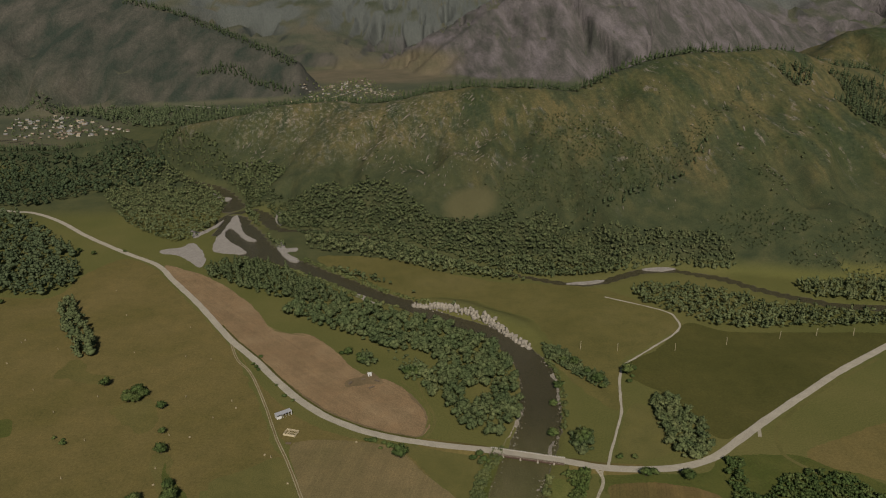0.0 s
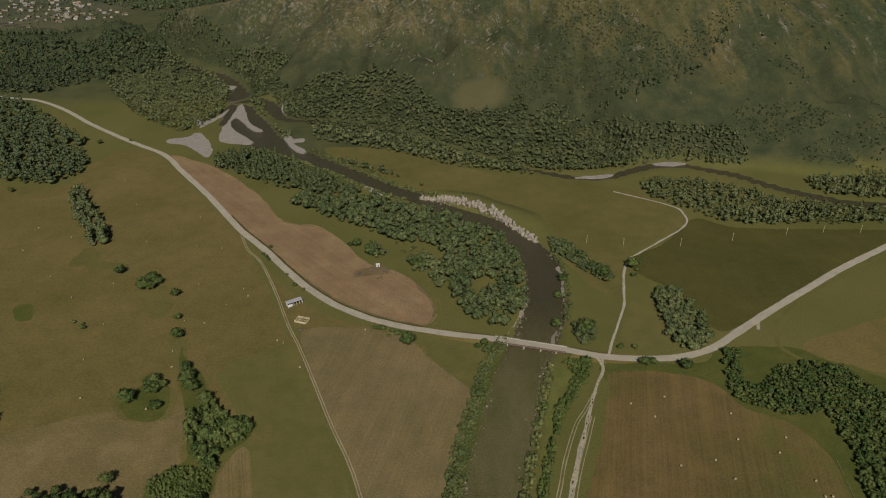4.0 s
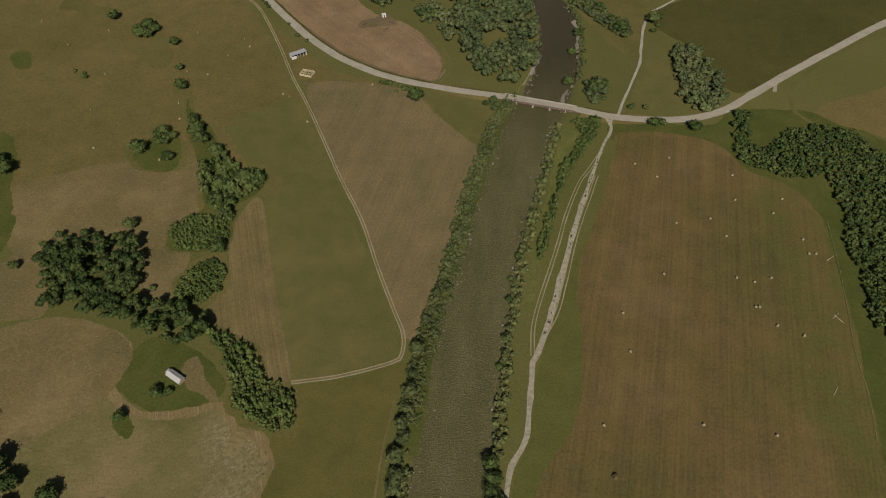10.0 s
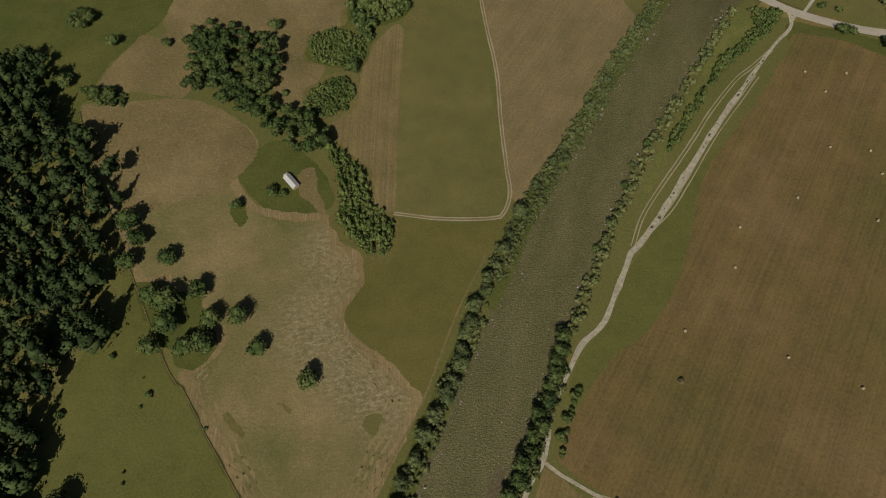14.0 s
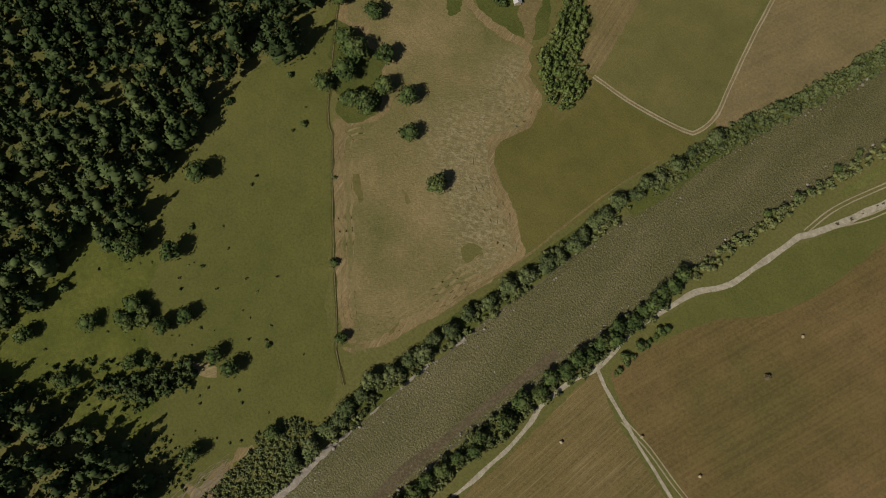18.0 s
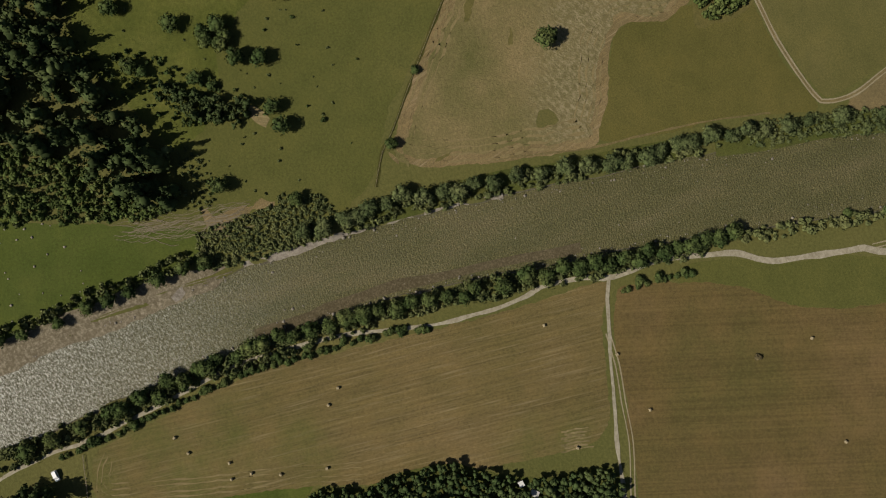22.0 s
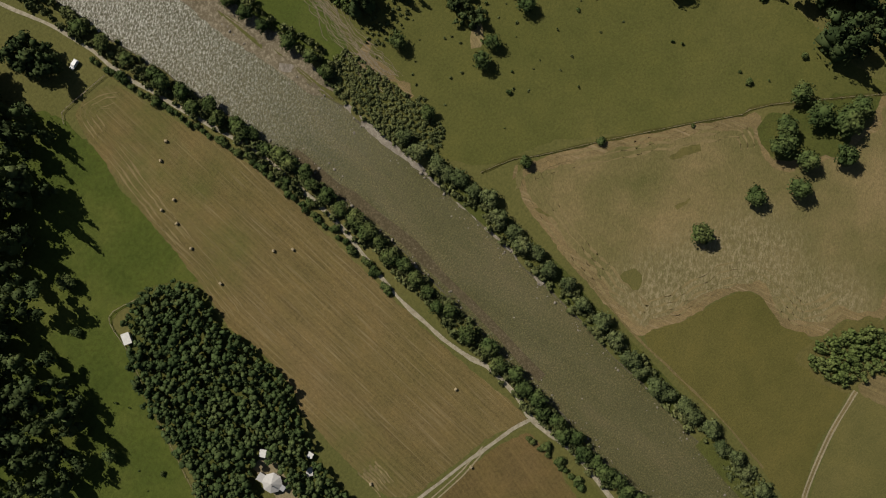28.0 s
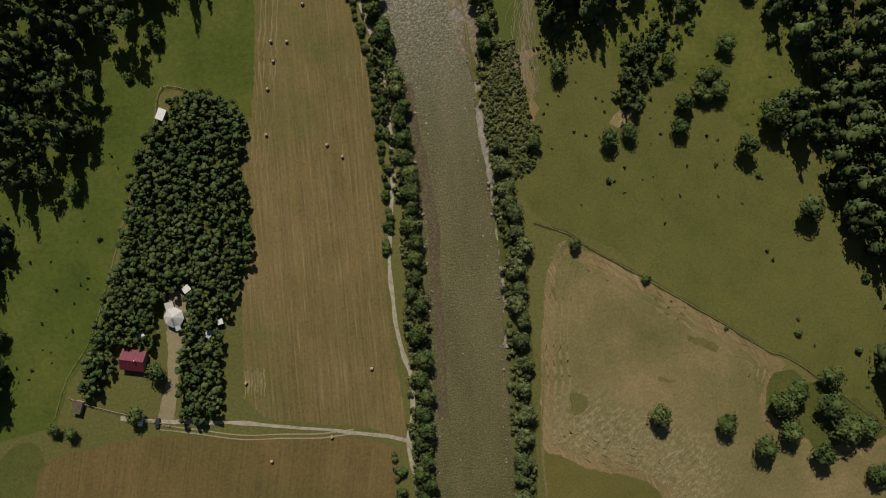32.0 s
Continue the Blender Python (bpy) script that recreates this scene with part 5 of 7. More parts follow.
# round places that stay free of woodland: (x, y, radius)
CLEARINGS = [(137, 20, 8.5), (117, 3.5, 7), (116.5, -3, 5), (119, 12, 4.5), (120, 20, 4), (121, 30, 4), (122, 40, 4), (110.3, -8, 3.2), (97.5, 8, 2.2), (103, 12.5, 2.6), (132, 9.5, 2.4),
             (112.5, -85.5, 4.5), (142, 30, 6), (133, 34, 7), (-136.5, 170.5, 9), (38, -184, 5),
             (31, 472, 9), (26, 462, 5), (34, 480, 6)]


GROWN = []


def wood(name, outline, spacing, r, h, mat, label, kinds=4, leaves=90, lobes=4, sub=0, pointed=0.3, jitter=0.45, size=0.55, keep=1.0, mask=None, spread=0.4, core=0.70, shore=2.0):
    """A stand of trees as one body: copies of a few grown shapes, at uneven places inside the outline."""
    q = np.random.default_rng(abs(int(outline[0][0] * 7 + outline[0][1])) + 5)
    out = smooth_line(outline, 8.0, True)
    (x0, y0), (x1, y1) = out[:, :2].min(0), out[:, :2].max(0)
    gx, gy = np.meshgrid(np.arange(x0, x1 + spacing, spacing), np.arange(y0, y1 + spacing, spacing))
    gx = gx + q.uniform(-jitter, jitter, gx.shape) * spacing
    gy = gy + q.uniform(-jitter, jitter, gy.shape) * spacing
    ok = inside(gx, gy, out) & (q.uniform(size=gx.shape) < keep)
    for other in GROWN:
        ok &= ~inside(gx, gy, other)
    if pointed >= 0.4 and mask is None:
        GROWN.append(out)
    if mask:
        ok &= fractal(gx / mask, gy / mask, 77, 3) > 0.05
    for cx, cy, cr in CLEARINGS:
        ok &= np.hypot(gx - cx, gy - cy) > cr
    for line in (RIVER, SIDE_RIVER):
        d, w = to_line(gx, gy, line)
        ok &= d > w / 2 + shore
    x, y = gx[ok], gy[ok]
    z = ground_at(x, y)
    shapes = []
    for n in range(kinds):
        p = q.uniform() < pointed if n else False
        shapes.append(crown_arrays(100 + n, r, h * (1.25 if p else 1.0), 5 if p else lobes, leaves, sub, size, p, core, 0.3 if mat in FAR_LEAVES else 0.9))
    pick = q.integers(0, kinds, len(x))
    vs, fs, ns, k = [], [], [], 0
    for n, (v, f, way) in enumerate(shapes):
        at = np.where(pick == n)[0]
        if not len(at):
            continue
        a = q.uniform(0, 6.28, len(at))
        s = q.uniform(1 - spread, 1 + spread, len(at))
        c, sn = (np.cos(a) * s)[:, None], (np.sin(a) * s)[:, None]
        px, py = v[None, :, 0] * c - v[None, :, 1] * sn, v[None, :, 0] * sn + v[None, :, 1] * c
        pz = v[None, :, 2] * (s * q.uniform(0.85, 1.2, len(at)))[:, None]
        vv = np.stack([px + x[at, None], py + y[at, None], pz + z[at, None]], -1).reshape(-1, 3)
        ff = (f[None] + (np.arange(len(at)) * len(v))[:, None, None]).reshape(-1, 3) + k
        vs.append(vv)
        fs.append(ff)
        c, sn = np.cos(a)[:, None], np.sin(a)[:, None]
        ns.append(np.stack([way[None, :, 0] * c - way[None, :, 1] * sn, way[None, :, 0] * sn + way[None, :, 1] * c, np.broadcast_to(way[:, 2], (len(at), len(way)))], -1).reshape(-1, 3))
        k += len(vv)
    if not vs:
        return None
    return tagged(new(name, array_mesh(name, np.concatenate(vs), np.concatenate(fs), mat, np.concatenate(ns))), label, "woodland", "", "stuff")


def bank_strip(y0, y1, side, gap, width):
    """Outline of a strip along one bank of the river, between two distances downstream."""
    pts = [p for p in RIVER if y0 <= p[1] <= y1][::2]
    inner = [(p[0] + side * (p[2] / 2 + gap), p[1]) for p in pts]
    outer = [(p[0] + side * (p[2] / 2 + gap + width), p[1]) for p in pts]
    return inner + outer[::-1]


# ---- woods ----
wood("thicket", [(-117, -211), (-113, -192), (-107, -172), (-101, -154), (-93, -142), (-79, -130), (-67, -118), (-59, -107), (-57, -116), (-64, -143), (-72, -168), (-77, -192), (-80, -212)], 2.9, 2.2, 2.6, LEAF_BRIGHT, "young green trees and bushes along the forest edge", kinds=6, leaves=46, lobes=3, pointed=0.45, size=0.42, spread=0.5)
wood("forest", [(-205, 7), (-175, -11), (-169, -24), (-163, -38), (-147, -44), (-162, -57), (-175, -75), (-161, -96), (-159, -119), (-162, -131), (-140, -128), (-116, -118), (-99, -105), (-82, -98), (-60, -103), (-58, -117), (-71, -151), (-85, -198), (-129, -261), (-256, -253), (-290, -190)], 7.2, 5.3, 12, LEAF_DARK, "dense dark mixed forest at the foot of the hill", kinds=7, leaves=76, pointed=0.5, size=0.62)
wood("forest", [(-332, 195), (-309, 207), (-294, 198), (-282, 175), (-243, 159), (-246, 146), (-231, 143), (-201, 93), (-201, 83), (-184, 67), (-193, 50), (-209, 57), (-204, 35), (-188, 19), (-177, -7), (-217, -20), (-310, 90)], 7.2, 5.2, 14, LEAF_DARK, "dense dark mixed forest beside the pasture", kinds=7, leaves=120, pointed=0.5, size=0.6)
wood("plantation", [(101, -95), (87, -92), (76, -80), (80, -60), (79, -41), (81, -19), (91, -1), (99, 22), (102, 47), (118, 49), (119, 34), (116, 17), (114, 7), (114, -5), (118, -4), (126, 6), (129, 17), (144, 13), (148, 28), (160, 34), (157, 17), (143, -14), (134, -37), (128, -62), (120, -77)], 2.75, 2.15, 7.0, LEAF_PLANT, "dense dark green plantation of young trees", kinds=7, leaves=56, lobes=4, sub=1, pointed=0.0, size=0.27, spread=0.25, core=0.92)
wood("forest", [(214, -234), (90, -182), (96, -152), (110, -140), (124, -116), (151, -121), (133, -105), (137, -90), (143, -79), (158, -60), (175, -58), (196, -75), (266, -91)], 7.2, 5.3, 21, LEAF_DARK, "dark mixed forest above a green slope", kinds=7, leaves=110, pointed=0.4, size=0.6)
wood("forest", [(62, -221), (71, -196), (64, -181), (70, -164), (79, -160), (81, -147), (90, -150), (104, -173), (118, -222), (93, -246)], 7.2, 5.3, 20, LEAF_DARK, "dark mixed forest beside the river meadow", kinds=7, leaves=110, pointed=0.4, size=0.58)
wood("forest", [(41, -205), (40, -191), (45, -180), (47, -183), (55, -196), (60, -211)], 5.0, 4.5, 11, LEAF_DARK, "group of dark trees beside the lane", kinds=4, leaves=150)
wood("forest", [(-240, 145), (-212, 112), (-204, 96), (-197, 85), (-191, 63), (-194, 39), (-188, 19), (-175, -25), (-178, -56), (-250, -95), (-423, -7)], 7.2, 5.3, 16, LEAF_DARK, "dense dark mixed forest on the slope", kinds=7, leaves=76, pointed=0.45, size=0.66)
wood("forest", [(270, -74), (187, -49), (178, -39), (182, -32), (193, -30), (191, -16), (199, -6), (192, 12), (202, 39), (293, 11)], 8, 5.0, 12, LEAF_DARK, "open dark mixed woodland", kinds=6, leaves=100, keep=0.8, pointed=0.3, size=0.6)
wood("forest", [(195, 384), (208, 386), (199, 363), (204, 347), (216, 353), (224, 364), (245, 370), (270, 363), (283, 333), (310, 292), (257, 188), (227, 200), (222, 209), (228, 237), (229, 261), (236, 295), (235, 320), (210, 317), (201, 327), (186, 337)], 3.2, 2.9, 3.4, LEAF, "dense dark wood at the edge of a hayfield", kinds=6, leaves=26, lobes=3, size=0.5, spread=0.35, pointed=0.0)
wood("copse", [(-231, 234), (-233, 259), (-215, 264), (-182, 256), (-167, 219), (-151, 216), (-131, 209), (-129, 191), (-143, 188), (-160, 196), (-194, 207), (-216, 211)], 5.5, 4.2, 10, LEAF, "dense dark green copse in dry grass", kinds=6, leaves=220, size=0.5)
wood("copse", [(-131, 202), (-103, 188), (-90, 169), (-77, 163), (-74, 144), (-85, 142), (-103, 154), (-113, 178)], 2.1, 1.9, 3.4, LEAF_BRIGHT, "dense green hedge of small trees", kinds=6, leaves=44, size=0.34, lobes=3)
wood("copse", [(-160, 322), (-151, 339), (-138, 323), (-121, 318), (-119, 305), (-131, 295), (-134, 278), (-144, 283), (-153, 299)], 4.4, 3.3, 6, LEAF, "rounded dark green trees in a hedgerow", kinds=5, leaves=120)
wood("thicket", [(-168, 268), (-160, 280), (-146, 282), (-134, 275), (-130, 263), (-143, 255), (-159, 255)], 1.9, 1.7, 2.6, LEAF_BRIGHT, "low light green thicket of bushes", kinds=5, leaves=44, lobes=3, size=0.32)
wood("thicket", [(-152, 226), (-147, 241), (-135, 248), (-127, 239), (-126, 225), (-136, 215), (-148, 218)], 1.9, 1.7, 2.6, LEAF_BRIGHT, "low light green thicket of bushes", kinds=5, leaves=44, lobes=3, size=0.32)
wood("riverside_wood", [(-151, 629), (-146, 653), (-87, 648), (-39, 627), (7, 598), (43, 564), (64, 532), (58, 524), (31, 530), (6, 521), (-9, 538), (-46, 553), (-80, 578), (-122, 609)], 6.3, 4.7, 8.5, LEAF_RIVER, "riverside wood of rounded green trees", kinds=7, leaves=170, lobes=7, size=0.5, spread=0.5, pointed=0.0)
wood("riverside_wood", [(1, 521), (31, 526), (58, 517), (67, 502), (63, 450), (49, 423), (38, 412), (32, 423), (15, 431), (9, 455), (5, 485), (-2, 503)], 6.0, 4.6, 8.0, LEAF_RIVER, "riverside wood of rounded green trees beside the bridge", kinds=7, leaves=190, lobes=7, size=0.46, spread=0.5, pointed=0.0)
wood("thicket", [(-46, 548), (-9, 531), (6, 518), (56, 524), (65, 517), (68, 502), (53, 489), (15, 494), (0, 476), (-9, 494), (-24, 513)], 3.4, 1.5, 2.2, LEAF_FAR, "low bushes in a grassy gap of the riverside wood", kinds=4, leaves=30, lobes=3, keep=0.5, size=0.4)
wood("copse", [(-73, 537), (-67, 540), (-53, 527), (-58, 520), (-69, 528)], 4.6, 3.6, 6.5, LEAF_RIVER, "small group of green trees beside a bare plot", kinds=4, leaves=130, lobes=6, size=0.46)
wood("copse", [(-31, 513), (-19, 523), (-7, 508), (1, 485), (5, 467), (-4, 468), (-14, 494), (-29, 499)], 5.0, 3.9, 7, LEAF_RIVER, "small group of green trees beside the river wood", kinds=4, leaves=90, keep=0.8, size=0.5)
wood("copse", [(97, 419), (111, 422), (109, 397), (98, 392), (93, 401)], 3.6, 3.0, 4.6, LEAF_RIVER, "green trees in the meadow beside the bridge", kinds=4, leaves=110, lobes=6, size=0.42)
wood("thicket", [(95, 553), (97, 530), (105, 517), (111, 508), (120, 493), (129, 480), (139, 480), (140, 496), (128, 508), (122, 530), (108, 549)], 3.0, 2.4, 3.4, LEAF_RIVER, "green thicket above the river bend", kinds=5, leaves=70, lobes=4, size=0.42)
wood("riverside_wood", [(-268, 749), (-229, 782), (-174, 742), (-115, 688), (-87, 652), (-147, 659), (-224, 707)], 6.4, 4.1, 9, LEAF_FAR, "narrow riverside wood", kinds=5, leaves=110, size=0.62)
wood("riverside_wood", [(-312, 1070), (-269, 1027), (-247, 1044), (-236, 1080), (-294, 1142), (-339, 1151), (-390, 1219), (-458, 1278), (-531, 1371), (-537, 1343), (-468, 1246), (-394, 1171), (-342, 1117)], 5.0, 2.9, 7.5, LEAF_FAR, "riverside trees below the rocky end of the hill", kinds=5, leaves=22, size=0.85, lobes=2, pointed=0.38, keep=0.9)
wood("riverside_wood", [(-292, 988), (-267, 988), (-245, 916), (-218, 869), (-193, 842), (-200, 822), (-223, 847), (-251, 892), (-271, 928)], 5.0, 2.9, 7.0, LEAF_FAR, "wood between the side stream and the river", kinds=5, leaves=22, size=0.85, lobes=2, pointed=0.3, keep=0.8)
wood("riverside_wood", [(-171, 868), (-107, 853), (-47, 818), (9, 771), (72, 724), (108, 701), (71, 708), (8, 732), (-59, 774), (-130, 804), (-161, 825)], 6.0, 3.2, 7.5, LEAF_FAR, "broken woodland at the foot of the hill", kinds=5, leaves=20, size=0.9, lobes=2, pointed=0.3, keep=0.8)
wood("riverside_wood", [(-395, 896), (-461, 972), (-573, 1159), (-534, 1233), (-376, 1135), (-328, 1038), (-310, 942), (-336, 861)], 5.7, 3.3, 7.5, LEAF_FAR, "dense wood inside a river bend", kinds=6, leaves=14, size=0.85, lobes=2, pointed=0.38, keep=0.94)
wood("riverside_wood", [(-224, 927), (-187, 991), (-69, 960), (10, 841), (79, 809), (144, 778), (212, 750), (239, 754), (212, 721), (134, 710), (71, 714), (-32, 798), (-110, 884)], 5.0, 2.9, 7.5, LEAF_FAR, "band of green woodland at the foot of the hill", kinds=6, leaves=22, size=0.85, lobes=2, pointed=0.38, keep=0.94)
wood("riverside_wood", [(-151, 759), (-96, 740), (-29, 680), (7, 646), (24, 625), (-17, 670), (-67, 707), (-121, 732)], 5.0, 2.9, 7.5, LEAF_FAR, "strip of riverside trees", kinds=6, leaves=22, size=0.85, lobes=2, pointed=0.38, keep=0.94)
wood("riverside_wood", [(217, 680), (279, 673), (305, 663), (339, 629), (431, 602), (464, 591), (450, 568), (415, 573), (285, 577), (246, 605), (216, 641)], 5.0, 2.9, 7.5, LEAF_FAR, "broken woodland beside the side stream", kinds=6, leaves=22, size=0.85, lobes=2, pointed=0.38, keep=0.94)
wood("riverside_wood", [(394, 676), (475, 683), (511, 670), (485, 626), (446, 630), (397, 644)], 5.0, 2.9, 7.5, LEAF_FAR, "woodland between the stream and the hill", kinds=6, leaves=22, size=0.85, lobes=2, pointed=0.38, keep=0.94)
wood("forest", [(-740, 1043), (-656, 1000), (-581, 950), (-506, 877), (-423, 765), (-420, 694), (-489, 696), (-538, 685)], 8, 5, 13, NEEDLE, "dark dense forest beside the road", kinds=5, leaves=24, size=0.85, pointed=0.6)
wood("copse", [(167, 455), (183, 463), (198, 410), (186, 388), (166, 389), (163, 421)], 3.6, 3.1, 4.8, LEAF_RIVER, "green copse in a hayfield", kinds=6, leaves=100, lobes=5, size=0.42, spread=0.5)
wood("forest", [(-871, 1360), (-653, 1276), (-496, 1252), (-463, 1132), (-559, 1113), (-634, 1042), (-688, 1045), (-885, 1071), (-1107, 1376)], 10.0, 5.6, 12, NEEDLE, "broad wood on the valley floor", kinds=5, leaves=8, lobes=2, size=1.3)
wood("forest", [(-1356, 2060), (-1149, 2060), (-1011, 2050), (-801, 2055), (-572, 2030), (-382, 2099), (-421, 1953), (-552, 1854), (-672, 1764), (-748, 1755), (-969, 1938), (-1142, 1997), (-1234, 1987)], 13, 6, 14, NEEDLE, "long belt of dark forest below the mountain", kinds=4, leaves=10, lobes=2, pointed=0.6)
wood("copse", [(-398, 662), (-384, 668), (-332, 595), (-310, 549), (-322, 547), (-357, 595)], 6, 4.4, 10, LEAF_FAR, "row of dark trees on the hill meadow", kinds=5, leaves=60)
wood("thicket", [(82, 374), (101, 375), (98, 362), (90, 347), (81, 334), (73, 318), (66, 300), (60, 276), (55, 260), (50, 249), (48, 253), (54, 272), (61, 295), (67, 310), (68, 326), (77, 337), (83, 349), (87, 362)], 2.1, 1.8, 2.8, LEAF_BRIGHT, "dense green hedge between river and lane", kinds=5, leaves=46, lobes=3, size=0.36)
wood("thicket", [(-111, -195), (-104, -150), (-97, -126), (-74, -102), (-59, -102), (-64, -136), (-70, -160), (-77, -200)], 2.4, 1.5, 1.4, LEAF_SCRUB, "low green scrub beside the forest", kinds=5, leaves=34, lobes=3, keep=0.85, size=0.38)
wood("tufts", [(-180, -92), (-145, -45), (-150, -9), (-96, -20), (-39, -53), (-56, -105), (-86, -99), (-133, -125)], 3.4, 0.8, 0.5, LEAF_SCRUB, "scattered low shrubs and tussocks on rough pasture", kinds=5, leaves=16, lobes=2, keep=0.07, size=0.3)
wood("tufts", [(158, -136), (112, -130), (111, -109), (139, -83), (133, -58), (150, -17), (168, 16), (197, 38), (220, 31), (186, -53)], 3.6, 0.7, 0.8, LEAF, "scattered low shrubs and tussocks on a green slope", kinds=4, leaves=16, lobes=2, keep=0.1, size=0.3)
wood("tufts", [(-188, 92), (-140, 51), (-76, 0), (-51, -49), (-78, -71), (-151, -46), (-189, 42)], 7, 0.7, 0.9, LEAF, "a few dark tussocks on smooth pasture", kinds=4, leaves=12, lobes=2, keep=0.05, size=0.3)
wood("thicket", [(-279, 193), (-268, 198), (-251, 199), (-247, 191), (-265, 186)], 2.6, 1.8, 2.8, LEAF, "dense green hedge at the edge of a mown field", kinds=5, leaves=50, lobes=3, size=0.36)
wood("thicket", [(-133, -125), (-132, -104), (-112, -76), (-98, -57), (-88, -66), (-93, -91), (-105, -105)], 3.0, 1.3, 1.9, LEAF, "loose low bushes at the forest edge", kinds=5, leaves=30, lobes=3, keep=0.55, size=0.36)
for y0, y1, side, gap, width, keep in ((-36, 138, -1, 1.2, 8, 0.75), (128, 380, 1, 0.4, 6, 0.85), (-300, 128, 1, 1, 9, 0.8), (-300, -85, -1, 10, 6, 0.6), (412, 540, 1, 1, 4.5, 0.8), (640, 800, 1, 4, 12, 0.7), (640, 800, -1, 4, 12, 0.8)):
    wood("bank_scrub", bank_strip(y0, y1, side, gap, width), 2.6, 1.8, 2.0, LEAF_SCRUB, "grey-green willow scrub along the river bank", kinds=5, leaves=54, keep=keep, shore=0.3)
wood("bank_scrub", bank_strip(138, 404, -1, -1.0, 12), 2.0, 1.7, 1.5, LEAF_SCRUB, "continuous strip of grey-green willow scrub along the river bank", kinds=6, leaves=40, lobes=3, size=0.38, shore=-0.6)
HILL_FRONT = [(-420, 1190), (-219, 1100), (-54, 930), (57, 800), (161, 760), (306, 735), (430, 650), (560, 640), (760, 900), (620, 1120), (440, 1100), (222, 1060), (82, 1120), (-65, 1170), (-262, 1260)]
wood("hill_scrub", HILL_FRONT, 5.6, 2.0, 2.6, LEAF_HILL, "low green scrub in the hollows of the grassy hill", leaves=12, lobes=2, mask=75.0, pointed=0.1, keep=0.07)
FOOT_WEST = [(-305, 1067), (-211, 1000), (-101, 929), (-12, 880), (-2, 862), (70, 832), (100, 846), (115, 809), (201, 808), (218, 736), (122, 716), (20, 747), (-55, 790), (-122, 824), (-214, 923), (-275, 977)]
FOOT_EAST = [(218, 736), (114, 804), (170, 837), (232, 798), (296, 779), (340, 768), (345, 722), (280, 726)]
for stand in (FOOT_WEST, FOOT_EAST):
    wood("hill_wood", stand, 4.6, 2.9, 4.2, LEAF_HILL, "green woodland climbing the foot of the hill", leaves=14, lobes=2, size=1.0, keep=0.95)
BRUSH = [[(150, 1031), (253, 1009), (290, 934), (346, 946), (388, 965), (436, 992), (382, 930), (342, 898), (292, 863), (228, 844), (177, 854), (100, 834), (91, 901), (156, 924)],
         [(360, 800), (427, 785), (459, 763), (401, 742), (344, 755)], [(422, 870), (458, 856), (441, 821), (418, 846)], [(400, 712), (520, 690), (600, 720), (560, 760), (470, 750)]]
for stand in BRUSH:
    wood("hill_brush", stand, 3.9, 1.5, 1.5, LEAF_HILL, "dark green brush in a hollow of the grassy hill", leaves=6, lobes=1, size=0.8, keep=0.75, pointed=0.0)
wood("hill_trees", [(170, 850), (216, 836), (268, 854), (323, 872), (374, 924), (380, 916), (328, 860), (268, 842), (214, 824)], 6.5, 2.6, 8.0, NEEDLE, "line of small dark conifers across the hillside", leaves=14, lobes=3, pointed=0.9, keep=0.8)
CREST = [(-900, 1410), (-730, 1345), (-580, 1325), (-385, 1297), (-262, 1297), (-155, 1287), (-65, 1204), (82, 1158), (222, 1096), (352, 1120), (440, 1138), (518, 1142), (610, 1162), (760, 1140)]
wood("crest_trees", [(x - 2, y - 5) for x, y in CREST] + [(x + 10, y + 30) for x, y in reversed(CREST)], 6.2, 3.0, 9.5, NEEDLE, "line of dark conifers along the crest of the hill", leaves=10, lobes=3, pointed=0.9, keep=0.9)
wood("back_slope_wood", [(540, 1085), (545, 1040), (575, 985), (620, 920), (700, 960), (725, 1080), (640, 1095)], 6.0, 2.4, 10.0, NEEDLE, "dark conifers on the far side of the hill", leaves=14, lobes=3, pointed=0.9, mask=60.0)
for strip in ([(-745, 2302), (-690, 2312), (-627, 2317), (-535, 2288), (-448, 2287)], [(-1037, 2547), (-920, 2538), (-807, 2524), (-720, 2500), (-642, 2468), (-540, 2432), (-455, 2408)]):
    wood("mountain_wood", strip + [(x - 12, y - 34) for x, y in reversed(strip)], 9.0, 4.0, 13.0, NEEDLE, "dark strip of forest on the mountain flank", leaves=8, lobes=2, pointed=0.8)
wood("thicket", [(-31, -102), (-46, -98), (-48, -69), (-52, -58), (-46, -40), (-30, -40), (-28, -76)], 1.55, 1.35, 0.9, LEAF_SCRUB, "low scrub of light green bushes by the river", kinds=6, leaves=26, lobes=3, keep=0.92, size=0.3)
wood("thicket", [(-56, -100), (-79, -101), (-86, -94), (-76, -86), (-60, -82), (-55, -88)], 2.1, 1.0, 0.9, LEAF_SCRUB, "low yellowish-green scrub beside flood debris", kinds=5, leaves=22, lobes=3, keep=0.6, size=0.28)
wood("copse", [(-91, -60), (-86, -67), (-91, -82), (-101, -92), (-108, -99), (-115, -99), (-113, -89), (-106, -80), (-100, -69), (-95, -60)], 3.0, 2.3, 5.0, LEAF_DARK, "long dark clump of young trees in the pasture", kinds=5, leaves=60, lobes=4, size=0.36)
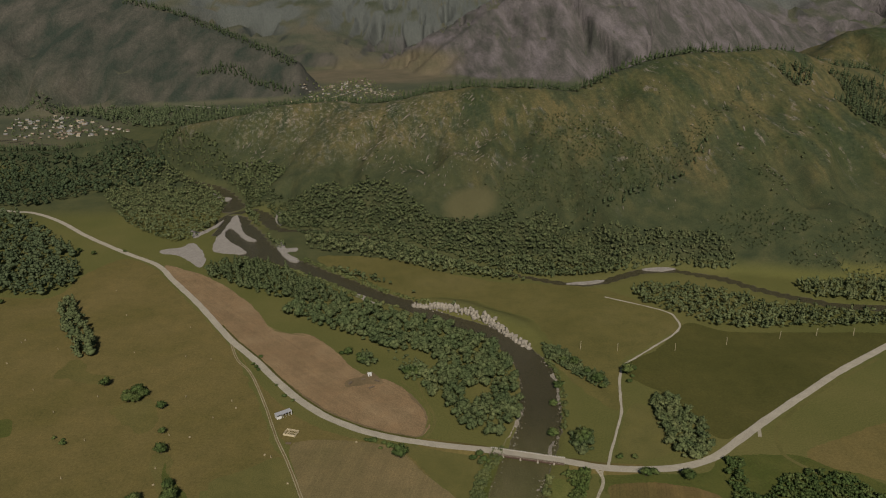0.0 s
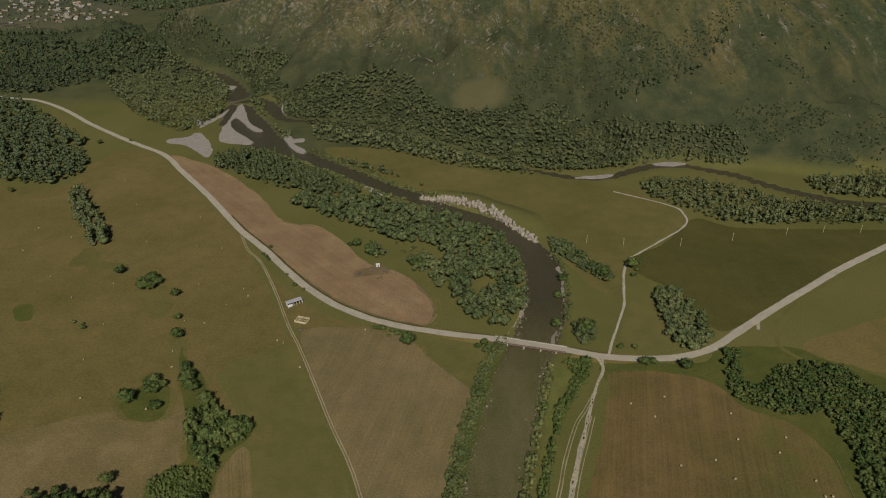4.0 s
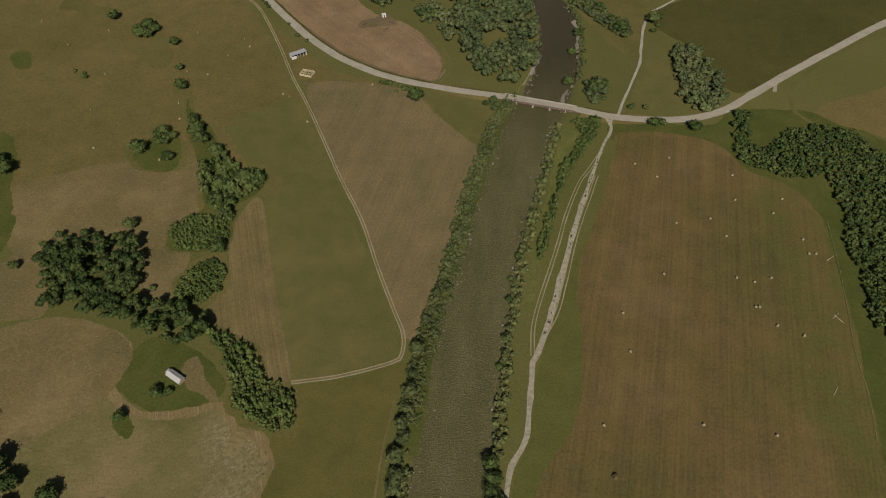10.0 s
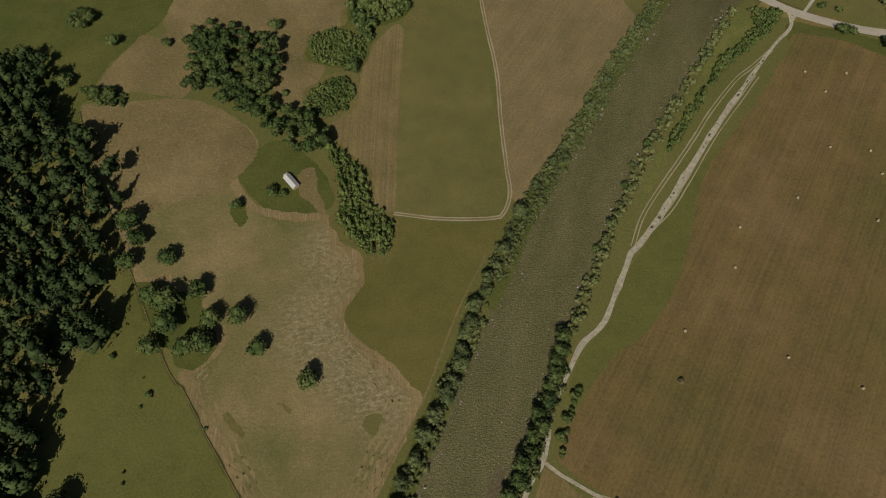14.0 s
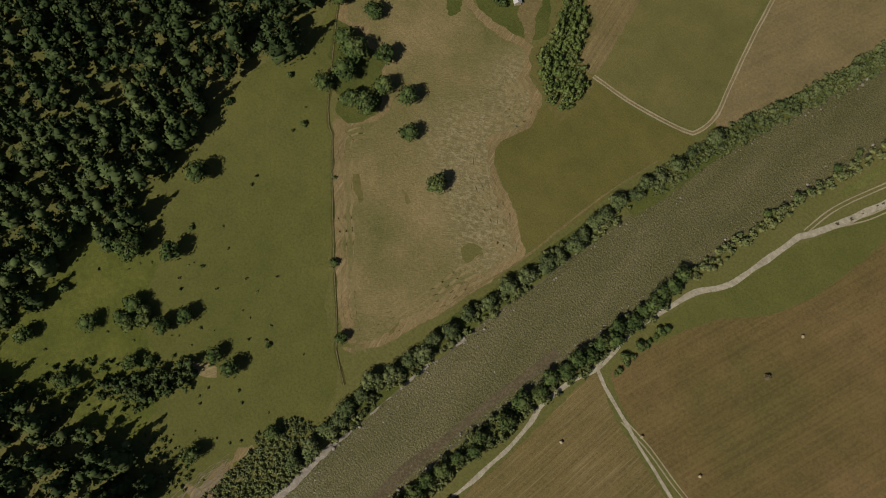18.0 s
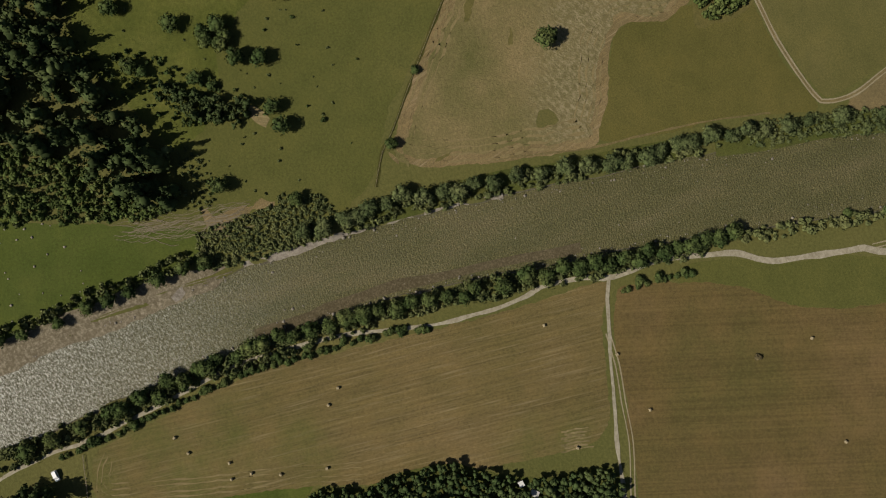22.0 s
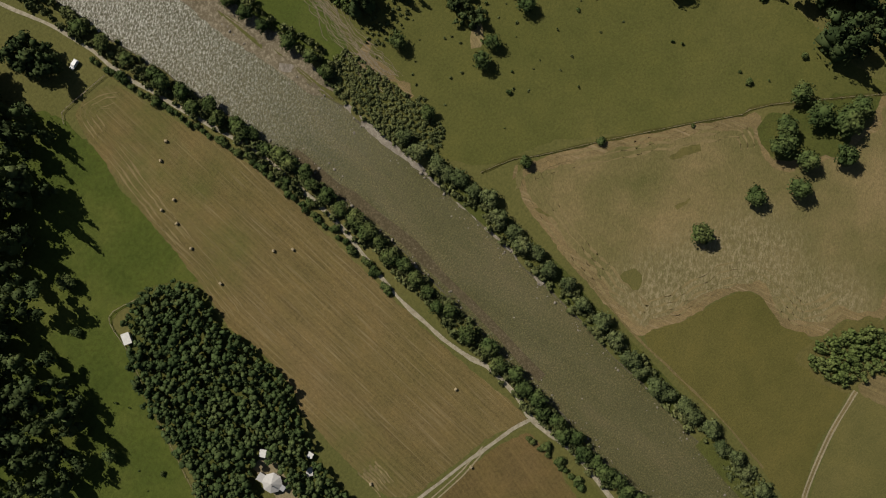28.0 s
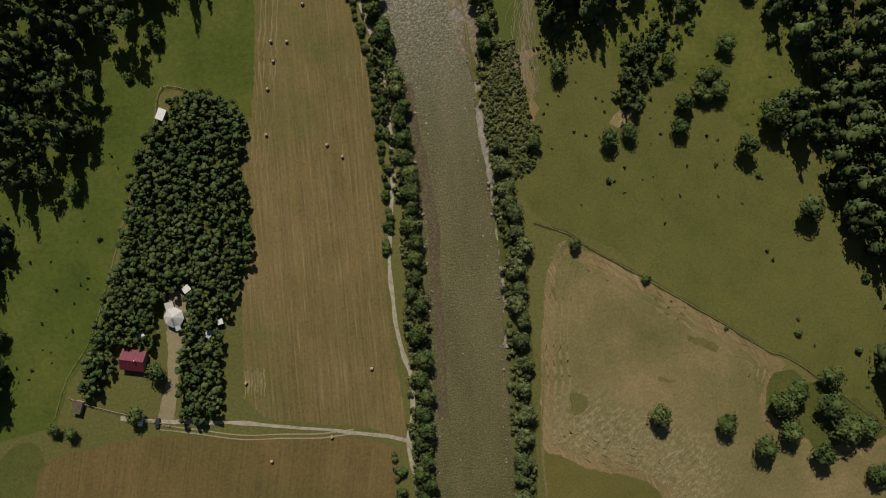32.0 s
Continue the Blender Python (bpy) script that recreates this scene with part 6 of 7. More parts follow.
# ---- things ----
def gable(length, width, wall, rise, over, wall_mat, roof_mat, base=0.0):
    """Meshes of a small house along x: the walls with gables, and the two roof slopes with their thickness."""
    l, w = length / 2, width / 2
    v = [(-l, -w, base), (l, -w, base), (l, w, base), (-l, w, base), (-l, -w, wall), (l, -w, wall), (l, w, wall), (-l, w, wall), (-l, 0, wall + rise), (l, 0, wall + rise)]
    f = [(0, 1, 5, 4), (2, 3, 7, 6), (1, 2, 6, 9, 5), (3, 0, 4, 8, 7), (0, 3, 2, 1)]
    walls = mesh_of("wall", v, f, wall_mat)
    lo, wo, t = l + over, w + over, 0.12
    drop = rise * over / w
    slopes = []
    for s in (-1, 1):
        a = [(-lo, s * wo, wall - drop), (lo, s * wo, wall - drop), (lo, 0, wall + rise), (-lo, 0, wall + rise)]
        vv = [(x, y, z + 0.03) for x, y, z in a] + [(x, y, z + 0.03 + t) for x, y, z in a]
        slopes.append(mesh_of("roof_slope", vv, [(0, 1, 2, 3), (4, 5, 6, 7), (0, 1, 5, 4), (1, 2, 6, 5), (2, 3, 7, 6), (3, 0, 4, 7)], roof_mat))
    return walls, slopes


def house(name, x, y, turn, size, mats, label, group="", windows=2, chimney=True, seams=0, roof_label=""):
    length, width, wall, rise = size
    ob = thing(name, pose(x, y, float(ground_at(x, y)), 0, 0, turn), label, "house", group)
    walls, slopes = gable(length, width, wall, rise, 0.45, mats[0], mats[1], -0.2)
    part("wall", walls, ob)
    for s, me in zip((-1, 1), slopes):
        r = part("roof", me, ob, roof_label)
        for k in range(seams):
            px = -length / 2 + (k + 0.5) * length / seams
            lean = math.degrees(math.atan2(rise, width / 2))
            part("roof_seam", box("roof_seam", (0.09, math.hypot(width / 2 + 0.4, rise), 0.07), mats[1], (0, 0, 0), 0), r, "",
                 pose(px, s * (width / 4 + 0.1), wall + rise / 2 + 0.12, -s * lean, 0, 0))
    part("ridge_cap", box("ridge_cap", (length + 0.9, 0.34, 0.12), mats[1], (0, 0, wall + rise + 0.14)), ob)
    for k in range(windows):
        px = (k - (windows - 1) / 2) * length / max(windows, 1)
        for s in (-1, 1):
            win = part("window", box("window", (0.95, 0.08, 1.1), WHITEWASH, (px, s * (width / 2 + 0.03), wall * 0.55)), ob, "white-framed window")
            part("pane", box("pane", (0.72, 0.05, 0.88), GLASS, (px, s * (width / 2 + 0.075), wall * 0.55), 0), win)
    if windows:
        part("door", box("door", (0.07, 0.95, 2.0), TIMBER, (length / 2 + 0.03, 0.3, 0.95)), ob, "plank door")
    if chimney:
        part("chimney", box("chimney", (0.55, 0.55, 1.5), CONCRETE, (length * 0.18, 0.3, wall + rise + 0.35)), ob)
    return ob


# homestead among the plantation
house("farmhouse", 136.5, 19.6, 166, (9.6, 8.2, 2.8, 2.3), (TIMBER, ROOF_RED), "timber farmhouse with a dark red sheet-metal gable roof", "", 3, True, 6, "dark red ribbed metal roof")


def octagon_house(x, y):
    ob = thing("octagonal_house", pose(x, y, 0, 0, 0, 10), "eight-sided house with a pale grey faceted roof in a clearing", "house")
    part("wall", tube("wall", 3.9, 3.9, 2.6, TIMBER, (0, 0, 1.25), 8, pose(0, 0, 0, 0, 0, 22.5)), ob)
    for k in range(8):
        a, b = radians(45 * k + 22.5), radians(45 * k + 67.5)
        r, z0, z1 = 4.5, 2.5, 4.5
        c, d = (r * math.cos(a), r * math.sin(a), z0), (r * math.cos(b), r * math.sin(b), z0)
        v = [c, d, (0, 0, z1), (c[0], c[1], z0 - 0.14), (d[0], d[1], z0 - 0.14), (0, 0, z1 - 0.14)]
        part("roof_facet", mesh_of("roof_facet", v, [(0, 1, 2), (5, 4, 3), (0, 3, 4, 1)], ROOF_PALE), ob)
    part("smoke_pipe", tube("smoke_pipe", 0.16, 0.16, 1.1, DARK, (0.4, 0.9, 4.6)), ob, "dark smoke pipe")
    part("porch_roof", box("porch_roof", (2.4, 2.2, 0.14), ROOF_GREY, (-0.4, 5.0, 2.5)), ob, "grey porch roof")
    for s in (-1, 1):
        part("porch_post", box("porch_post", (0.14, 0.14, 2.4), TIMBER, (-0.4 + s * 1.05, 5.9, 1.2)), ob)
    part("annexe_wall", box("annexe_wall", (3.2, 3.4, 2.2), TIMBER, (0.6, -5.0, 1.1)), ob)
    part("annexe_roof", box("annexe_roof", (3.7, 3.8, 0.14), ROOF_PALE, (0.6, -5.1, 2.3)), ob, "pale flat annexe roof")
    return ob


octagon_house(117, 3.5)


ROOF_RUST = plain("rusty_brown_roof", (0.075, 0.055, 0.04), 0.8, 0.3)


def hut(name, x, y, turn, size, label, roof=None, wallm=None):
    l, w, h = size
    ob = thing(name, pose(x, y, 0, 0, 0, turn), label, "hut", "small huts")
    part("wall", box("wall", (l, w, h), wallm or TIMBER, (0, 0, h / 2 - 0.05)), ob)
    part("roof", box("roof", (l + 0.5, w + 0.5, 0.14), roof or ROOF_PALE, (0, 0, h + 0.1)), ob)
    part("door", box("door", (0.85, 0.06, min(1.9, h * 0.8)), DARK, (0, -w / 2 - 0.02, h * 0.42)), ob)
    return ob


hut("hut", 110.3, -8, 30, (3.0, 2.4, 2.3), "small white-roofed hut in a clearing", WHITEWASH)
hut("hut", 97.5, 8, 10, (2.0, 2.0, 2.2), "small white-roofed hut at the edge of the plantation", WHITEWASH)
hut("hut", 103, 12.5, 50, (3.2, 2.4, 2.2), "pale-roofed hut half hidden among trees", ROOF_PALE)
hut("hut", 132, 9.5, 20, (2.2, 2.0, 2.2), "small white-roofed hut behind the farmhouse", WHITEWASH)
hut("shed", 163, 36.5, 68, (5.0, 3.4, 2.2), "low dark brown shed with a rusty roof beside a fence", ROOF_RUST)
hut("outhouse", 112.5, -85.5, 62, (4.6, 3.2, 2.2), "small shed with a white sheet roof beside a fence", WHITEWASH, WHITEWASH)

# cabin in the meadow
house("cabin", -136.5, 170.5, -33, (8.8, 3.4, 2.2, 1.1), (TIMBER, ROOF_PALE), "small timber cabin with a pale sheet roof in a grass yard", "", 2, False, 5, "pale sheet roof")
part("lean_to", box("lean_to", (2.2, 2.6, 1.7), ROOF_PALE, (-5.3, 0.3, 0.85)), bpy.data.objects["cabin"], "pale lean-to at the gable end")


def open_shed(x, y, turn):
    ob = thing("open_shed", pose(x, y, 0, 0, 0, turn), "open-fronted white roadside shed with a grey roof", "shed")
    l, w = 12.0, 4.6
    part("back_wall", box("back_wall", (l, 0.18, 3.3), WHITEWASH, (0, w / 2, 1.6)), ob)
    for s in (-1, 1):
        part("side_wall", box("side_wall", (0.18, w, 3.3), WHITEWASH, (s * l / 2, 0, 1.6)), ob)
    part("half_wall", box("half_wall", (3.6, 0.18, 2.3), WHITEWASH, (-l / 2 + 1.9, -w / 2, 1.15)), ob)
    for k in range(4):
        part("post", box("post", (0.24, 0.24, 3.4), WHITEWASH, (-1.2 + k * 2.3, -w / 2, 1.65)), ob)
    roof = part("roof", box("roof", (l + 0.6, w + 0.4, 0.16), ROOF_GREY), ob, "grey sheet roof sloping back", pose(0, 0, 3.35, -3, 0, 0))
    for k in range(9):
        part("roof_seam", box("roof_seam", (0.08, w + 0.3, 0.07), ROOF_GREY, (-5.4 + k * 1.35, 0, 0.11), 0), roof)
    return ob


open_shed(-118.5, 450.3, 33)


def log_frame(x, y, turn):
    """A roofless log house of four low walls and two cross walls."""
    ob = thing("log_house_frame", pose(x, y, 0, 0, 0, turn), "unfinished roofless house of pale stacked logs", "log house")
    for k in range(6):
        z = 0.14 + k * 0.27
        for s in (-1, 1):
            part("log", tube("log", 0.15, 0.13, 9.6, PALE_LOG, (0, s * 3.2, z), 8, pose(0, 0, 0, 0, 90, 0)), ob)
            part("log", tube("log", 0.15, 0.13, 7.0, PALE_LOG, (s * 4.6, 0, z + 0.13), 8, pose(0, 0, 0, 90, 0, 0)), ob)
        part("log", tube("log", 0.14, 0.12, 6.5, PALE_LOG, (-2.2, 0, z + 0.1), 8, pose(0, 0, 0, 90, 0, 0)), ob)
    for k in range(5):
        part("joist", tube("joist", 0.13, 0.11, 6.6, PALE_LOG, (-1.0 + k * 1.15, 0, 1.75), 8, pose(0, 0, 0, 90, 0, 0)), ob)
    part("floor_beam", box("floor_beam", (9.0, 0.25, 0.25), PALE_LOG, (0, 0.8, 0.2)), ob)
    return ob


PALE_LOG = plain("fresh_pale_log", (0.40, 0.335, 0.22), 0.85, 0.2)
log_frame(-108.3, 427, -17)
pile = thing("timber_pile", pose(-108, 415.5, 0, 0, 0, -8), "low pile of old brown planks beside a log house", "timber pile")
for k in range(7):
    part("plank", box("plank", (4.2 - 0.2 * (k % 3), 0.35, 0.22), BARK, (0.15 * (k % 2), -1.0 + (k % 4) * 0.55, 0.12 + 0.22 * (k // 4)), 0.02), pile)

# yard of the bare plot
hut("hut", -57, 507, 15, (3.0, 2.4, 2.2), "small white hut beside a bare plot", WHITEWASH, WHITEWASH)
for x, y, a, l in ((-54, 488, 35, 5.0), (-62, 501, 20, 4.0), (-50, 498, -35, 5.0)):
    ob = thing("log_stack", pose(x, y, 0.05, 0, 0, a), "stack of reddish-brown logs on bare soil", "log stack", "log stacks")
    for k in range(6):
        part("log", tube("log", 0.22, 0.2, l, BARK, (0, -0.7 + (k % 3) * 0.45 + 0.2 * (k // 3), 0.22 + 0.38 * (k // 3)), 8, pose(0, 0, 0, 0, 90, 0)), ob)
ob = thing("hay_rack", pose(-72, 495, 0, 0, 0, 60), "dark wooden rack on bare soil", "rack")
part("frame", box("frame", (4.0, 1.6, 1.4), BARK, (0, 0, 0.7)), ob)


def car(x, y, turn, paint, label, van=False):
    ob = thing("car", pose(x, y, 0.1, 0, 0, turn), label, "car", "parked cars")
    l, w = (4.8, 1.9) if van else (4.3, 1.7)
    prof = [(-l / 2, 0.35), (l / 2, 0.35), (l / 2, 0.8), (l * 0.28, 0.95), (l * 0.12, 1.75 if van else 1.42), (-l * 0.44, 1.8 if van else 1.40), (-l / 2, 0.95)]
    n = len(prof)
    v = [(px, s * (w / 2 - (0.12 if z > 1.2 else 0)), z) for s in (-1, 1) for px, z in prof]
    f = [tuple(range(n))[::-1], tuple(range(n, 2 * n))] + [(k, (k + 1) % n, n + (k + 1) % n, n + k) for k in range(n)]
    part("body", mesh_of("body", v, f, paint), ob)
    part("windscreen", mesh_of("windscreen", [(l * 0.27, -w * 0.40, 1.0), (l * 0.27, w * 0.40, 1.0), (l * 0.14, w * 0.38, 1.36), (l * 0.14, -w * 0.38, 1.36)], [(0, 1, 2, 3)], GLASS), ob, "dark windscreen", Matrix.Translation((0.03, 0, 0.03)))
    for s in (-1, 1):
        part("side_window", box("side_window", (l * 0.42, 0.03, 0.34), GLASS, (-l * 0.14, s * (w / 2 - 0.02), 1.15), 0), ob)
        for px in (-l * 0.3, l * 0.3):
            wheel = part("wheel", tube("wheel", 0.32, 0.32, 0.22, RUBBER, (px, s * (w / 2 - 0.05), 0.3), 14, pose(0, 0, 0, 90, 0, 0)), ob)
            part("rim", tube("rim", 0.18, 0.18, 0.24, ROOF_GREY, (px, s * (w / 2 - 0.04), 0.3), 10, pose(0, 0, 0, 90, 0, 0)), wheel)
    return ob


PAINT_DARK = plain("car_paint_dark", (0.03, 0.035, 0.04), 0.3, 0.05)
car(38.3, -184.4, 8, PAINT_WHITE, "white car parked on the grass beside trees", True)
car(137.0, 46.0, 70, PAINT_WHITE, "white van parked beside a fence", True)
car(140.0, 45.0, 20, PAINT_WHITE, "small white car parked under a tree")
car(130.0, 48.0, 78, PAINT_DARK, "small dark car parked beside the lane")


# bridge
# rust brown, taken darker to include the shade below the bridge deck
RUSTY = plain("rust_brown_steel", (0.075, 0.045, 0.032), 0.85, 0.3)


def build_bridge():
    a, b = Vector((36, 399.5, 0)), Vector((86, 385.7, 0))
    d = b - a
    turn = math.degrees(math.atan2(d.y, d.x))
    length = d.length
    ob = thing("bridge", pose((a.x + b.x) / 2, (a.y + b.y) / 2, 1.3, 0, 0, turn), "low concrete road bridge with white guard posts over the river", "bridge")
    part("deck", box("deck", (length, 6.6, 0.3), ROAD, (0, 0, 0.0)), ob)
    for s in (-1, 1):
        part("girder", box("girder", (length, 0.4, 1.5), RUSTY, (0, s * 2.75, -0.9)), ob, "rust-brown steel girder darkened for the shade below the deck")
        part("kerb", box("kerb", (length, 0.3, 0.28), RUSTY if s < 0 else CONCRETE, (0, s * 3.2, 0.29)), ob)
        rail = part("guard_rail", box("guard_rail", (length, 0.07, 0.14), RUSTY if s < 0 else CONCRETE, (0, s * 3.2, 0.95), 0.02), ob, "guard rail on close-set posts")
        for k in range(37):
            part("rail_post", box("rail_post", (0.42, 0.22, 0.8), WHITEWASH if s > 0 else RUSTY, (-length / 2 + 0.6 + k * (length - 1.2) / 36, s * 3.2, 0.6)), rail)
    for px in (-16, -4, 8, 19):
        pier = part("pier", box("pier", (0.9, 6.9, 4.4), CONCRETE, (px, 0, -2.6), 0.2), ob, "concrete pier standing in the river")
        part("pier_cap", box("pier_cap", (1.3, 7.2, 0.4), CONCRETE, (px, 0, -1.65)), pier)


build_bridge()


def bale_mesh():
    bm = bmesh.new()
    bmesh.ops.create_cone(bm, cap_ends=True, segments=14, radius1=0.65, radius2=0.65, depth=1.2, matrix=Matrix.Translation((0, 0, 0.6)) @ pose(0, 0, 0, 90, 0, 0))
    bmesh.ops.bevel(bm, geom=[e for e in bm.edges if len(e.link_faces) == 2 and any(len(f.verts) > 4 for f in e.link_faces)], offset=0.1, segments=1, affect="EDGES")
    return from_bm("hay_bale", bm, STRAW)


BALE = bale_mesh()
BALES = [(35, 37), (36, -57), (42, -63), (37, -131), (45, -127), (54, -111), (61, -112), (61, -103), (65, -91), (68, -71), (90, 36), (56, 64), (83, 71), (73, 148), (92, 189), (92, 213), (164, 218), (159, 238), (172, 206), (184, 200), (161, 269), (134, 279), (155, 283), (174, 299), (203, 300), (194, 288)]
BALES += [(205, 267), (205, 256), (209, 256), (168, 235), (178, 238), (120, 149), (153, 144), (166, 218), (119, 240), (130, 319), (118, 331), (-238, 342), (-191, 331), (-182, 425), (-158, 462), (-175, 356), (-189, 373), (-122, 402), (-100, 371), (-390, 586), (-382, 542), (-59, 414), (231, 325), (178, 321), (141, 337)]
for x, y in BALES:
    ob = tagged(new("hay_bale", BALE), "round pale straw bale lying on the mown field", "hay bale", "hay bales")
    ob.matrix_basis = pose(x, y, 0.03, 0, 0, rng.uniform(0, 180))


def haystack(x, y):
    v, f, way = crown_arrays(5, 1.9, 3.0, 5, 200, 2, 0.3)
    v[:, 2] = np.maximum(v[:, 2] - 0.9, -0.05)
    return tagged(new("haystack", array_mesh("haystack", v, f, OLD_HAY)), "dark weathered haystack standing alone in a mown field", "haystack")


OLD_HAY = plain("weathered_hay", (0.11, 0.088, 0.042), 0.95, 0.35, 1.5)
haystack(0, 0).matrix_basis = pose(74.3, 123.0, 0.05)


# fences
POST = box("post", (0.16, 0.16, 1.3), TIMBER, (0, 0, 0.6), 0.02)


def fence(pts, gap, label, rails=2):
    line = smooth_line(pts, gap)
    ob = thing("fence", pose(line[0][0], line[0][1], 0), label, "fence", "field fences")
    base = line[0][:2]
    for p in line:
        part("post", POST, ob, "", pose(p[0] - base[0], p[1] - base[1], 0))
    for p, q in zip(line[:-1], line[1:]):
        d = q[:2] - p[:2]
        l = float(np.linalg.norm(d))
        for k in range(rails):
            me = RAILS.setdefault(round(l, 1), box("rail", (round(l, 1), 0.07, 0.12), TIMBER, (0, 0, 0), 0))
            m = (p[:2] + q[:2]) / 2 - base
            part("rail", me, ob, "", pose(m[0], m[1], 0.55 + 0.5 * k, 0, 0, math.degrees(math.atan2(d[1], d[0]))))
    return ob


RAILS = {}
fence([(-44, -17), (-58, -10), (-66, -3), (-88, 13), (-101, 23), (-123, 40), (-139, 53), (-151, 60), (-202, 109), (-221, 128), (-258, 166), (-270, 180)], 6.0, "old grey post-and-rail fence between pasture and mown meadow", 1)
fence([(119, -72), (116, -84), (111, -98), (97, -94)], 3.5, "grey rail fence round a grassy corner of the plantation")
fence([(174, 40), (167, 24), (155, 8), (143, -20), (134, -43), (126, -61), (116, -84)], 5.0, "grey rail fence along the plantation", 1)
fence([(167, 32), (160, 36), (137, 45), (125, 50)], 3.5, "grey rail fence in front of the homestead")
fence([(33, -171), (47, -173), (58, -174), (61, -170)], 3.5, "grey rail fence at the end of a hay strip")
fence([(224, 281), (220, 255), (214, 223), (207, 191), (204, 166), (199, 143)], 6.0, "old grey fence between hayfield and wood", 1)

# fallen fence poles at the edge of the hayfield
for x, y, a in ((205, 213, 40), (189, 168, 52), (216, 253, 35), (206, 211, 120)):
    tagged(new("fallen_pole", tube("fallen_pole", 0.16, 0.12, 6.0, PALE_LOG, (0, 0, 0.16), 8, pose(0, 0, 0, 0, 90, 0))), "pale debarked pole lying at a field edge", "pole", "fallen poles").matrix_basis = pose(x, y, 0.06, 0, 0, a)

# overhead line poles
for x, y in [(-403, 1094), (130, 545), (162, 539), (213, 537), (263, 546), (316, 555), (352, 559), (386, 558)]:
    ob = thing("utility_pole", pose(x, y, 0, 0, 0, 20), "pale timber utility pole in a hay meadow", "utility pole", "utility poles")
    part("pole", tube("pole", 0.17, 0.12, 8.0, PALE_LOG, (0, 0, 3.9), 8), ob)
    part("crossarm", box("crossarm", (1.7, 0.12, 0.14), PALE_LOG, (0, 0, 7.3)), ob)
    for s in (-0.7, 0, 0.7):
        part("insulator", tube("insulator", 0.06, 0.05, 0.2, WHITEWASH, (s, 0, 7.47), 8), ob)


# rocks of the river cliff
def rock_mesh(seed, sx, sy, sz):
    q = np.random.default_rng(seed)
    v, f = ico(2)
    v = v * (1 + 0.22 * q.normal(size=(len(v), 1)).clip(-1.2, 1.2)) * np.array([sx, sy, sz])
    return array_mesh("rock", v, f, ROCK)


CLIFF = smooth_line([(-22, 648), (4, 637), (34, 619), (56, 598), (72, 572), (86, 552)], 2.2)
cliff = tagged(thing("cliff", pose(0, 0, 0), "pale broken rock face above the river bend", "cliff"), kind="structure")
ROCKS = [rock_mesh(k, 1.9, 2.1, 3.6) for k in range(5)] + [rock_mesh(9 + k, 1.2, 1.0, 1.1) for k in range(3)]
for p in CLIFF:
    for k in range(3):
        x, y = p[0] + rng.normal(0, 1.2) - 0.9 * k, p[1] + rng.normal(0, 1.2) - 1.6 * k
        big = k < 2
        z = float(ground_at(x, y))
        part("rock", ROCKS[int(rng.integers(0, 5) if big else rng.integers(5, 8))], cliff, "", pose(x, y, z + (1.6 - 0.5 * k), rng.uniform(-16, 16), rng.uniform(-16, 16), rng.uniform(0, 360)) @ Matrix.Diagonal((*[rng.uniform(0.6, 1.25)] * 2, rng.uniform(0.5, 1.15), 1)))


def outcrops(name, count, outline, size, label, seed, gather):
    """Pale broken rock that stands out of a hillside, as one body."""
    q = np.random.default_rng(seed)
    v0, f0 = ico(1)
    out = smooth_line(outline, 20, True)
    (x0, y0), (x1, y1) = out[:, :2].min(0), out[:, :2].max(0)
    x, y = q.uniform(x0, x1, count * 12), q.uniform(y0, y1, count * 12)
    ok = inside(x, y, out) & (fractal(x / 38, y / 60, 83, 4) > gather)
    x, y = x[ok][:count], y[ok][:count]
    z = ground_at(x, y)
    slope = np.stack([ground_at(x + 6, y) - ground_at(x - 6, y), ground_at(x, y + 6) - ground_at(x, y - 6)], 1)
    slope /= np.maximum(np.linalg.norm(slope, axis=1, keepdims=True), 1e-6)
    vs, fs, k = [], [], 0
    for n in range(len(x)):
        s = size * (0.4 + min(q.exponential(0.5), 2.0))
        v = v0 * (1 + 0.3 * q.normal(size=(len(v0), 1)).clip(-1, 1)) * (s * q.uniform(1.2, 3.4), s * 0.6, s * 0.55)
        c, sn = slope[n]
        vs.append(np.c_[v[:, 0] * c - v[:, 1] * sn + x[n], v[:, 0] * sn + v[:, 1] * c + y[n], v[:, 2] + v[:, 0] * 0.45 + z[n] + 0.15 * s])
        fs.append(f0 + k)
        k += len(v)
    return tagged(new(name, array_mesh(name, np.concatenate(vs), np.concatenate(fs), OUTCROP)), label, "rocks", "", "stuff")


outcrops("hill_outcrops", 520, [(-420, 1190), (-219, 1090), (-54, 950), (60, 900), (140, 960), (82, 1120), (-65, 1170), (-262, 1260)], 1.15, "pale rock outcrops streaking the grassy hillside", 31, -0.05)
outcrops("hill_outcrops", 260, [(140, 900), (330, 760), (560, 700), (760, 880), (640, 1090), (440, 1090), (222, 1050), (120, 1060)], 1.0, "scattered pale rocks on the grassy hillside", 32, -0.05)


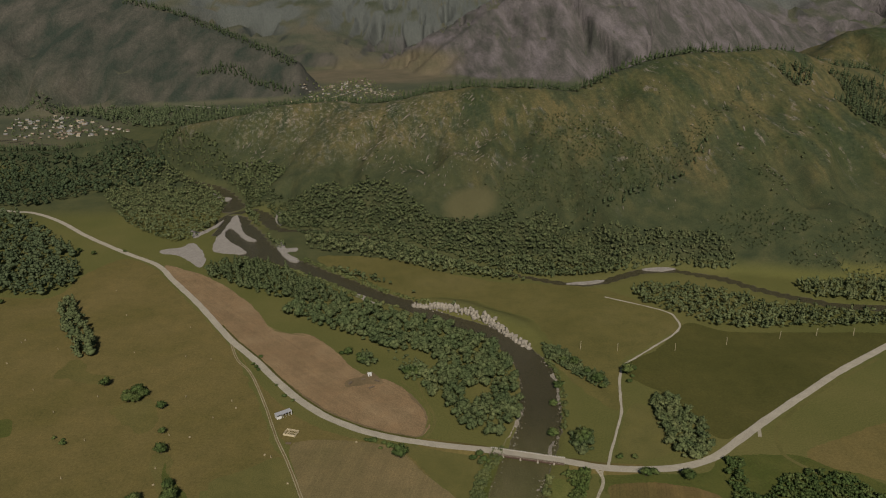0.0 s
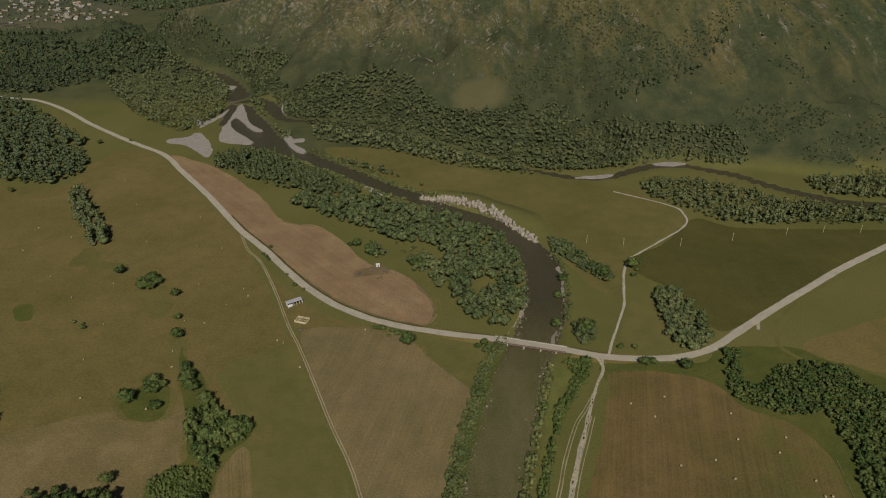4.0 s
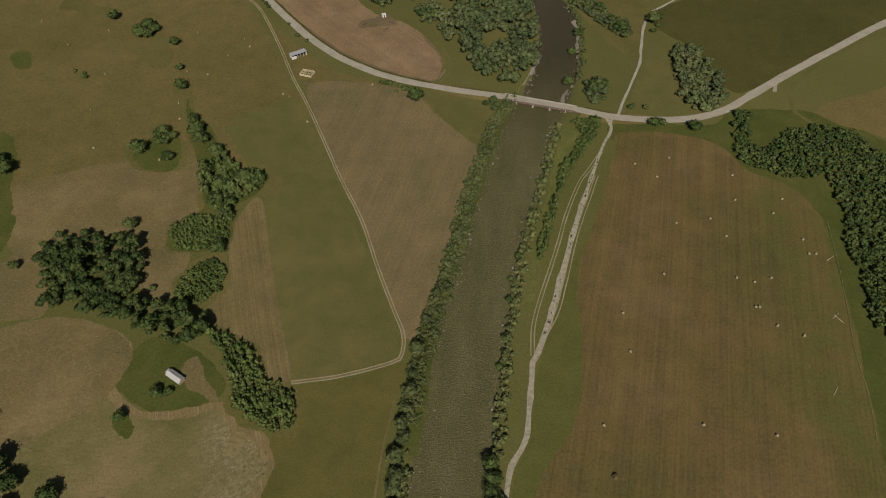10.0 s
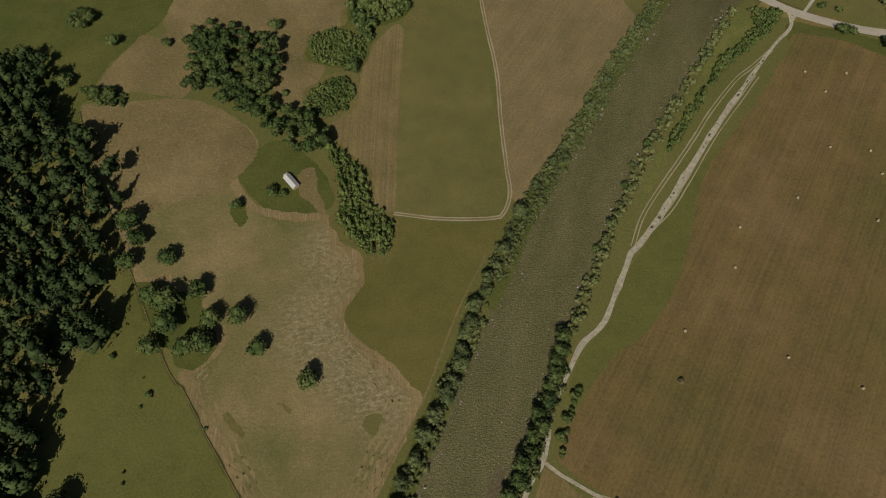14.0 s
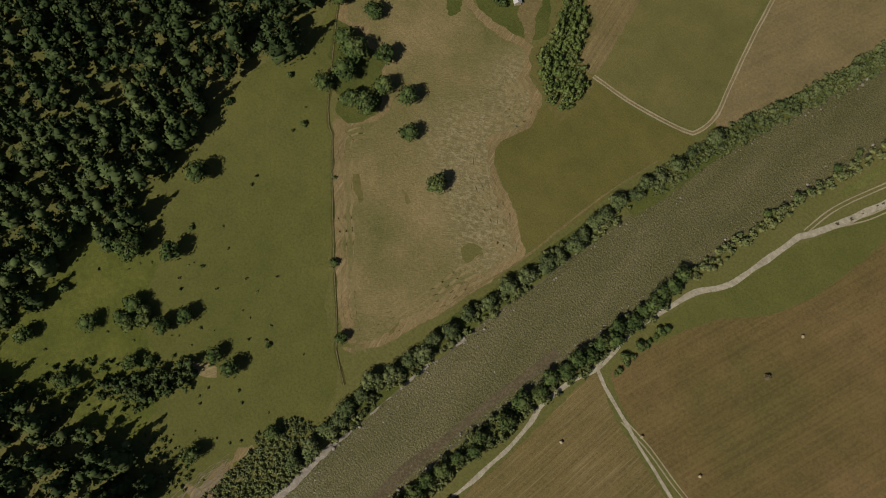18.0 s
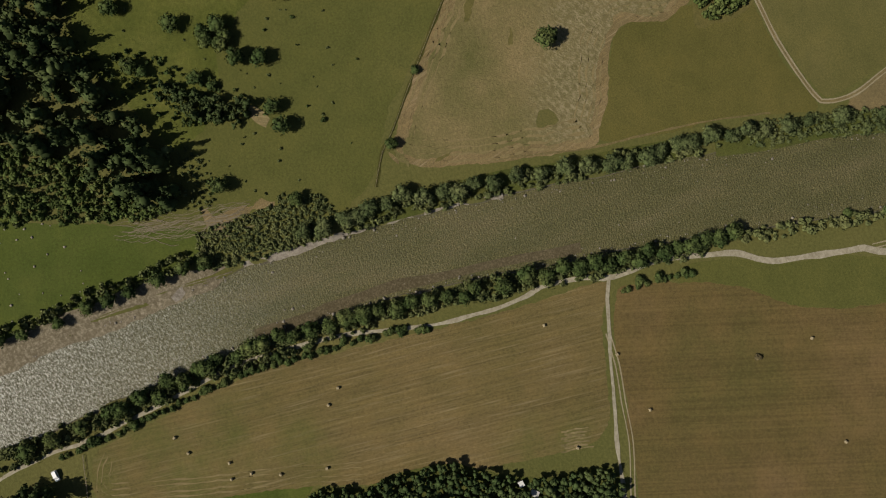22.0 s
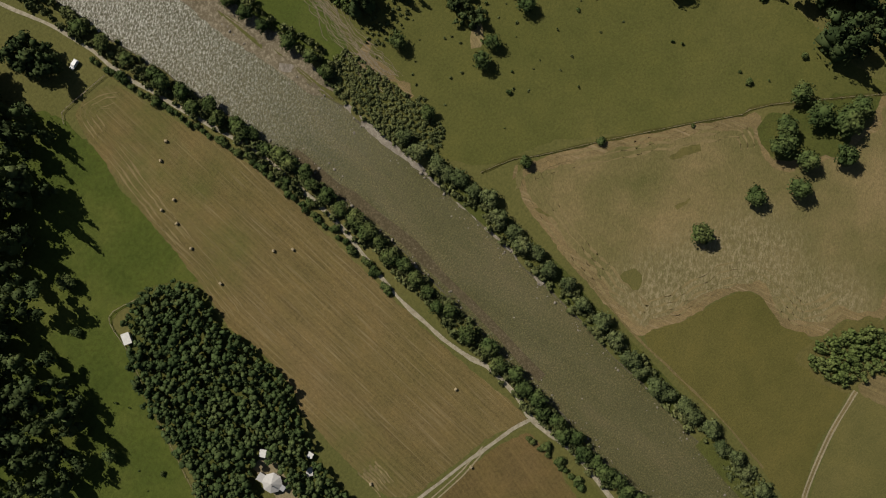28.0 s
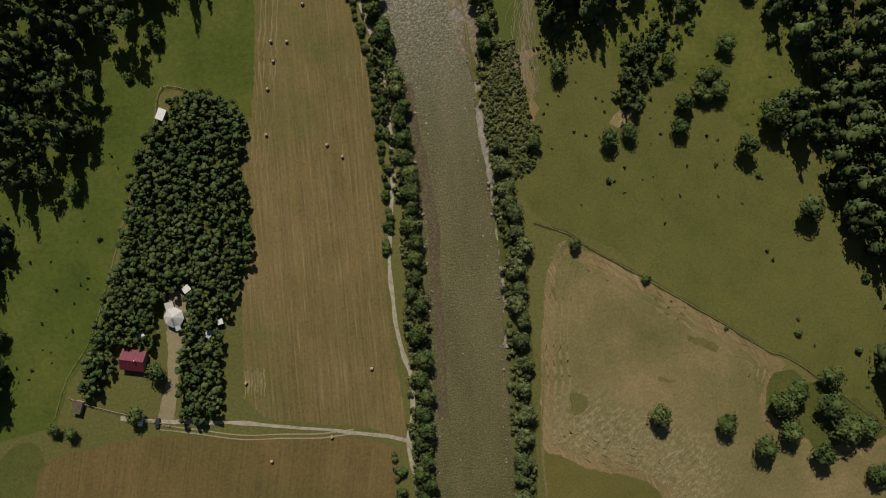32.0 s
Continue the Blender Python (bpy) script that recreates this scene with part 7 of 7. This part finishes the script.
def stones(name, count, size, label, seed, spread, y0, y1, top, mat):
    """Loose stones along the river as one body."""
    q = np.random.default_rng(seed)
    v0, f0 = ico(1)
    line = [p for p in RIVER if y0 < p[1] < y1]
    vs, fs, k = [], [], 0
    for n in range(count):
        p = line[q.integers(0, len(line))]
        off = q.choice([-1, 1]) * p[2] / 2 * (1 - abs(q.normal(0, spread))) + q.normal(0, 0.9)
        x, y = p[0] + off, p[1] + q.uniform(-6, 6)
        s = size * (0.45 + min(q.exponential(0.6), 2.6))
        v = v0 * s * (1 + 0.25 * q.normal(size=(len(v0), 1)).clip(-1, 1)) * (1, 1, 0.7) + (x, y, top - 0.1 * s)
        vs.append(v)
        fs.append(f0 + k)
        k += len(v)
    return tagged(new(name, array_mesh(name, np.concatenate(vs), np.concatenate(fs), mat)), label, "stones", "", "stuff")


stones("river_stones", 420, 0.26, "pale stones breaking the shallow water", 3, 0.22, -200, 420, -1.25, STONE_WET)
stones("bank_boulders", 70, 0.38, "brown boulders along the river bank below the bridge", 14, 0.02, 255, 372, -0.9, OUTCROP)
stones("bank_boulders", 90, 0.42, "grey-brown boulders on the river bank beside the bridge", 15, 0.03, 398, 470, -0.8, OUTCROP)
stones("bank_boulders", 420, 0.34, "grey boulders along the water's edge", 4, 0.03, -200, 560, -1.0, STONE_WET)


# slender stakes in the hill meadow, each with a wisp of hay on it
STAKE = tube("stake", 0.09, 0.06, 2.4, TIMBER, (0, 0, 1.15), 6)
WISP = tube("hay_wisp", 0.42, 0.14, 1.5, STRAW, (0, 0, 1.25), 9)
for x, y in [(-391, 581), (-349, 566), (-275, 556), (-225, 546), (-201, 541), (-172, 449), (-164, 472), (-203, 480), (-249, 492), (-275, 483), (-300, 462), (-194, 390), (-254, 382), (-315, 636), (-240, 605), (-353, 700), (-117, 399), (-334, 496), (-258, 424), (-198, 428)]:
    ob = thing("hay_pole", pose(x, y, float(ground_at(x, y)), rng.uniform(-4, 4), rng.uniform(-4, 4), 0), "slender wooden stake with a wisp of pale hay in a meadow", "hay pole", "hay poles in the hill meadow")
    part("stake", STAKE, ob)
    part("hay_wisp", WISP, ob, "pale dry hay")

# stones strewn over the southern pasture
q = np.random.default_rng(61)
STONE_MESHES = []
for k in range(4):
    sv, sf = ico(1)
    STONE_MESHES.append(array_mesh("stone", sv * (1 + 0.22 * q.normal(size=(len(sv), 1)).clip(-1, 1)) * (1, 0.8, 0.6), sf, ROCK))
for n in range(34):
    x, y, s = q.uniform(-72, -30), q.uniform(-198, -150), q.uniform(0.35, 0.75)
    ob = new("pasture_stone", STONE_MESHES[n % 4])
    ob.matrix_basis = pose(x, y, float(ground_at(x, y)) + 0.2 * s, 0, 0, q.uniform(0, 360)) @ Matrix.Diagonal((s, s, s, 1))
    tagged(ob, "pale weathered stone lying in green pasture", "stone", "stones in the southern pasture")

# the far villages
ROOF_WORN = plain("worn_grey_roof", (0.17, 0.165, 0.155), 0.7, 0.2)
VILLAGE_WALLS = (TIMBER, CONCRETE, BARK)
VILLAGE_ROOFS = (ROOF_WORN, BARK, ROOF_WORN, TIMBER)


def village(outline, count, seed, group):
    q = np.random.default_rng(seed)
    out = smooth_line(outline, 40, True)
    (x0, y0), (x1, y1) = out[:, :2].min(0), out[:, :2].max(0)
    kinds = []
    for k in range(8):
        kinds.append(gable(q.uniform(6, 9.5), q.uniform(5, 6.5), 2.6, 2.0, 0.5, VILLAGE_WALLS[k % 3], VILLAGE_ROOFS[(k * 3) % 4]))
    made = 0
    while made < count:
        x, y = q.uniform(x0, x1), q.uniform(y0, y1)
        if not inside(np.array([x]), np.array([y]), out)[0]:
            continue
        walls, slopes = kinds[q.integers(0, 8)]
        ob = thing("village_house", pose(x, y, float(ground_at(x, y)) - 0.1, 0, 0, q.choice([10, 100]) + q.normal(0, 8)), "small gable-roofed village house far down the valley", "house", group)
        part("wall", walls, ob)
        for me in slopes:
            part("roof", me, ob)
        made += 1


village([(-1017, 1641), (-1148, 1920), (-1041, 1956), (-819, 1771), (-733, 1684), (-862, 1625), (-909, 1563)], 110, 21, "near village houses")
village([(-443, 2061), (-402, 2451), (-274, 2784), (-142, 2414), (-60, 2258), (-216, 2150), (-340, 2049)], 130, 22, "far village houses")
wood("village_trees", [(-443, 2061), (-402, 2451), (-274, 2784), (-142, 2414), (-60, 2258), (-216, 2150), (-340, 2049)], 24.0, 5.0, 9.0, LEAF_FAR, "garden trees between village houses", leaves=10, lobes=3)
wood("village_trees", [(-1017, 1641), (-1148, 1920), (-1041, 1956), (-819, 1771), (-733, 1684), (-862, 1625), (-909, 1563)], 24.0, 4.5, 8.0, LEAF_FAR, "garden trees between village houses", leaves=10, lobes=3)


# bleached branches that a flood has left, as one body
def branches(name, line, count, spread, label, seed):
    q = np.random.default_rng(seed)
    path = smooth_line(line, 1.0)
    vs, fs, k = [], [], 0
    for n in range(count):
        i0 = int(q.integers(0, max(1, len(path) - 14)))
        m = int(q.integers(8, 22))
        run = path[i0:i0 + m, :2]
        if len(run) < 4:
            continue
        d = np.gradient(run, axis=0)
        side = np.stack([-d[:, 1], d[:, 0]], 1)
        s = np.arange(len(run))
        off = q.normal(0, spread) + 2.4 * fractal(s * 0.16, s * 0 + n * 1.7, 61, 3) + q.normal(0, 0.10) * s
        p = run + side * off[:, None]
        w = q.uniform(0.05, 0.15)
        z = 0.12 + 0.12 * q.uniform(size=len(p))
        v = np.concatenate([np.c_[p - side * w, z], np.c_[p, z + w * 1.4], np.c_[p + side * w, z]])
        c, i = len(p), np.arange(len(p) - 1)
        vs.append(v)
        fs.append(np.concatenate([np.c_[i, i + c, i + c + 1, i + 1], np.c_[i + c, i + 2 * c, i + 2 * c + 1, i + c + 1]]) + k)
        k += len(v)
    return tagged(new(name, array_mesh(name, np.concatenate(vs), np.concatenate(fs), DRIFTWOOD)), label, "driftwood", "", "stuff")


DRIFTWOOD = plain("bleached_driftwood", (0.155, 0.128, 0.085), 0.95, 0.3)
branches("driftwood", [(-56, -125), (-51, -110), (-49, -98), (-48, -87), (-47, -77), (-47, -68)], 60, 3.0, "bleached branches left by a flood on the grass", 5)
branches("driftwood", [(-58, -135), (-55, -121), (-53, -106), (-51, -90), (-52, -71)], 50, 2.6, "bleached branches left by a flood at the forest edge", 6)
